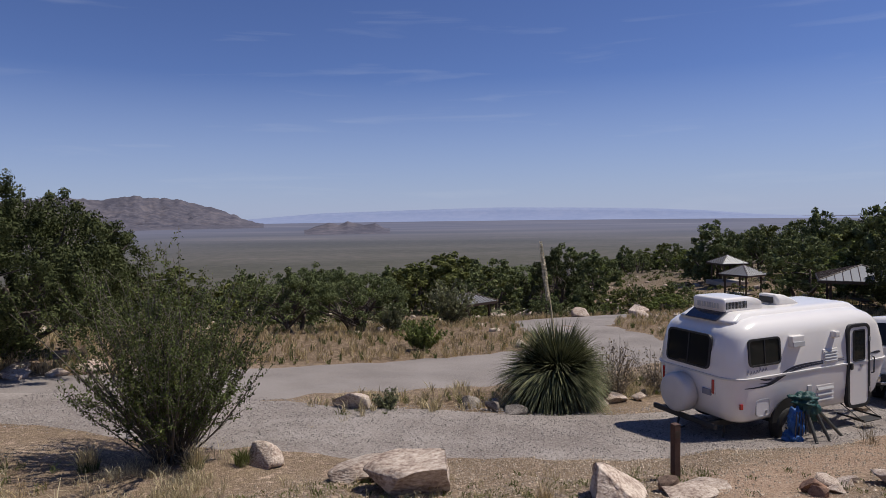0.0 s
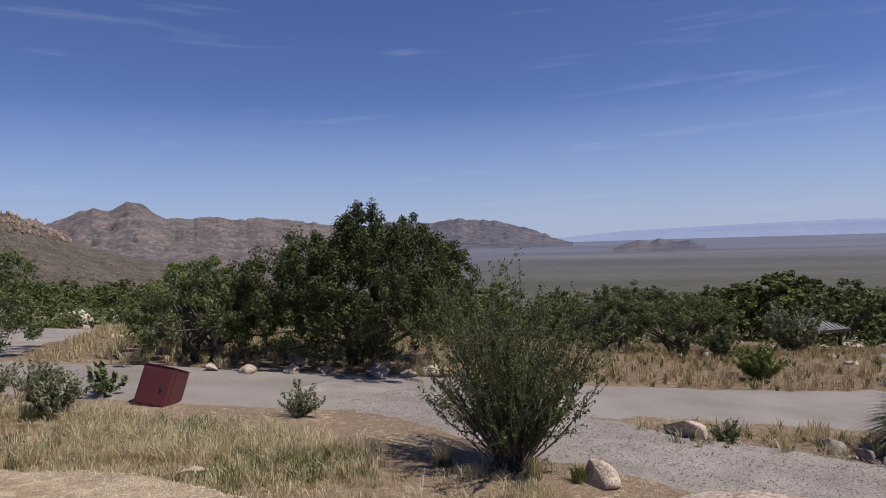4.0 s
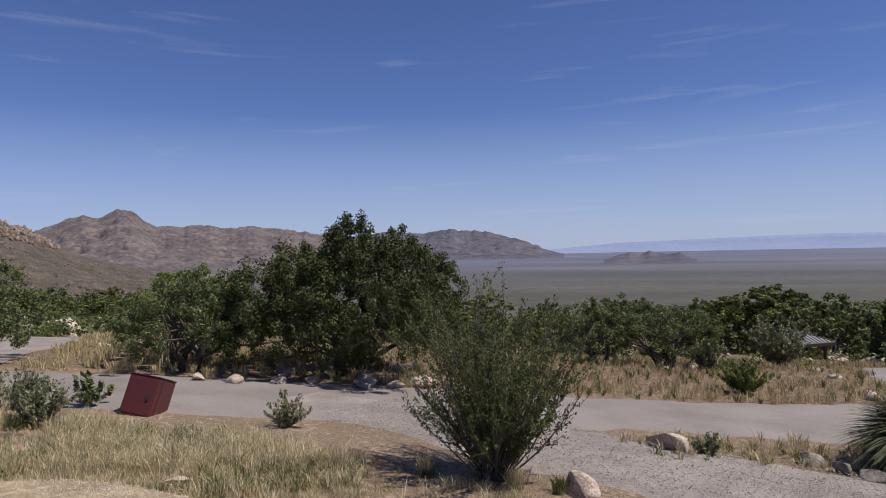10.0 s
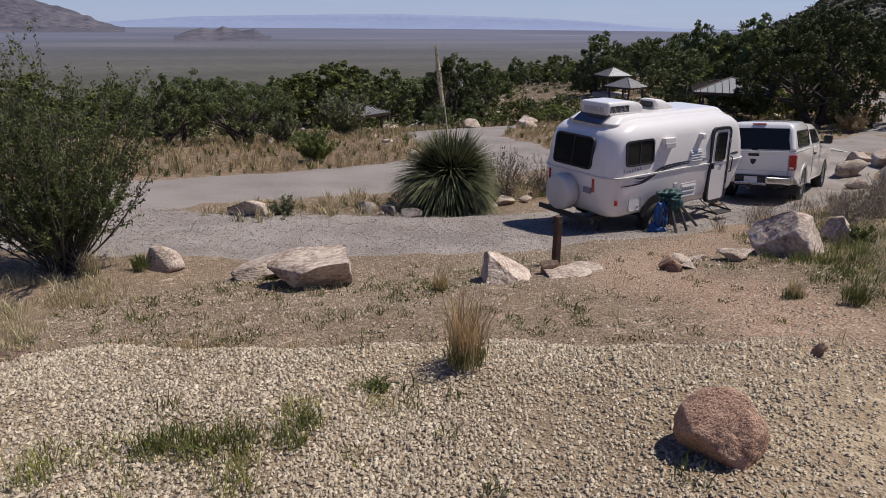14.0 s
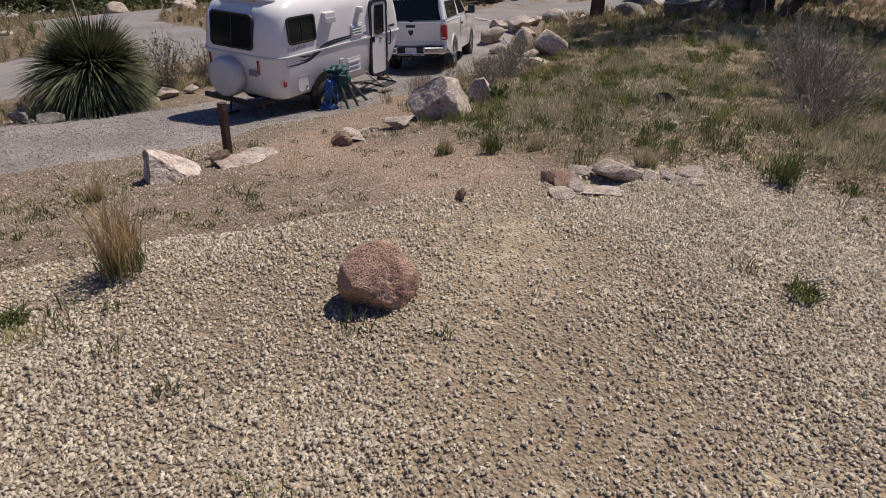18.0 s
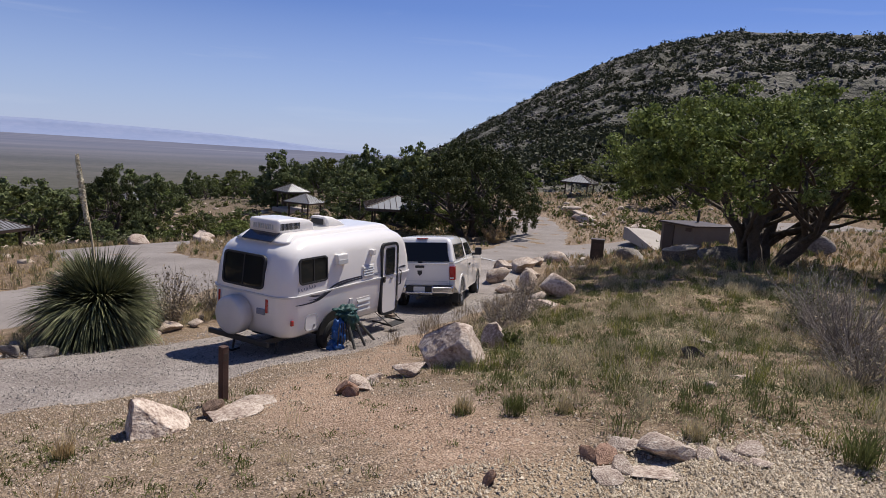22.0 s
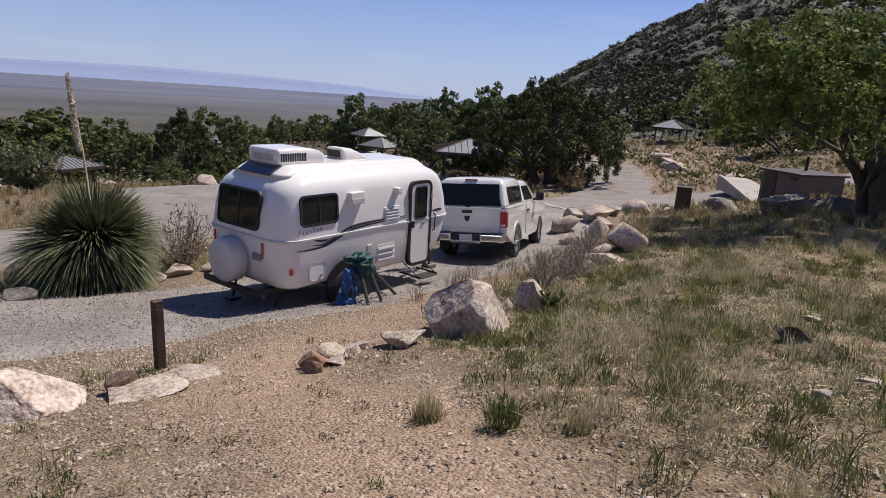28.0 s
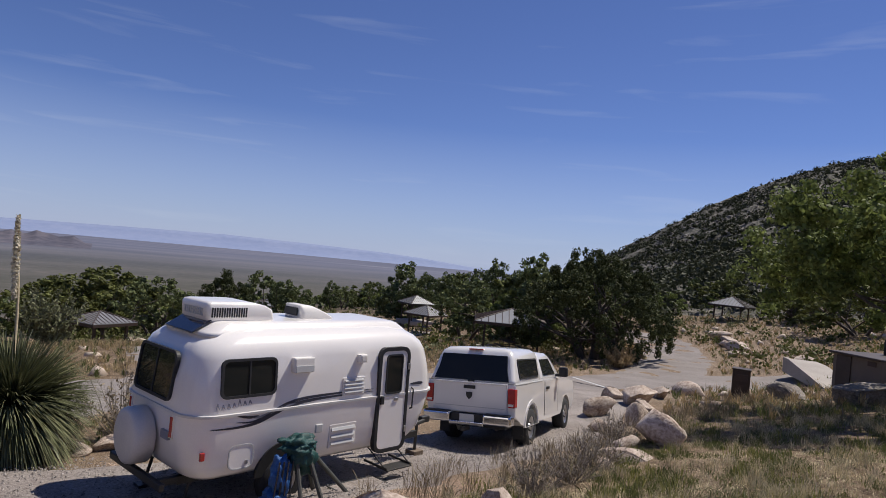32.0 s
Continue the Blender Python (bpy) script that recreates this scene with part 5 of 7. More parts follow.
boulder(-0.5, 8.1, 1.12, 0.85, 0.48, 8, 1, ROCK, "large pale pink granite boulder beside the gravel lane", cuts=((-0.15, -0.1, 1, 0.4), (1, -0.1, 0.1, 0.66), (0.1, -1, -0.55, 0.5), (-0.6, -0.4, 0.7, 0.6)))
boulder(-1.15, 8.75, 1.0, 0.7, 0.28, 20, 2, ROCK, "low pale boulder half buried in the dirt")
boulder(2.05, 7.4, 0.66, 0.8, 0.38, -8, 3, ROCK, "pale wedge-shaped boulder near the site post", cuts=((0.66, -0.12, 0.75, 0.3), (-1, 0, 0.12, 0.6), (-0.1, -0.9, 0.45, 0.62), (0.2, 0.9, 0.5, 0.5)))
boulder(-2.65, 4.62, 0.4, 0.15, 0.07, 15, 52, ROCK_BROWN, "flat dark brown stone at the pad's edge")
boulder(2.66, 7.52, 0.28, 0.2, 0.17, 20, 4, ROCK_BROWN, "small brown stone lying on a flat slab", sharp=0.9)
boulder(2.8, 7.35, 0.75, 0.6, 0.055, 40, 5, ROCK, "flat pale stone slab set in the dirt", sink=0.5)
boulder(3.25, 7.8, 0.6, 0.5, 0.08, 10, 6, ROCK, "flat pale stone slab set in the dirt", sink=0.5)
boulder(1.87, 2.5, 0.48, 0.44, 0.36, 25, 7, ROCK_RED, "rounded reddish granite boulder on the gravel pad", sink=0.2, sharp=0.85, cuts=((0.1, -0.8, 0.5, 0.74), (-0.5, -0.2, 0.8, 0.7), (0.8, -0.2, 0.5, 0.76), (-0.9, -0.3, -0.1, 0.8)), rough=1.5)
boulder(6.35, 7.75, 1.04, 0.9, 0.66, -28, 8, ROCK, "large pink and white granite boulder by the grassy bank", sink=0.25, cuts=((-0.78, -0.25, 0.55, 0.5), (-0.5, -0.85, -0.12, 0.6), (0.25, 0.75, 0.5, 0.55), (0.85, -0.3, 0.3, 0.72)))
boulder(7.98, 8.6, 0.54, 0.46, 0.44, -30, 10, ROCK, "upright pale boulder at the lane's edge", cuts=((0.7, -0.1, 0.6, 0.42), (-0.8, -0.3, 0.35, 0.45), (-0.1, -1, 0.2, 0.5)))
boulder(7.62, 8.72, 0.24, 0.22, 0.17, 60, 11, ROCK, "small pale boulder at the lane's edge")
boulder(5.46, 7.65, 0.53, 0.42, 0.2, -12, 12, ROCK, "low rounded boulder at the lane's edge")
for i, (x, y, w, h) in enumerate(((4.42, 7.5, 0.34, 0.2), (4.66, 7.62, 0.42, 0.17), (4.86, 7.62, 0.3, 0.12), (4.3, 7.22, 0.22, 0.13), (4.58, 7.4, 0.25, 0.1), (4.98, 7.8, 0.26, 0.1))):
    boulder(x, y, w, w * 0.7, h, 37 * i, 13 + i % 4, ROCK_RED if i in (0, 3) else ROCK, "broken chunk of tan stone in a small pile", "pile of broken stones")
for i, (x, y, w, h) in enumerate(((17.3, 19.2, 1.15, 0.58), (17.3, 17.2, 0.75, 0.55), (13.6, 12.4, 0.95, 0.58), (19.9, 21.4, 0.7, 0.4), (19.6, 19.9, 1.2, 0.6), (25.3, 23.2, 1.5, 0.52), (12.0, 11.4, 0.85, 0.16), (12.5, 12.2, 0.6, 0.3), (14.4, 13.1, 0.7, 0.42), (15.6, 16.6, 0.7, 0.35), (18.6, 18.4, 0.6, 0.4), (22.2, 21.6, 0.7, 0.4), (11.2, 11.0, 0.5, 0.14))):
    boulder(x, y, w * 1.18, w * 0.9, h * 1.12, 53 * i, 20 + i % 7, ROCK, "pale granite boulder lining the lane", "boulders along the lane")
for i, (x, y, w, d, h, yaw, mat) in enumerate(((4.84, 3.1, 0.48, 0.3, 0.15, -20, 0), (4.72, 3.42, 0.34, 0.28, 0.06, 15, 0), (4.36, 3.32, 0.32, 0.2, 0.1, 35, 1), (4.24, 3.38, 0.2, 0.14, 0.11, 80, 1), (4.34, 3.16, 0.26, 0.22, 0.08, 10, 0), (4.12, 3.12, 0.34, 0.24, 0.05, 50, 0), (4.58, 2.98, 0.62, 0.34, 0.03, -35, 0), (5.04, 2.9, 0.18, 0.14, 0.08, 20, 0), (5.2, 2.76, 0.3, 0.2, 0.07, 60, 0), (5.5, 2.78, 0.34, 0.22, 0.06, -15, 0), (5.34, 2.6, 0.2, 0.15, 0.04, 0, 0), (3.27, 3.46, 0.13, 0.1, 0.12, 30, 1))):
    boulder(x, y, w, d, h, yaw, 30 + i % 5, ROCK_RED if mat else ROCK, "flat edging stone set at the end of the gravel pad", "flat edging stones", sink=0.4)
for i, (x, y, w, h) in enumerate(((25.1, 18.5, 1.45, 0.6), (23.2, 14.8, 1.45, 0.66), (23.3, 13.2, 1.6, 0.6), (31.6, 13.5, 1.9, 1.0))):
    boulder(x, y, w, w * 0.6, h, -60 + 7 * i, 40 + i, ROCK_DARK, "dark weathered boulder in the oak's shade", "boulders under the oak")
# the first, in bark, stands in for a reddish-black hole or stump
for i, (x, y, w, h) in enumerate(((8.35, 5.05, 0.34, 0.15), (6.95, 3.95, 0.22, 0.045), (7.6, 4.0, 0.24, 0.04), (9.6, 5.6, 0.24, 0.06))):
    boulder(x, y, w, w * 0.8, h, 61 * i, 50 + i, BARK if i == 0 else ROCK, "small stone or dark stump-like lump in the dry grass", "stones in the grass")
for i, (x, y, w, h) in enumerate(((-17.6, 3.2, 0.95, 0.42), (-19.4, 4.0, 0.9, 0.28), (-16.2, 4.25, 0.85, 0.38), (-15.7, 4.75, 0.65, 0.3), (-15.4, 5.3, 0.55, 0.34), (-19.1, 4.7, 1.4, 0.4), (-19.5, 3.6, 0.75, 0.3), (-15.9, 5.9, 0.5, 0.24), (-19.6, 7.6, 0.6, 0.28), (-20.2, 5.3, 0.8, 0.28), (-17.9, 4.6, 0.7, 0.3), (-14.7, 5.6, 0.5, 0.22))):
    boulder(x, y, w, w * 0.75, h, 47 * i, 20 + i % 7, ROCK, "pale boulder edging the road", "boulders along the road")
for i, (x, y, w, h) in enumerate(((-13.9, 16.2, 0.8, 0.3), (-10.7, 15.9, 0.75, 0.28), (-12.9, 14.6, 0.6, 0.26), (-9.7, 17.5, 1.1, 0.36), (-12.2, 15.3, 0.5, 0.22), (-10.1, 16.6, 0.7, 0.25), (-8.4, 16.9, 0.7, 0.45), (5.8, 46.0, 1.6, 0.7), (3.8, 45.0, 1.3, 0.6), (-2.7, 9.4, 0.6, 0.36), (-13.6, 13.6, 0.5, 0.28), (-14.6, 13.3, 0.5, 0.24), (-11.4, 16.8, 0.9, 0.3), (9.5, 44.5, 1.5, 0.7), (13, 42.6, 1.6, 0.7), (17, 39.5, 1.7, 0.9), (12, 39, 1.1, 0.5), (46.9, 40, 2.0, 0.8), (51.7, 46.5, 2.6, 0.7), (44.8, 32.4, 1.8, 0.55), (48, 42, 1.4, 0.6), (50, 43.5, 1.7, 0.6), (43.8, 37.4, 1.1, 0.5))):
    boulder(x, y, w, w * 0.8, h, 59 * i, 20 + (i + 3) % 7, ROCK, "pale granite boulder at the roadside", "boulders beyond the road")
for i, (x, y, w, h) in enumerate(((-10.3, 5.75, 0.3, 0.2), (-7.55, 6.3, 0.4, 0.13), (-7.1, 3.3, 0.15, 0.09), (-6.6, 5.75, 0.35, 0.1), (-4.9, 5.25, 0.4, 0.1), (-9.0, 6.4, 0.28, 0.08), (-3.1, 5.2, 0.5, 0.1), (-5.9, 5.7, 0.5, 0.08))):
    boulder(x, y, w, w * 0.7, h, 43 * i, 30 + i % 5, ROCK_RED if i == 0 else ROCK, "stone lying along the gravel pad's edge", "stones at the pad's edge")
for i, (x, y, w, h) in enumerate(((-2.0, 13.45, 0.85, 0.4), (0.6, 14.1, 0.6, 0.28), (1.05, 13.7, 0.4, 0.24), (1.5, 13.45, 0.5, 0.22), (-0.4, 13.9, 0.25, 0.12), (3.6, 14.9, 0.5, 0.2), (4.1, 15.2, 0.6, 0.2), (4.7, 15.35, 0.45, 0.18), (1.2, 14.2, 0.35, 0.15))):
    boulder(x, y, w, w * 0.75, h, 67 * i, 60 + i % 4, ROCK if i in (0, 5, 6, 7) else ROCK_DARK, "boulder edging the planted strip", "boulders edging the strip")


# ---- site furniture ----
def site_post():
    ob = thing("site_post", "short rusty brown steel site marker post", "post", pose(3.06, 8.38, gz(3.06, 8.38) - 0.1, 1.0, -1.5, 20))
    part("shaft", box(-0.046, 0.046, -0.046, 0.046, 0, 0.83, 0.006), RUST, ob)
    part("cap", box(-0.047, 0.047, -0.047, 0.047, 0.832, 0.842, 0.003), RUST, ob)
    part("number_plate", box(-0.036, 0.036, -0.051, -0.046, 0.66, 0.76, 0.002), BROWN_PAINT, ob)


def food_box():
    m = Matrix.Translation((-11.95, 9.22, gz(-11.95, 9.22) - 0.1)) @ Matrix.Rotation(radians(19), 4, Vector((-0.79, 0.62, 0))) @ Matrix.Rotation(radians(-11), 4, Vector((0.62, 0.79, 0))) @ pose(0, 0, 0, 0, 0, 20)
    ob = thing("steel_box", "maroon painted steel storage box tipped in the grass", "box", m)
    part("body", box(-0.33, 0.33, -0.36, 0.36, 0.0, 0.84, 0.015), MAROON, ob)
    part("lid", box(-0.345, 0.345, -0.375, 0.375, 0.842, 0.865, 0.008), MAROON, ob)
    part("door", box(-0.29, 0.29, -0.374, -0.362, 0.06, 0.78, 0.005), MAROON, ob)
    part("latch", box(0.17, 0.22, -0.4, -0.375, 0.36, 0.46, 0.006), STEEL, ob)
    part("hinge_edge", box(0.332, 0.34, -0.2, 0.34, 0.03, 0.8, 0.003), MAROON, ob)


def bulletin():
    ob = thing("trash_bin", "tall dark brown steel bin standing at the road's edge", "bin", pose(24.6, 20.1, gz(24.6, 20.1) - 0.05, 0, 0, -50) @ Matrix.Diagonal((0.72, 0.72, 0.86, 1)))
    part("body", box(-0.42, 0.42, -0.35, 0.35, 0.08, 1.32, 0.02), BROWN_PAINT, ob)
    part("top", box(-0.45, 0.45, -0.38, 0.38, 1.322, 1.38, 0.02), BROWN_PAINT, ob)
    part("flap", box(-0.3, 0.3, -0.372, -0.352, 0.85, 1.15, 0.008), BROWN_SIDE, ob)
    part("notice", box(-0.14, 0.14, -0.36, -0.352, 0.5, 0.7, 0.002), BROWN_SIDE, ob)
    part("base", box(-0.5, 0.5, -0.45, 0.45, 0.0, 0.08, 0.01), CONCRETE, ob)


STAND_LEG = plain("dark_leg", (0.07, 0.07, 0.062), 0.7, 0.0, 0.0, 0.25, 6.0, 0.2)


def stand():
    """A folding stand hung with bags beside the trailer's wheel."""
    ob = thing("folding_stand", "folding stand with splayed dark legs draped with blue and teal bags", "stand", pose(6.45, 11.4, gz(6.45, 11.4) + 0.05, 0, 0, 10))
    for a, b in (((0.1, -0.06, 0.72), (0.3, -0.36, 0)), ((0.12, 0.06, 0.72), (0.42, 0.3, 0)), ((-0.05, 0.05, 0.72), (-0.3, 0.34, 0)), ((-0.05, -0.06, 0.72), (-0.02, -0.42, 0)), ((0.14, 0.02, 0.7), (0.8, -0.05, 0.0))):
        lg = part("leg", cyl(a, b, 0.034, 0.028, 8), STAND_LEG, ob, "dark grey leg")
        part("foot", cyl((b[0], b[1], 0.0), (b[0], b[1], 0.03), 0.036), BLACK, lg)
    part("cross_bar", cyl((0.18, -0.19, 0.36), (0.24, 0.16, 0.36), 0.018), STAND_LEG, ob)
    part("top_bar", cyl((-0.1, 0.0, 0.72), (0.2, 0.0, 0.72), 0.04), STAND_LEG, ob)

    def lump(c, s, seed, soft=0.22):
        bm = bmesh.new()
        bmesh.ops.create_icosphere(bm, subdivisions=4, radius=1)
        for v in bm.verts:
            k = 1 + soft * noise.fractal(v.co * 1.8 + Vector((seed, 0, 0)), 0.9, 2.0, 5)
            v.co = Vector((v.co.x * s[0] * k + c[0], v.co.y * s[1] * k + c[1], max(0.01, v.co.z * s[2] * k + c[2])))
        return bm
    part("cloth", lump((0.0, -0.02, 0.74), (0.26, 0.17, 0.12), 3, 0.5), TEAL, ob, "crumpled dark teal cloth", True)
    part("cloth", lump((0.04, -0.1, 0.6), (0.15, 0.09, 0.2), 7, 0.5), TEAL, ob, "hanging dark teal cloth", True)
    bag = part("bag", lump((-0.24, -0.12, 0.36), (0.13, 0.12, 0.28), 5, 0.45), BLUE, ob, "crumpled blue nylon bag", True)
    for k in range(4):
        part("strap", cyl((-0.36 + 0.07 * k, -0.26, 0.12 + 0.03 * k), (-0.3 + 0.06 * k, -0.22, 0.6), 0.012, seg=6), BLACK if k % 2 else PANEL_BLUE, bag, "dark strap")
    part("bag", lump((-0.3, -0.12, 0.12), (0.17, 0.14, 0.12), 9, 0.4), BLUE, ob, "folded blue nylon bag", True)


def mat_frame():
    ob = thing("ground_mat", "thin grey woven mat with a dark edge lying on the gravel", "mat", pose(7.55, 11.75, gz(7.55, 11.75) + 0.045, 3, 3, 28))
    part("weave", box(-0.45, 0.45, -0.26, 0.26, 0, 0.012, 0.004), GRAVEL, ob)
    for a in ((-0.47, 0.47, -0.29, -0.26), (-0.47, 0.47, 0.26, 0.29), (-0.48, -0.45, -0.26, 0.26), (0.45, 0.48, -0.26, 0.26)):
        part("binding", box(*a, 0, 0.016, 0.003), BLACK, ob)


for build in (site_post, food_box, bulletin, stand, mat_frame):
    build()


def picnic_table(m):
    ob = thing("picnic_table", "brown metal picnic table with attached benches", "table", m, "picnic tables")
    part("tabletop", box(-0.9, 0.9, -0.38, 0.38, 0.72, 0.77, 0.01), BROWN_SIDE, ob)
    for s in (-1, 1):
        part("bench", box(-0.9, 0.9, s * 0.7 - 0.13, s * 0.7 + 0.13, 0.42, 0.46, 0.01), BROWN_SIDE, ob)
        part("leg", merge(cyl((s * 0.6, -0.7, 0.44), (s * 0.6, 0.7, 0.44), 0.03, seg=6), cyl((s * 0.6, -0.25, 0), (s * 0.6, -0.2, 0.74), 0.03, seg=6), cyl((s * 0.6, 0.25, 0), (s * 0.6, 0.2, 0.74), 0.03, seg=6)), STEEL, ob)
    return ob


def pavilion(x, y, yaw, size, z, eave=2.25, rise=0.95, table=True):
    """A shelter with a hipped metal roof, standing seams and four posts on a slab."""
    m = pose(x, y, z, 0, 0, yaw)
    ob = thing("picnic_shelter", "open picnic shelter with a grey hipped metal roof on brown posts", "shelter", m, "picnic shelters")
    h, top = size / 2, eave + rise
    for k in range(4):
        r = pose(0, 0, 0, 0, 0, 90 * k)
        bm = bmesh.new()
        vs = [bm.verts.new(p) for p in ((-h, -h, eave), (h, -h, eave), (0, 0, top), (-h, -h, eave - 0.06), (h, -h, eave - 0.06), (0, 0, top - 0.06))]
        for f in ((0, 1, 2), (5, 4, 3), (0, 3, 4, 1), (1, 4, 5, 2), (2, 5, 3, 0)):
            bm.faces.new([vs[i] for i in f])
        rf = part("roof_panel", turn(bm, r), ROOF_METAL, ob)
        n_ = 11
        for i in range(1, n_):
            sx = -h + size * i / n_
            up = h - abs(sx)
            part("seam", turn(cyl((sx, -h, eave + 0.02), (sx, -h + up, eave + rise * up / h + 0.02), 0.022, seg=4), r), BROWN_SIDE, rf)
        part("hip_cap", turn(cyl((h, -h, eave + 0.02), (0, 0, top + 0.02), 0.035, seg=6), r), BROWN_SIDE, ob)
        part("fascia", turn(box(-h, h, -h - 0.02, -h + 0.03, eave - 0.2, eave - 0.03), r), BROWN_PAINT, ob)
        part("post", turn(box(h * 0.72 - 0.07, h * 0.72 + 0.07, -h * 0.72 - 0.07, -h * 0.72 + 0.07, -0.3, eave), r), BROWN_PAINT, ob)
    part("slab", box(-h, h, -h, h, -0.5, 0.03, 0.02), CONCRETE, ob)
    if table:
        picnic_table(m @ pose(0, 0, 0.03, 0, 0, 20))
    return ob


pavilion(27.8, 42.6, 62, 5.1, -7.0, rise=0.85)
pavilion(32.1, 68.6, 30, 3.5, -9.3)
pavilion(35.2, 79.5, 10, 3.5, -9.0, table=False)
pavilion(63.5, 55.6, 25, 3.9, -5.2)
pavilion(1.75, 45.5, 40, 2.9, gz(1.75, 45.5) - 0.25, eave=1.75, rise=0.55, table=False)
pavilion(20.5, 101, 15, 5.0, -12.3, table=False)


def restroom():
    ob = thing("restroom_building", "small flat-roofed tan stucco restroom under the oak, walls darkened as shaded", "building", pose(32.7, 19.45, gz(31.6, 21.6) - 0.1, 0, 0, -11.5))
    part("wall", box(-1.3, 1.3, -0.45, 1.95, 0, 1.72, 0.02), SHADED_STUCCO, ob)
    part("roof", box(-1.5, 1.5, -0.55, 2.05, 1.72, 1.82, 0.03), BROWN_PAINT, ob, "dark flat roof")
    part("door", box(-1.34, -1.29, 1.0, 1.75, 0.05, 1.68, 0.01), BROWN_PAINT, ob)
    part("vent", box(-1.33, -1.29, -0.2, 0.2, 1.45, 1.65, 0.01), BROWN_SIDE, ob)
    part("pipe", cyl((0.6, 1.2, 1.8), (0.6, 1.2, 2.5), 0.07), STEEL, ob)
    rp = thing("concrete_ramp", "pale concrete ramp with a sloping side wall", "ramp", pose(31.7, 21.7, gz(31.7, 21.7) - 0.25, 0, 0, 51.7))
    part("side_wall", slab([(0.0, 0.0), (0.0, 0.26), (6.0, 0.78), (7.0, 0.78), (7.0, 0.0)], -0.12, 0.12), CONCRETE, rp)
    part("deck", slab([(0.0, 0.0), (0.0, 0.22), (6.0, 0.66), (7.6, 0.66), (7.6, 0.0)], -1.7, -0.122), CONCRETE, rp)


restroom()


# ---- sotol with its flower stalk ----
def blade_mesh(length, width, droop, seed):
    rng = np.random.default_rng(seed)
    co, fa = [], []
    for i in range(6):
        k = i / 5
        w = width * (1 - k) ** 0.6 * 0.5 + 0.0012
        x, z = length * (k - 0.1 * droop * k ** 3), -length * droop * k ** 2.4
        sway = 0.02 * length * math.sin(3 * k + seed)
        co += [(x, -w + sway, z + w * 0.5), (x, sway, z), (x, w + sway, z + w * 0.5)]
        if i:
            a = 3 * (i - 1)
            fa += [(a, a + 1, a + 4, a + 3), (a + 1, a + 2, a + 5, a + 4)]
    me = bpy.data.meshes.new("leaf")
    me.from_pydata(co, [], fa)
    me.materials.append(SOTOL_PIECE)
    return me


SOTOL_PIECE = material("sotol_blade", [(0.095, 0.108, 0.055), (0.235, 0.24, 0.135)], 1.5, 0.58, 0.0, 9.0, spread=0.45)


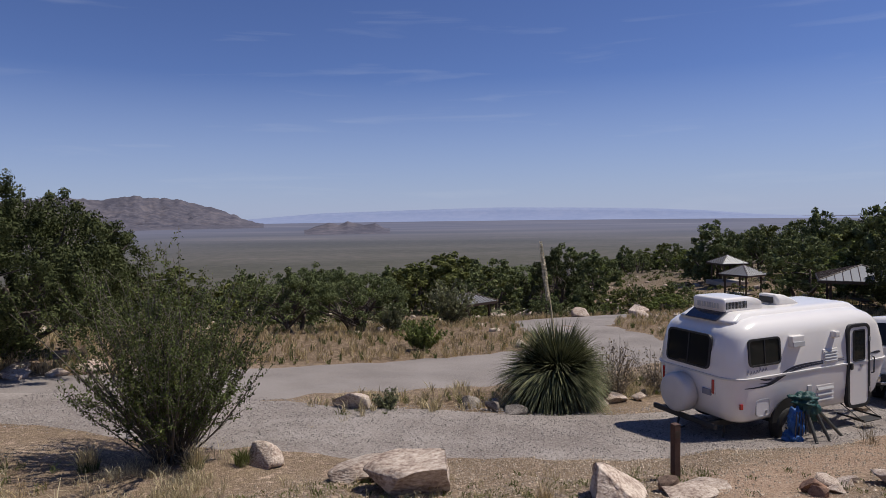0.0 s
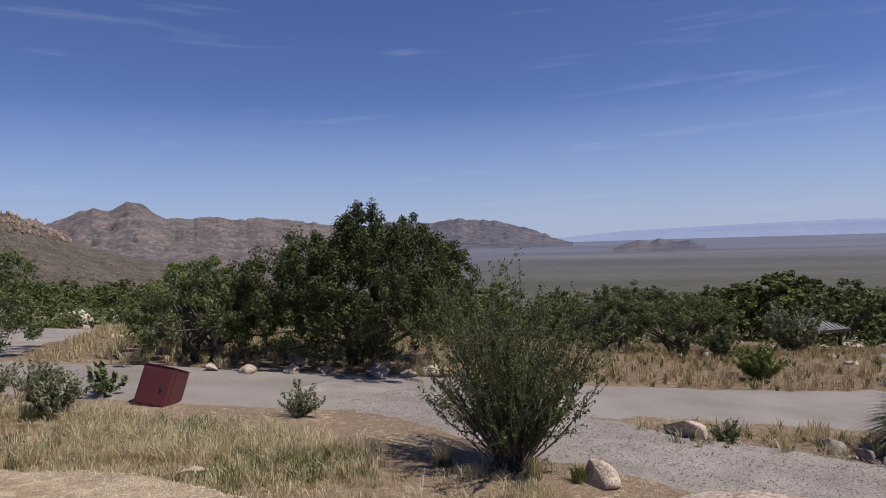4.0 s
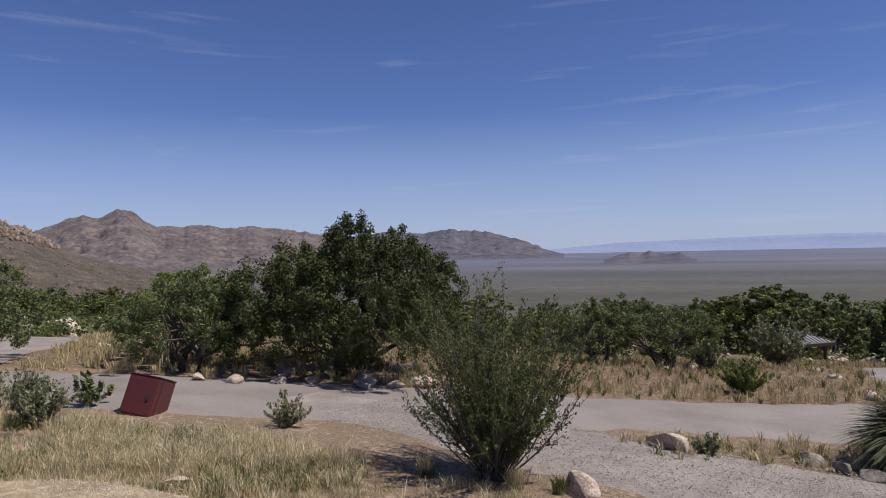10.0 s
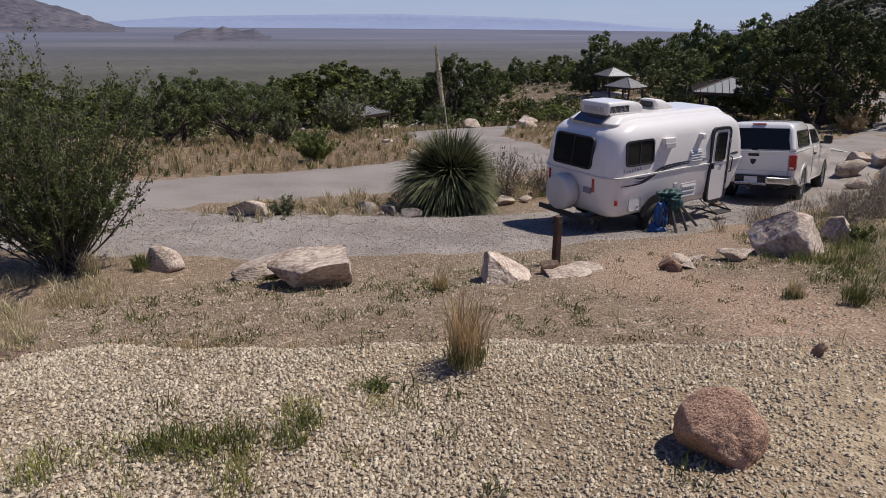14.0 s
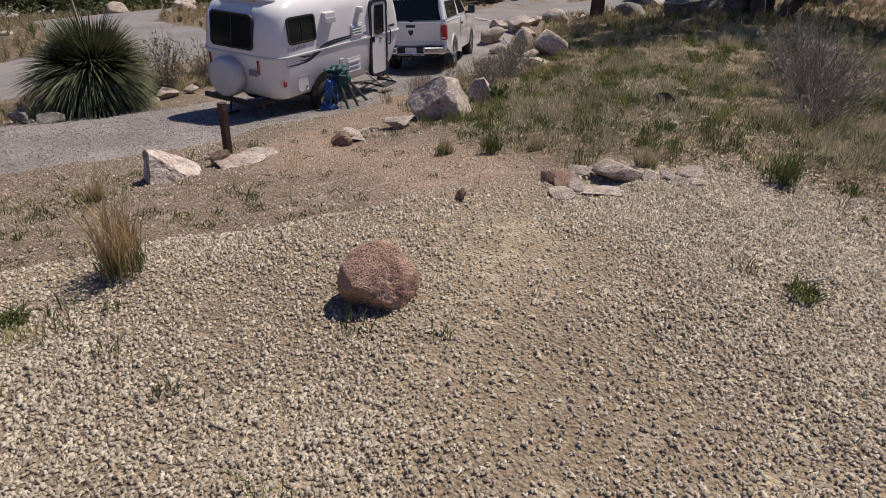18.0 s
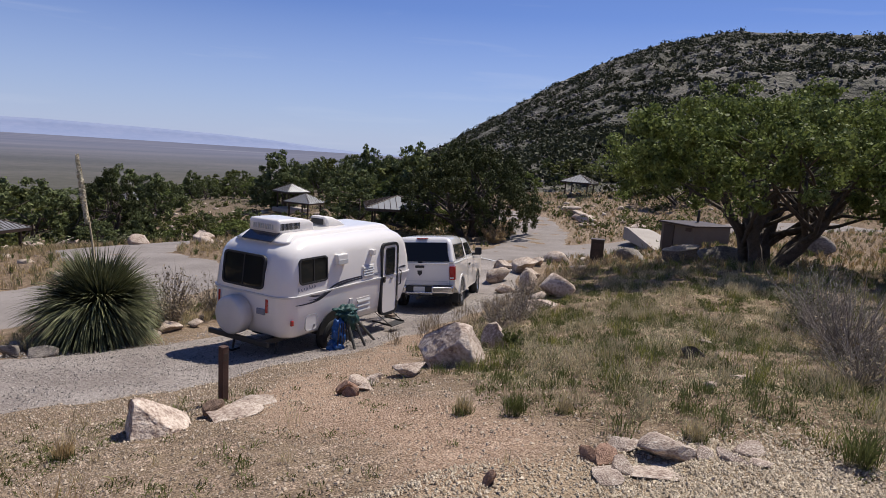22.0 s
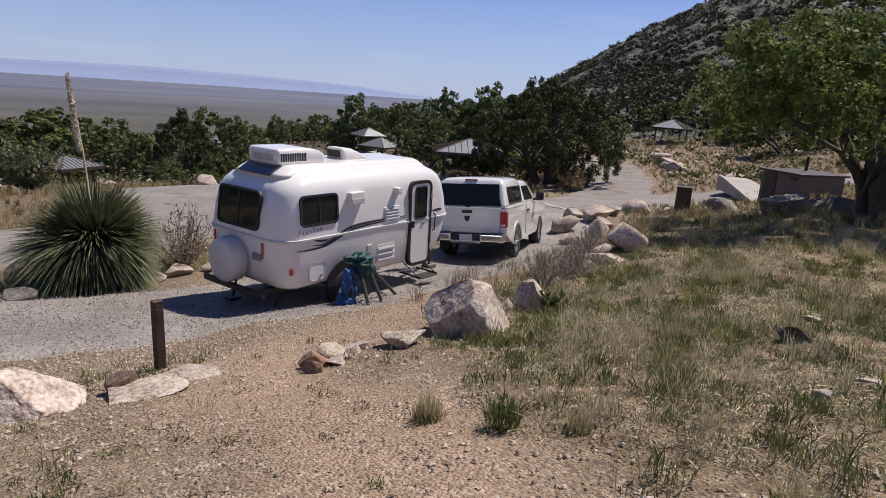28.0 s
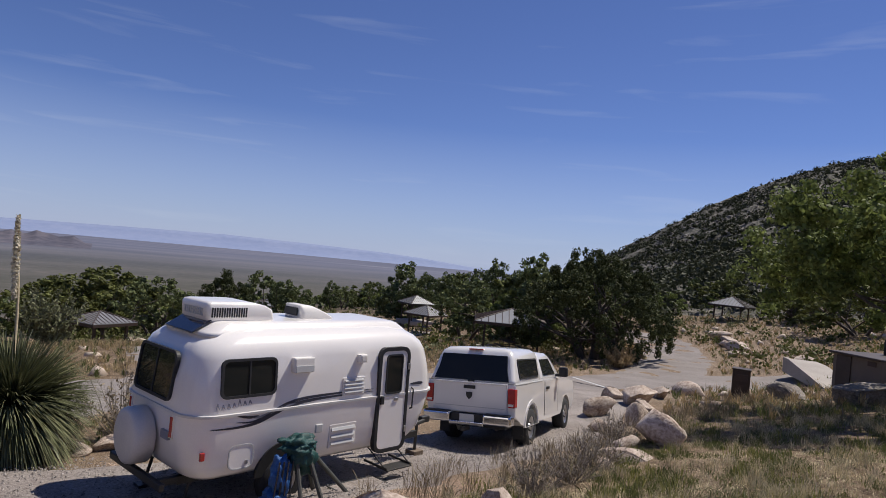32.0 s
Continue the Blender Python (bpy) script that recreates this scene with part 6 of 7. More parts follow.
def sotol(x, y):
    rng = np.random.default_rng(77)
    ob = thing("sotol_plant", "spiky green sotol rosette with a tall straw-coloured flower stalk", "plant", Matrix.Translation((x, y, gz(x, y))))
    core = bmesh.new()
    bmesh.ops.create_icosphere(core, subdivisions=3, radius=1)
    for v in core.verts:
        v.co = Vector((v.co.x * 0.45, v.co.y * 0.45, 0.5 + v.co.z * 0.55)) * (1 + 0.1 * noise.noise(v.co * 4))
    part("trunk", core, BARK, ob)
    kinds = [blade_mesh(le, 0.038, dr, i) for i, (le, dr) in enumerate(((1.14, 0.1), (1.2, 0.2), (1.26, 0.36), (1.3, 0.52), (1.3, 0.7), (1.26, 0.88)))]

    def placed(i, el):
        a = 360 * ((i * 0.61803) % 1) + rng.uniform(-9, 9)
        reach = 0.96 + 0.28 * noise.noise(Vector((1.6 * math.cos(radians(a)), 1.6 * math.sin(radians(a)), 0.03 * el)))
        return pose(0, 0, 0.66 + 0.1 * math.sin(radians(el)), 0, 0, a) @ pose(0.1, 0, 0, 0, -el, 0) @ Matrix.Diagonal((reach * rng.uniform(0.8, 1.14), rng.uniform(0.8, 1.15), reach, 1))

    def pick(el):
        return kinds[int(np.clip((78 - el) / 19 + rng.uniform(-0.9, 0.9), 0, 5))]
    for i in range(290):
        el = 84 - 84 * (i / 290) ** 0.9 + rng.uniform(-9, 9)
        lf = new("leaf", pick(el))
        lf.parent = ob
        lf.matrix_local = placed(i, el)
    co, fa, base = [], [], 0
    for i in range(3400):
        el = math.degrees(math.asin(rng.uniform(-0.05, 0.99)))
        me, m = pick(el), placed(i + 400, el)
        for v in me.vertices:
            p = m @ v.co
            co.append((p.x, p.y, max(0.02, p.z)))
        fa += [tuple(base + q for q in p.vertices) for p in me.polygons]
        base += len(me.vertices)
    rest = mesh_object("leaf_mass", co, fa, SOTOL, ob)
    rest["kind"] = "stuff"
    co, fa, base = [], [], 0
    for i in range(900):
        me = kinds[3 + rng.integers(0, 3)]
        m = pose(0, 0, rng.uniform(0.2, 0.6), 0, 0, rng.uniform(0, 360)) @ pose(0.2, 0, 0, 0, rng.uniform(5, 50), 0) @ Matrix.Diagonal((rng.uniform(0.6, 0.86), 0.9, 0.5, 1))
        for v in me.vertices:
            p = m @ v.co
            co.append((p.x, p.y, max(0.02, p.z)))
        fa += [tuple(base + q for q in p.vertices) for p in me.polygons]
        base += len(me.vertices)
    mesh_object("dry_skirt", co, fa, SKIRT, ob, label="dark brown skirt of dead leaves")
    top = Vector((2.36 - x, 15.5 - y, -0.8 - gz(x, y)))
    foot = Vector((0, 0, 0.8))
    limbs([[(foot.lerp(top, k) + Vector((0.05 * math.sin(3 * k), 0.04 * math.sin(2 * k), 0.0)) * (k * (1 - k) * 4), 0.03 - 0.02 * k) for k in np.linspace(0, 1, 12)]], STALK, "stalk", ob, "straw-coloured dry flower stalk")
    cen = np.array([tuple(foot.lerp(top, k)) for k in np.linspace(0.56, 1.0, 34)])
    rad = np.array([0.062 * (1.12 - abs(k - 0.45)) for k in np.linspace(0, 1, 34)])
    co, fa2 = leaves(cen, rad, 1700, 0.03, np.random.default_rng(3), 1.5, 1.6, 1.2)
    fast_mesh("flower_head", co, fa2, STALK_HEAD, ob)["label"] = "dry straw-coloured flower plume"
    return ob


STALK_HEAD = leafy("dry_plume", [(0.5, 0.44, 0.32), (0.68, 0.62, 0.48)], 0.25, trans=0.2)
STALK = material("stalk", [(0.36, 0.29, 0.18), (0.5, 0.42, 0.28)], 4.0, 0.9, 0.2, 30.0)
sotol(2.62, 14.75)


# ---- shrubs ----
stem_bush("shrub", 4.3, 16.0, 1.5, 2.0, DEADLEAF, GREY_TWIG, "grey leafless brush beside the sotol", 31, 70, 1200, 0.03, 0.3)
stem_bush("shrub", 5.6, 16.7, 1.2, 1.8, DEADLEAF, GREY_TWIG, "grey leafless brush behind the trailer", 32, 60, 800, 0.03, 0.3)
stem_bush("shrub", 10.8, 2.7, 1.1, 2.6, DEADLEAF, GREY_TWIG, "spreading tangle of bare grey twigs on the grassy slope", 54, 110, 300, 0.025, 0.4, spread=1.2)
stem_bush("shrub", 10.6, 4.0, 1.25, 3.4, DEADLEAF, GREY_TWIG, "large tangle of bare grey twigs on the grassy slope", 33, 150, 300, 0.025, 0.4)
stem_bush("shrub", 9.0, 3.2, 1.0, 2.2, DEADLEAF, GREY_TWIG, "tangle of bare grey twigs on the grassy slope", 34, 60, 300, 0.025, 0.4)
stem_bush("shrub", 12.2, 5.2, 1.2, 1.8, SAGE, GREY_TWIG, "grey-green twiggy shrub on the grassy slope", 35, 60, 1200, 0.025, 0.4)
stem_bush("shrub", 13.0, 13.0, 0.7, 1.6, DEADLEAF, GREY_TWIG, "brown twiggy brush between the boulders", 36, 70, 250, 0.025, 0.3)
stem_bush("shrub", 11.0, 11.0, 0.7, 1.7, DEADLEAF, GREY_TWIG, "brown twiggy brush beside the boulders", 52, 80, 350, 0.025, 0.2)
stem_bush("shrub", 9.2, 9.9, 0.7, 1.4, DEADLEAF, GREY_TWIG, "brown twiggy brush at the lane's edge", 53, 60, 250, 0.025, 0.2)
stem_bush("shrub", 10.1, 10.3, 0.65, 1.4, DEADLEAF, GREY_TWIG, "brown twiggy brush at the lane's edge", 37, 60, 250, 0.025, 0.3)
stem_bush("shrub", 8.1, 8.3, 0.35, 0.6, GREENGRASS, TWIG, "small bright green shrub beside a boulder", 38, 25, 900, 0.03, 0.15)
stem_bush("shrub", -18.1, 5.9, 1.35, 1.7, SAGE, TWIG, "rounded grey-green shrub at the roadside", 39, 110, 9000, 0.03, 0.1)
stem_bush("shrub", -13.4, 6.3, 1.3, 2.7, SAGE, TWIG, "olive green shrub in the grass", 40, 70, 9000, 0.03, 0.1)
stem_bush("shrub", -14.1, 8.1, 0.85, 1.6, SAGE, TWIG, "olive green shrub by the road", 41, 50, 3200, 0.032, 0.15)
stem_bush("shrub", -13.2, 9.0, 0.8, 1.1, OAK_DULL, TWIG, "dark leafy shrub near the steel box", 42, 9, 260, 0.075, 0.3, fuzz=0.03)
stem_bush("shrub", -12.2, 7.2, 0.95, 1.7, SAGE, TWIG, "dark leafy shrub in the grass", 43, 45, 4500, 0.03, 0.15)
stem_bush("shrub", -8.9, 10.2, 0.75, 1.4, SAGE, TWIG, "grey-green shrub at the lane's edge", 44, 26, 1700, 0.03, 0.2)
stem_bush("shrub", -0.85, 25.0, 1.4, 2.1, OAK, TWIG, "bright green shrub on the grass island", 45, 70, 6000, 0.045, 0.1)
stem_bush("shrub", -2.4, 31.0, 1.6, 2.2, SAGE, TWIG, "grey-green shrub on the grass island", 46, 50, 2500, 0.07, 0.1)
stem_bush("shrub", 0.4, 36.0, 2.6, 3.0, SAGE, TWIG, "tall grey-green shrub near a shelter", 47, 60, 4200, 0.08, 0.1)
stem_bush("shrub", -1.25, 13.3, 0.5, 0.8, SAGE, TWIG, "small grey sage plant in the strip", 48, 40, 1400, 0.03, 0.1)
stem_bush("shrub", 30.4, 34.0, 1.5, 3.2, GOLD, TWIG, "golden dry brush on the road island", 49, 60, 4000, 0.09, 0.05)
stem_bush("shrub", 32.6, 35.6, 1.3, 2.6, GOLD, TWIG, "golden dry brush on the road island", 50, 50, 2500, 0.09, 0.05)
tree("oak_tree", 24.5, 6.3, 3.2, 4.6, OAK, "leafy oak shrub at the road's far end", 51, 4, 60, 5000, 0.09, 0.05, 0.1)


# ---- tree belts ----
def prototypes():
    out = []
    for i, (leaf, w, sh, cl, pl, lab) in enumerate(((OAK_DULL, 6.0, 0.35, 0.085, 0.0, "dull green desert oak in the tree belt"), (JUNIPER, 5.0, 0.6, 0.085, 0.5, "dark green juniper in the tree belt"), (OAK, 6.5, 0.3, 0.085, 0.0, "leafy green desert oak in the tree belt"), (OAK_DULL, 5.4, 0.6, 0.09, 0.2, "rounded dull green tree in the tree belt"), (SHRUB, 6.0, 0.5, 0.085, 0.1, "olive green desert tree in the tree belt"))):
        out.append(tree("belt_tree", 0, 0, 5.0, w, leaf, lab, 100 + i, 3, 110, 4600, 0.15, 0.02, 0.14, shape=sh, clump=cl * 0.75, group="trees of the belt", plume=pl, boughs=12, seg=4, lobes=20, lobe=0.13))
    return out


PROTO = prototypes()
PROTO_USED = set()


def belt_tree(x, y, h, w, rng):
    k = int(rng.integers(0, len(PROTO)))
    m = Matrix.Translation((x, y, gz(x, y) - 0.1)) @ pose(0, 0, 0, 0, 0, rng.uniform(0, 360)) @ Matrix.Diagonal((w / 5.6, w / 5.6, h / 5.0, 1))
    if k in PROTO_USED:
        copy_thing(PROTO[k], m)
    else:
        PROTO_USED.add(k)
        PROTO[k].matrix_world = m


def belt(az0, az1, r0, r1, tops, count, seed, most=8.5):
    """Trees between two compass angles whose tops reach the skyline given as (angle, elevation)."""
    rng = np.random.default_rng(seed)
    for i in range(count):
        a = az0 + (az1 - az0) * (i + rng.random()) / count
        r = rng.uniform(r0, r1)
        x, y = r * math.sin(radians(a)), r * math.cos(radians(a))
        if near_road(x, y, 3.5) or any(abs(a - ca) < 3.6 and cr - 26 < r < cr + 4 for ca, cr in SHELTERS):
            continue
        el = np.interp(a, [t[0] for t in tops], [t[1] for t in tops]) + rng.uniform(-1.7, 0.15)
        h = float(np.clip(r * math.tan(radians(el)) - gz(x, y), 1.2, most))
        belt_tree(x, y, h, h * rng.uniform(0.95, 1.5), rng)


SHELTERS = ((33.1, 51), (25.1, 76), (23.9, 87), (48.8, 84), (30.5, 51), (47, 84), (45, 84))


def near_road(x, y, d):
    p = np.array([x, y])
    for ln in (LANE, ROAD, BRANCH, UPHILL, TURNOUT):
        q = np.array(ln, float)
        a, b = q[:-1], q[1:]
        t = np.clip(((p - a) * (b - a)).sum(1) / ((b - a) ** 2).sum(1), 0, 1)
        if np.min(np.hypot(*(a + (b - a) * t[:, None] - p).T)) < d:
            return True
    return False


BRANCH = [(6, 23), (7, 29), (6.5, 35), (9, 41), (16, 47)]
TURNOUT = [(-20, 8), (-25.5, 13), (-31, 19), (-40, 24)]
belt(12, 46, 85, 175, ((14, -3.3), (20, -2.3), (24, -1.6), (28, -1.3), (31, -0.7), (35, -0.5), (40, -0.1), (46, 0.4)), 60, 1)
belt(10, 40, 52, 75, ((10, -6.0), (20, -5.0), (30, -4.2), (40, -3.2)), 16, 2)
belt(35, 46, 62, 86, ((35, -1.2), (37, -0.2), (42, 0.2), (46, 0.4)), 8, 8)
belt(-12, 14, 58, 110, ((-12, -4.6), (-5, -4.7), (3, -4.0), (8, -3.6), (14, -3.0)), 26, 3)
belt(-34, -12, 38, 95, ((-34, -4.2), (-20, -4.8), (-12, -4.8)), 20, 4)
belt(-82, -34, 34, 60, ((-82, -3.2), (-60, -4.6), (-45, -5.0), (-34, -5.0)), 28, 5)
belt(-86, -50, 34, 50, ((-86, -4.6), (-60, -6.0), (-50, -6.4)), 10, 12)
belt(8, 39, 46, 84, ((8, -7.4), (20, -6.2), (30, -5.0), (40, -4.2)), 50, 13)
belt(-84, -40, 60, 118, ((-84, -1.0), (-60, -2.2), (-45, -3.6), (-40, -4.2)), 96, 10)
belt(42, 70, 66, 100, ((42, 0.6), (50, 1.0), (60, 1.0), (70, 1.0)), 26, 6)
belt(37, 62, 96, 135, ((37, 0.3), (48, 1.0), (62, 1.5)), 30, 11)
belt(20, 37, 92, 108, ((20, -2.6), (22, -1.9), (24, -1.4), (26, -0.9), (29, -0.7), (31, -0.3), (37, -0.2)), 9, 21, 10.5)
belt(28.6, 38, 56, 66, ((28.6, -0.9), (31, -0.6), (38, -0.4)), 5, 22, 8.0)
belt(-104, -80, 22, 50, ((-104, 3.0), (-80, 1.0)), 12, 7)


# ---- scrub and stones of the hills ----
def scrub(name, spots, mat, label, per=26, leaf=0.3, seed=1, squash=0.75):
    """Many low bushes as one object: spots of (x, y, z, radius)."""
    rng = np.random.default_rng(seed)
    s = np.array(spots)
    count = len(s) * per
    co, fa = leaves(s[:, :3] + np.array([0, 0, 1]) * s[:, 3:4] * 0.45, s[:, 3], count, 1.0, rng, squash)
    big = np.repeat(co.reshape(-1, 4, 3).mean(1)[:, None], 4, 1)
    co = (big + (co.reshape(-1, 4, 3) - big) * leaf).reshape(-1, 3)
    ob = fast_mesh(name, co, fa, mat)
    return tagged(ob, label, "scrub", kind="stuff")


OCTA = np.array([(1, 0.2, 0), (-0.9, -0.3, 0), (0.1, 1, 0.2), (-0.1, -1, 0.1), (0.45, 0.2, 0.8), (0, 0, -1), (-0.5, 0.3, 0.75), (0.1, -0.5, 0.8)])
CHIP = np.array([(1, 0.1, 0), (-0.55, 0.85, 0), (-0.5, -0.9, 0), (0.55, 0.25, 1), (-0.45, 0.4, 0.9), (-0.1, -0.55, 0.8)])
CHIP_F = np.array([(3, 4, 5), (0, 1, 4), (0, 4, 3), (1, 2, 5), (1, 5, 4), (2, 0, 3), (2, 3, 5)])
OCTA_F = np.array([(4, 6, 7), (0, 2, 4), (2, 6, 4), (2, 1, 6), (1, 7, 6), (1, 3, 7), (3, 0, 7), (0, 4, 7), (2, 0, 5), (1, 2, 5), (3, 1, 5), (0, 3, 5)])


def stones(name, spots, mat, label, seed=1, category="stones", flat=0.7):
    """Many small stones as one object: spots of (x, y, z, size)."""
    rng = np.random.default_rng(seed)
    s = np.array(spots)
    n_ = len(s)
    shape, faces = (CHIP, CHIP_F) if category == "gravel" else (OCTA, OCTA_F)
    jit = shape[None] * rng.uniform(0.55, 1.3, (n_, len(shape), 1)) * np.stack([rng.uniform(0.6, 1.2, n_), rng.uniform(0.5, 1.0, n_), rng.uniform(0.35, 0.8, n_) * flat / 0.7], -1)[:, None]
    a = rng.uniform(0, 2 * math.pi, n_)
    c, sn = np.cos(a)[:, None], np.sin(a)[:, None]
    x, y = jit[..., 0] * c - jit[..., 1] * sn, jit[..., 0] * sn + jit[..., 1] * c
    co = np.stack([x, y, jit[..., 2]], -1) * s[:, None, 3:4] * 0.5 + s[:, None, :3]
    fa = (faces[None] + len(shape) * np.arange(n_)[:, None, None]).reshape(-1, 3)
    return tagged(fast_mesh(name, co.reshape(-1, 3), fa, mat), label, category, kind="stuff")


def crest_slope(key, x, y):
    """Tangent of the crest's elevation over the camp in the direction of a place."""
    pr = HILLS[key][0]
    return math.tan(radians(np.interp(math.degrees(math.atan2(x, y)), [p[0] for p in pr], [p[1] for p in pr])))


def on_hill(key, az0, az1, r0, r1, count, lo, hi, seed, clump=0.0):
    rng = np.random.default_rng(seed)
    out = []
    while len(out) < count:
        a, r = rng.uniform(az0, az1), r0 + (r1 - r0) * rng.random() ** 0.8
        x, y = r * math.sin(radians(a)), r * math.cos(radians(a))
        if clump and noise.noise(Vector((x / clump, y / clump, seed))) < rng.uniform(-0.3, 0.3):
            continue
        out.append((x, y, max(ridge_z(key, a, r), gz(x, y)), rng.uniform(lo, hi) * (0.6 + 0.6 * r / r1)))
    return out


PALE_STONE = material("pale_granite", [(0.3, 0.235, 0.18), (0.44, 0.36, 0.285), (0.54, 0.47, 0.39)], 0.6, 0.95, 0.6, 6.0, spread=0.25, island=True)
scrub("hill_scrub", on_hill("hill_right", 30, 84, 86, 415, 9500, 0.8, 2.0, 1, 12), HILL_LEAF, "dark scrub oak dotted over the steep hill", 20, 0.6, 1)
stones("hill_stones", on_hill("hill_right", 30, 84, 95, 418, 7000, 0.8, 2.9, 2, 14), ROCK_HILL, "grey granite boulders strewn over the steep hill", 2)
scrub("slope_scrub", on_hill("hill_left", -90, -38, 118, 560, 5200, 0.7, 1.7, 3, 40), HILL_LEAF, "dark scrub dotted over the brown hillside", 26, 0.36, 3)
stones("slope_stones", [q for q in on_hill("hill_left", -96, -57, 330, 895, 15000, 1.3, 5.4, 4, 48) if q[2] > 0.55 * math.hypot(q[0], q[1]) * crest_slope("hill_left", q[0], q[1])], ROCK_TAN, "brown rock outcrops on the hillside", 4, flat=1.7)
stones("scree_stones", on_hill("hill_left", -80, -50, 240, 860, 2600, 0.8, 2.6, 24, 30), ROCK_TAN, "loose brown rocks on the lower hillside", 24, flat=1.0)


def on_flat(az0, az1, r0, r1, count, lo, hi, seed, gap=3.2):
    rng = np.random.default_rng(seed)
    out = []
    while len(out) < count:
        a, r = rng.uniform(az0, az1), math.sqrt(rng.uniform(r0 * r0, r1 * r1))
        x, y = r * math.sin(radians(a)), r * math.cos(radians(a))
        if r < 75 and near_road(x, y, gap):
            continue
        out.append((x, y, gz(x, y), rng.uniform(lo, hi)))
    return out


scrub("flat_scrub", on_flat(-95, 64, 46, 130, 1500, 0.35, 1.15, 5), SHRUB, "low olive desert scrub beyond the road", 50, 0.16, 5)
scrub("left_scrub", on_flat(-92, -38, 40, 125, 2400, 0.6, 1.7, 16), OAK_DULL, "dense green scrub below the rocky hillside", 46, 0.17, 16)
def outcrop(places, seed):
    """Heaps of boulders: places of (compass angle, distance, reach, count)."""
    rng = np.random.default_rng(seed)
    out = []
    for a, r, reach, count in places:
        cx, cy = r * math.sin(radians(a)), r * math.cos(radians(a))
        for _ in range(count):
            x, y = cx + rng.normal() * reach, cy + rng.normal() * reach * 0.6
            if not near_road(x, y, 3.5):
                out.append((x, y, gz(x, y) + rng.uniform(0, 0.5), rng.uniform(0.5, 2.3)))
    return out


stones("outcrop_stones", outcrop(((-75, 58, 4.5, 70), (-71, 72, 5, 60), (-60, 66, 5, 80), (-57, 80, 5, 60), (-80, 90, 7, 60), (-66, 100, 8, 70), (-52, 74, 4, 40)), 27), PALE_STONE, "heaps of pale boulders between the bushes", 27, flat=1.1)
stones("left_stones", on_flat(-92, -38, 45, 122, 420, 0.5, 2.0, 17), PALE_STONE, "pale boulders among the scrub below the hillside", 17)
scrub("slope_bushes", on_hill("hill_left", -92, -46, 118, 230, 1900, 1.0, 2.3, 19), OAK_DULL, "green bushes on the lower hillside", 36, 0.32, 19)
scrub("foot_scrub", on_hill("hill_right", 34, 72, 86, 170, 900, 0.8, 2.2, 18), HILL_LEAF, "dark scrub at the foot of the steep hill", 30, 0.4, 18)
scrub("grey_scrub", on_flat(-95, 64, 40, 110, 600, 0.3, 0.9, 15), SAGE, "low grey-green desert scrub beyond the road", 60, 0.13, 15)
scrub("valley_scrub", on_flat(-60, 40, 140, 480, 1500, 1.0, 2.6, 6), OAK_DULL, "dark scrub on the falling ground above the valley", 16, 0.8, 6)
stones("flat_stones", on_flat(-95, 60, 26, 115, 1300, 0.2, 1.3, 7), PALE_STONE, "pale stones scattered beyond the road", 7)


# ---- pebbles ----
def spread(x0, x1, y0, y1, count, keep, lo, hi, seed, lift=0.2, power=2.2):
    rng = np.random.default_rng(seed)
    x, y = rng.uniform(x0, x1, count * 3), rng.uniform(y0, y1, count * 3)
    ok = rng.random(count * 3) < keep(x, y)
    x, y = x[ok][:count], y[ok][:count]
    s = lo + (hi - lo) * rng.random(len(x)) ** power
    return np.stack([x, y, ground_z(x, y) + s * lift, s], -1)


PAD_KEEP = lambda x, y: (1 - 0.62 * on_trail(x, y)) * (0.3 + 0.7 * patchy(x, y, 1.7, 3.0)) * smooth((lip(x) + 0.15 - y) / 0.3) * (1 - 0.85 * in_grass(x, y)) * (0.15 + 0.85 * smooth((x + 11.5) / 6)) * smooth((7.4 - x) / 1.2)
BANK_KEEP = lambda x, y: (1 - 0.6 * on_trail(x, y)) * smooth((y - lip(x)) / 0.3) * (1 - 0.8 * in_grass(x, y)) * (0.45 + 0.55 * smooth(((-UY * x + UX * y) - 4.6) / 1.2)) * smooth((9.0 - (-UY * x + UX * y)) / 1.0)
LANE_KEEP = lambda x, y: smooth((2.25 - from_line(x, y, LANE)) / 0.7)
stones("pad_pebbles", np.concatenate([spread(-12, -3, 0.3, 5.4, 42000, PAD_KEEP, 0.01, 0.036, 11, power=1.6), spread(-3, 7.4, -0.4, 5.0, 140000, PAD_KEEP, 0.012, 0.044, 12, power=1.4)]), PEBBLE, "loose pale pebbles of the gravel pad", 11, "gravel", 0.8)
stones("bank_pebbles", spread(-3.5, 9, 3.2, 11.5, 42000, BANK_KEEP, 0.011, 0.055, 12, power=3.0), PEBBLE_TAN, "loose stones on the dirt bank", 12, "gravel")
lane = spread(-9, 15, 8, 19, 42000, LANE_KEEP, 0.014, 0.055, 13)
lane[:, 2] += 0.05
stones("lane_pebbles", lane, PEBBLE_GREY, "loose grey gravel of the parking lane", 13, "gravel")


# ---- grass ----
PALE_STRAW = leafy("pale_straw", [(0.42, 0.345, 0.2), (0.66, 0.58, 0.39)], 0.4, trans=0.25)
YELLOW_WEED = leafy("yellow_weed", [(0.19, 0.2, 0.05), (0.34, 0.33, 0.1)], 0.35, trans=0.3)

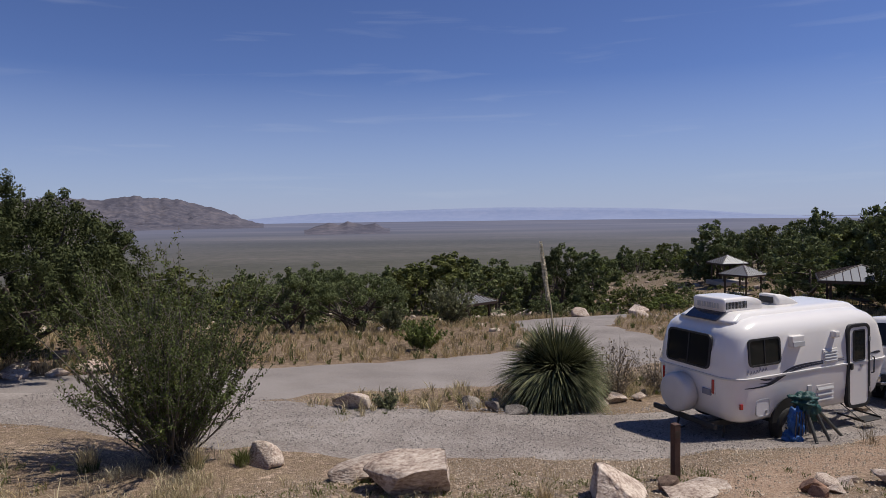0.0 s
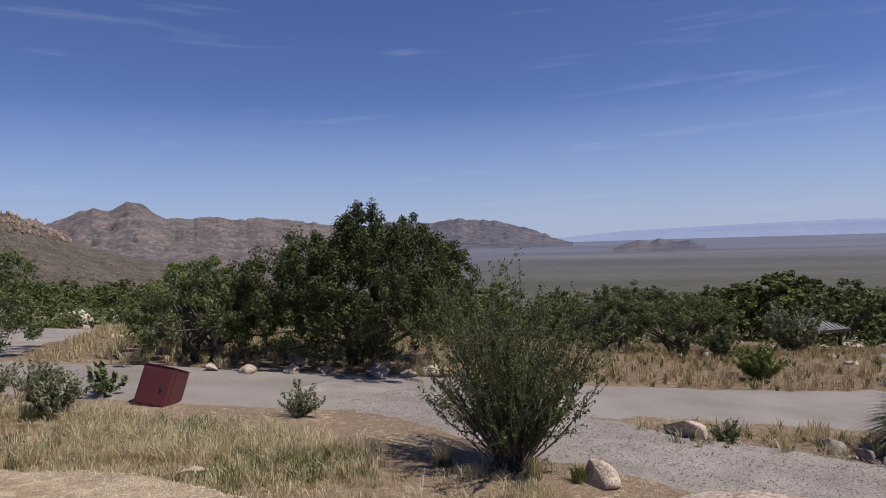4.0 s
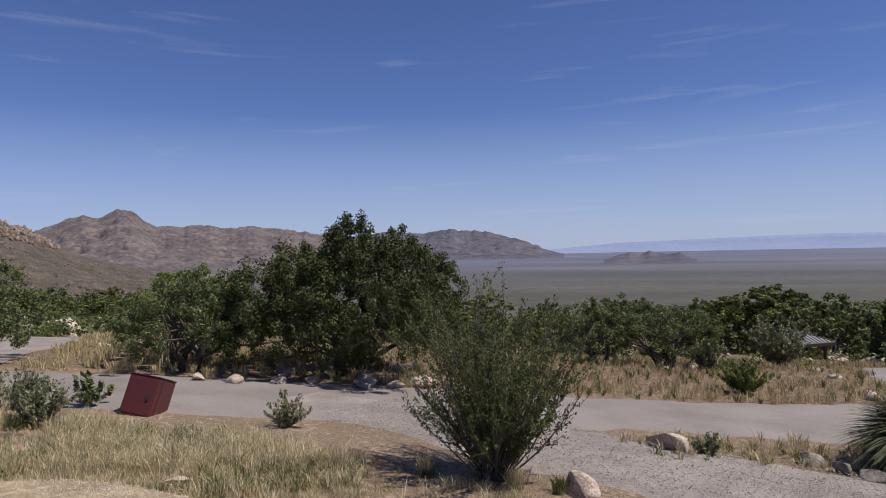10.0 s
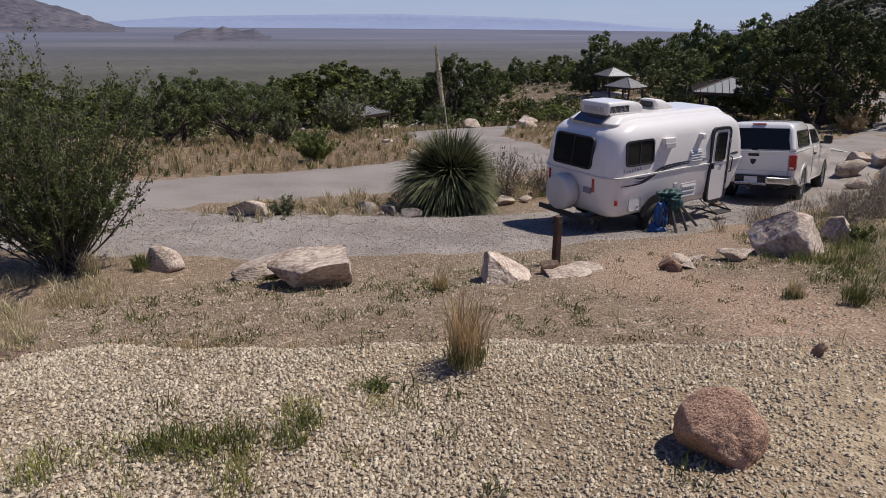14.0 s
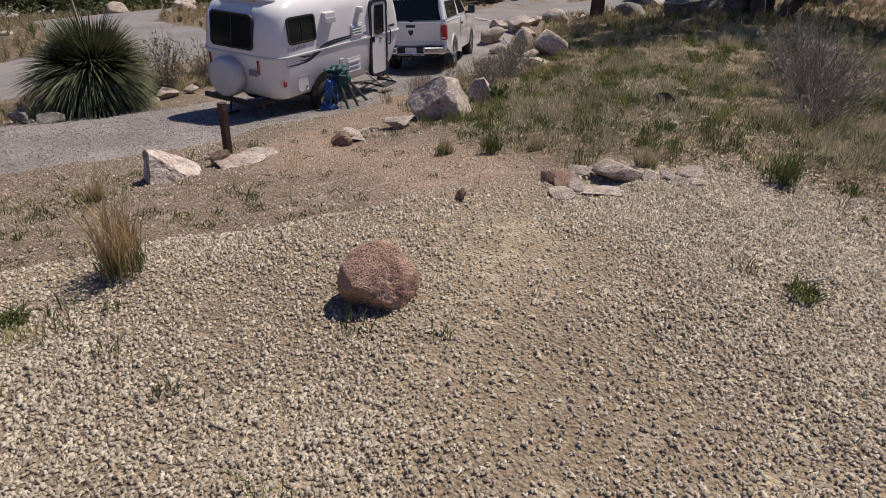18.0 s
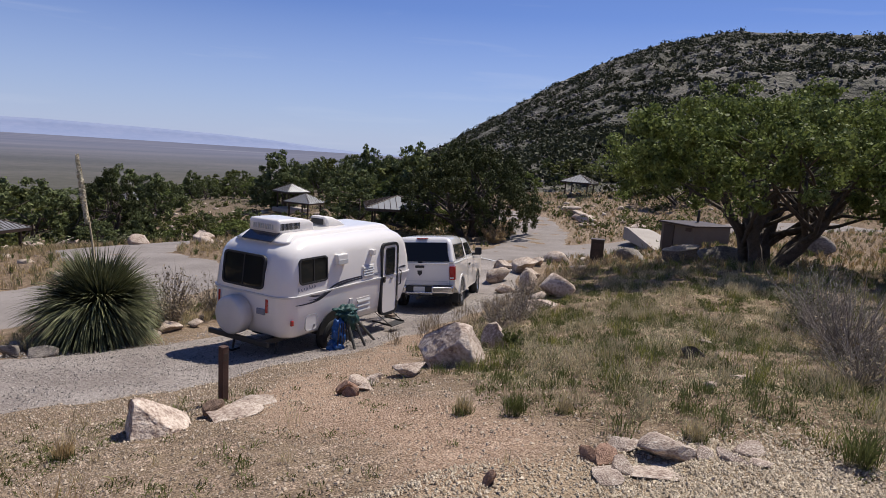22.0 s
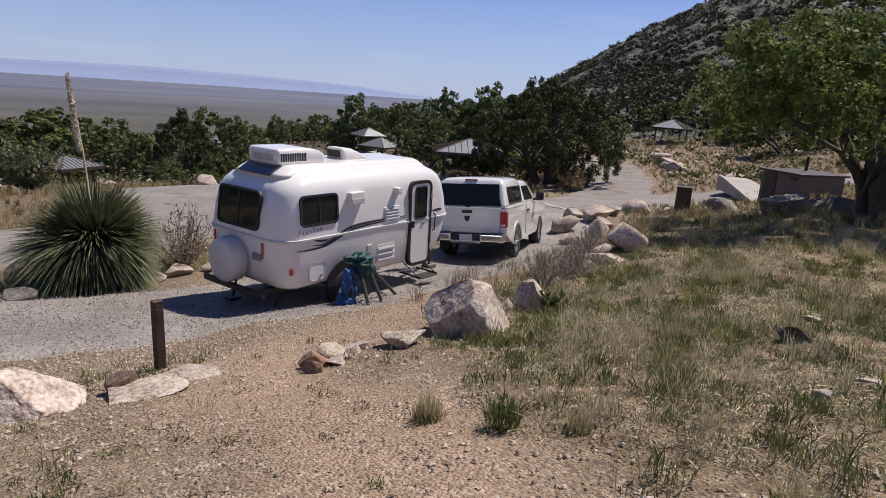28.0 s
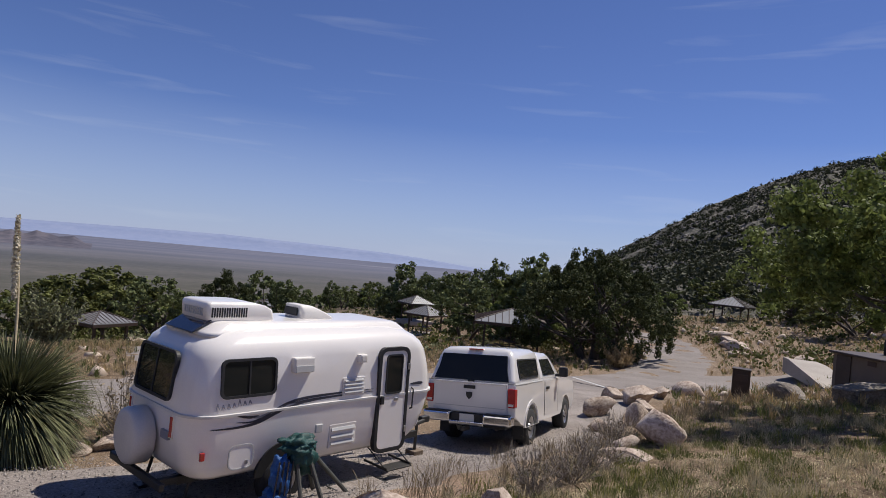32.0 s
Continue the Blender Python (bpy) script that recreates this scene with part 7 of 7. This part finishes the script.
def grass(name, spots, mat, label, blades=26, height=(0.12, 0.4), seed=1, width=0.006, splay=0.55, radius=0.07):
    """Tufts as one object: spots of (x, y, z, size)."""
    rng = np.random.default_rng(seed)
    s = np.repeat(np.array(spots), blades, 0)
    n_ = len(s)
    a, b = rng.uniform(0, 2 * math.pi, n_), rng.uniform(0, 2 * math.pi, n_)
    rr = radius * s[:, 3] * np.sqrt(rng.random(n_))
    root = s[:, :3] + np.stack([rr * np.cos(a), rr * np.sin(a), -0.01 + 0 * a], -1)
    h = rng.uniform(*height, n_) * s[:, 3]
    t = splay * rng.random(n_) * h
    mid = root + np.stack([np.cos(b) * t * 0.35, np.sin(b) * t * 0.35, h * 0.6], -1)
    tip = root + np.stack([np.cos(b) * t, np.sin(b) * t, h * (1 - 0.25 * rng.random(n_) * splay)], -1)
    c = rng.uniform(0, 2 * math.pi, n_)
    w = np.stack([np.cos(c), np.sin(c), 0 * c], -1) * width * (0.6 + 0.8 * rng.random(n_))[:, None]
    co = np.stack([root, mid + w, tip, mid - w], 1).reshape(-1, 3)
    fa = np.arange(n_ * 4).reshape(-1, 4)
    return tagged(fast_mesh(name, co, fa, mat), label, "grass", kind="stuff")


def tufts(x0, x1, y0, y1, count, keep, lo, hi, seed):
    p = spread(x0, x1, y0, y1, count, keep, lo, hi, seed, 0.0)
    rng = np.random.default_rng(seed + 500)
    p[:, 3] = rng.uniform(lo, hi, len(p))
    return p


def off_road(x, y):
    u, n_ = UX * x + UY * y, -UY * x + UX * y
    return np.array([0.0 if near_road(a, b, 2.6) else 1.0 for a, b in zip(x, y)])


BANK_R = lambda x, y: in_grass(x, y) * (x > 4) * smooth(patchy(x, y, 1.3, 1.0) * 1.9 - 0.45)
BANK_G = lambda x, y: in_grass(x, y) * (x > 4) * smooth(patchy(x, y, 0.8, 4.0) * 1.5 - 0.25)
STRIP_L = lambda x, y: in_grass(x, y) * (x < 0) * (0.06 + 0.94 * smooth(patchy(x, y, 1.5, 2.0) * 2.4 - 0.75))
STRIP_G = lambda x, y: in_grass(x, y) * (x < 0) * smooth(patchy(x, y, 1.2, 7.0) * 2.2 - 0.7)
grass("dry_grass_bank", tufts(4.5, 26, -3, 20, 3000, BANK_R, 0.5, 1.3, 21), PALE_STRAW, "dry straw-coloured grass on the bank", 18, (0.05, 0.24), 21, 0.0028, 1.1, 0.07)
grass("green_grass_bank", tufts(4.5, 26, -3, 20, 3000, BANK_G, 0.5, 1.3, 22), GREENGRASS, "green weeds among the dry grass", 26, (0.03, 0.17), 22, 0.004, 1.0, 0.085)
grass("grey_weeds_bank", tufts(4.5, 26, -3, 20, 1800, BANK_R, 0.5, 1.2, 34), SAGE, "grey-green weeds on the bank", 14, (0.05, 0.22), 34, 0.004, 1.2, 0.12)
grass("tall_weeds_bank", tufts(6.0, 22, 0, 16, 450, BANK_G, 0.6, 1.1, 35), YELLOW_WEED, "tall yellow-green weeds on the bank", 24, (0.12, 0.33), 35, 0.0035, 0.5, 0.12)
grass("brown_grass_bank", tufts(4.5, 24, -2, 18, 2600, BANK_R, 0.5, 1.2, 36), DEADLEAF, "brown matted stems on the bank", 12, (0.03, 0.2), 36, 0.003, 2.2, 0.16)
grass("straw_clumps_bank", tufts(5, 18, 0, 13, 330, BANK_R, 0.7, 1.3, 61), PALE_STRAW, "upright clumps of pale dry grass on the bank", 50, (0.1, 0.29), 61, 0.003, 0.7, 0.09)
grass("green_clumps_bank", tufts(5, 18, 0, 13, 300, BANK_G, 0.7, 1.3, 62), GREENGRASS, "fresh green grass clumps on the bank", 70, (0.06, 0.19), 62, 0.0035, 0.7, 0.1)
grass("dark_weeds_bank", tufts(4.5, 16, 0, 12, 700, BANK_G, 0.6, 1.3, 63), SHRUB, "low dark green weeds on the bank", 40, (0.03, 0.11), 63, 0.006, 1.3, 0.13)
LITTER = lambda x, y: in_grass(x, y) * (x > 3.5) * (0.3 + 0.7 * patchy(x, y, 1.1, 6.0))
EDGE = lambda x, y: smooth(((-UY * x + UX * y) - 4.6) / 0.5) * smooth((6.6 - (-UY * x + UX * y)) / 0.5) * smooth((UX * x + UY * y - 10.5) / 1.5) * (0.2 + 0.8 * patchy(x, y, 1.4, 9.0))
grass("lane_edge_brush", tufts(6, 24, 7, 22, 620, EDGE, 0.6, 1.3, 40), DEADLEAF, "dry brown brush along the lane's edge", 46, (0.12, 0.48), 40, 0.0035, 0.9, 0.12)
grass("straw_litter", tufts(4.0, 15, -1, 11, 9000, LITTER, 0.6, 1.4, 38), PALE_STRAW, "bits of pale dry straw lying on the soil", 9, (0.015, 0.045), 38, 0.0032, 5.0, 0.16)
grass("low_weed_mat", tufts(4.0, 12, 0, 9, 3600, LITTER, 0.5, 1.3, 39), SAGE, "low mat of grey-green weeds on the soil", 18, (0.015, 0.06), 39, 0.005, 1.6, 0.13)
grass("dry_grass_left", tufts(-16, -1.2, 4, 12, 4300, STRIP_L, 0.6, 1.2, 23), PALE_STRAW, "tall dry grass between the pad and the road", 24, (0.08, 0.38), 23, 0.0034, 1.3)
grass("short_straw_left", tufts(-10, -3.2, 5, 10.5, 900, lambda x, y: smooth((y - lip(x) - 0.2) / 0.4) * smooth((9.8 - y + 0.1 * x) / 1.0) * smooth(patchy(x, y, 1.3, 8.0) * 2.2 - 0.6), 0.5, 1.1, 65), PALE_STRAW, "short pale straw on the dirt by the shrub", 30, (0.05, 0.22), 65, 0.0035, 0.9, 0.12)
grass("green_grass_left", tufts(-16, -1.2, 4, 12, 2300, STRIP_G, 0.5, 1.1, 24), GREENGRASS, "green weeds in the dry grass", 24, (0.06, 0.28), 24, 0.0045, 0.9, 0.1)
grass("brown_grass_left", tufts(-16, -1.2, 4, 12, 1200, STRIP_L, 0.5, 1.1, 37), GOLD, "low golden stems in the dry grass", 24, (0.06, 0.26), 37, 0.0035, 1.2, 0.12)
isl = lambda x, y: off_road(x, y) * smooth((UX * y - UY * x - 18.5) / 1.0)
PALE_GOLD = leafy("pale_gold_straw", [(0.4, 0.31, 0.17), (0.6, 0.49, 0.3)], 0.4, trans=0.25)
isl_p = lambda x, y: isl(x, y) * (0.2 + 0.8 * smooth(patchy(x, y, 2.6, 3.0) * 2.2 - 0.6))
grass("dry_grass_island", tufts(-22, 30, 16, 48, 4200, isl_p, 0.8, 1.5, 25), PALE_GOLD, "golden dry grass on the island and beyond", 24, (0.1, 0.36), 25, 0.009)
grass("green_grass_island", tufts(-24, 30, 16, 48, 900, isl, 0.8, 1.6, 26), GREENGRASS, "green weeds beyond the road", 22, (0.1, 0.35), 26, 0.012, 0.8)
strip = lambda x, y: smooth(((-UY * x + UX * y) - 11.4) / 0.5) * smooth((14.2 - (-UY * x + UX * y)) / 0.5) * smooth((UX * x + UY * y - 3.6) / 1.0)
grass("dry_grass_strip", tufts(-4, 20, 10, 24, 700, strip, 0.6, 1.3, 27), STRAW, "dry weeds on the strip beside the lane", 26, (0.1, 0.36), 27, 0.007, 0.8)
grass("green_grass_strip", tufts(-4, 20, 10, 24, 420, strip, 0.5, 1.1, 28), GREENGRASS, "green weeds on the strip beside the lane", 26, (0.06, 0.24), 28, 0.007, 0.9)
sparse = lambda x, y: BANK_KEEP(x, y) * 0.7 + 0.3 * PAD_KEEP(x, y)
grass("dirt_weeds", tufts(-4, 7, 3.6, 8.5, 420, lambda x, y: BANK_KEEP(x, y) * smooth(patchy(x, y, 1.1, 5.0) * 2.4 - 0.8), 0.5, 1.2, 64), SHRUB, "low olive weeds in patches on the dirt", 30, (0.015, 0.07), 64, 0.006, 1.5, 0.12)
grass("sparse_weeds", tufts(-4, 8, 1.2, 9, 120, sparse, 0.4, 0.9, 29), GREENGRASS, "sparse green weeds in the gravel", 30, (0.04, 0.2), 29, 0.004, 1.0, 0.12)
grass("sparse_straw", tufts(-4, 8, 3.0, 9, 70, sparse, 0.4, 1.0, 30), STRAW, "sparse dry stems in the dirt", 26, (0.05, 0.28), 30, 0.003, 0.9, 0.1)
grass("pad_edge_straw", tufts(-12, 0, 3.5, 8, 260, lambda x, y: np.exp(-((y - lip(x) - 0.35) / 0.35) ** 2), 0.5, 1.1, 31), GOLD, "dry grass along the pad's edge", 24, (0.06, 0.28), 31, 0.004, 0.8)
far_l = lambda x, y: off_road(x, y)
grass("dry_grass_far", tufts(-40, -14, 0, 30, 2600, far_l, 0.8, 1.5, 32), STRAW, "dry grass beyond the road", 18, (0.12, 0.36), 32, 0.012)
grass("green_grass_right", tufts(18, 70, 4, 60, 2400, far_l, 0.8, 1.6, 41), GREENGRASS, "green weeds about the far shelters", 16, (0.1, 0.34), 41, 0.013, 0.9)
grass("brown_grass_right", tufts(18, 70, 4, 60, 2000, far_l, 0.8, 1.5, 42), DEADLEAF, "brown dry grass about the far shelters", 16, (0.1, 0.3), 42, 0.012, 0.9)
grass("dry_grass_right", tufts(18, 70, -4, 60, 2400, far_l, 0.8, 1.6, 33), GOLD, "dry grass about the far shelters", 16, (0.12, 0.36), 33, 0.014)


def tuft(x, y, size, mat, label, seed, blades=150, height=(0.3, 0.62), splay=0.5, width=0.004, green=None):
    p = [(x, y, gz(x, y), size)]
    ob = thing("grass_tuft", label, "grass", Matrix.Identity(4))
    a = grass("straw_blade", p, mat, "", blades, height, seed, width, splay, 0.13)
    a.parent = ob
    for key in ("kind", "category", "label"):
        if key in a:
            del a[key]
    if green is not None:
        b = grass("green_base", p, green, "", blades, (height[0] * 0.3, height[1] * 0.45), seed + 1, width * 1.3, splay * 1.4, 0.15)
        b.parent = ob
        for key in ("kind", "category", "label"):
            if key in b:
                del b[key]
    return ob


tuft(0.74, 3.77, 1.0, RUST_STRAW, "tall golden grass tuft with a green base", 1, 220, (0.3, 0.66), 0.5, 0.0032, GREENGRASS)
tuft(4.75, 4.75, 0.85, GREENGRASS, "bright green grass tuft beside the path", 2, 260, (0.15, 0.36), 0.8)
tuft(4.42, 5.15, 0.7, STRAW, "short dry grass tuft beside the path", 3, 180, (0.15, 0.36), 0.5, 0.003, GREENGRASS)
tuft(5.08, 4.4, 0.6, STRAW, "short dry grass tuft beside the path", 4, 150, (0.12, 0.3), 0.7, 0.003, GREENGRASS)
tuft(5.3, 3.15, 0.75, STRAW, "dry grass tuft behind the edging stones", 5, 180, (0.12, 0.34), 0.8, 0.003, GREENGRASS)
tuft(1.12, 7.2, 0.7, GOLD, "small dry grass tuft between the boulders", 6, 170, (0.16, 0.4), 0.6, 0.0035, GREENGRASS)
tuft(6.0, 2.15, 0.95, GREENGRASS, "green grass clump at the pad's side", 7, 260, (0.15, 0.42), 0.8)
grass("pad_weeds", tufts(-3.4, 0.2, 1.9, 3.6, 60, lambda x, y: np.exp(-((x + 1.1) / 1.0) ** 2 - ((y - 2.9) / 0.45) ** 2), 0.5, 1.0, 66), YELLOW_WEED, "thin olive grass spread over the gravel", 36, (0.05, 0.2), 66, 0.003, 1.0, 0.14)
grass("pad_weeds_near", tufts(-2.6, 1.6, 0.4, 2.6, 60, lambda x, y: np.exp(-((x + 1.2) / 1.2) ** 2 - ((y - 1.7) / 0.6) ** 2), 0.4, 0.9, 67), SHRUB, "low olive weeds between the pebbles", 26, (0.02, 0.09), 67, 0.004, 1.4, 0.13)
for i, (x, y, size) in enumerate(((-1.2, 3.07, 0.75), (-1.05, 3.1, 0.85), (-0.88, 3.04, 0.8), (-0.7, 3.02, 0.75), (-0.42, 2.96, 0.7), (-0.32, 3.12, 0.6))):
    tuft(x, y, size, GREENGRASS, "low green grass growing in the gravel", 70 + 2 * i, 110, (0.06, 0.24), 0.9, 0.003, YELLOW_WEED)
tuft(0.1, 3.55, 0.6, GREENGRASS, "small mat of green leaves in the gravel", 10, 160, (0.05, 0.16), 1.6, 0.007)
tuft(4.0, 1.0, 0.75, GREENGRASS, "small mat of green leaves in the gravel", 11, 160, (0.05, 0.18), 1.6, 0.006)
tuft(-3.6, 9.0, 0.95, STRAW, "dry grass tuft at the shrub's foot", 12, 200, (0.2, 0.5), 0.7, 0.004, GREENGRASS)
tuft(-5.0, 8.8, 0.95, STRAW, "dry grass tuft at the shrub's foot", 13, 200, (0.2, 0.5), 0.7, 0.004, GREENGRASS)
tuft(-3.0, 9.25, 0.8, GREENGRASS, "green weeds at the shrub's foot", 14, 200, (0.15, 0.4), 0.8, 0.005)


# ---- painted line and stray twigs ----
line = thing("road_stripe", "faded white painted stripe across the road's edge", "road marking", pose(21.9, 24.6, gz(21.9, 24.6) + 0.06, 0, 0, -85))
part("paint", box(-1.9, 1.9, -0.07, 0.07, 0, 0.008), PLATE, line)
for i, (x, y, le, yaw) in enumerate(((4.3, 1.05, 0.6, -12), (-3.0, 4.3, 0.6, 12), (7.3, 4.7, 0.8, 60), (8.8, 5.2, 0.7, 25), (-5.5, 3.6, 0.25, 30))):
    tw = thing("fallen_stick", "thin grey fallen stick lying on the ground", "stick", pose(x, y, gz(x, y) + 0.015, 0, 0, yaw), "fallen sticks")
    rng_s = np.random.default_rng(900 + i)
    limbs([wander((-le / 2, 0, 0), (1, 0, 0), le, 0.014, 0.005, 7, rng_s, 0.08, 0.0)], GREY_TWIG, "stick", tw)
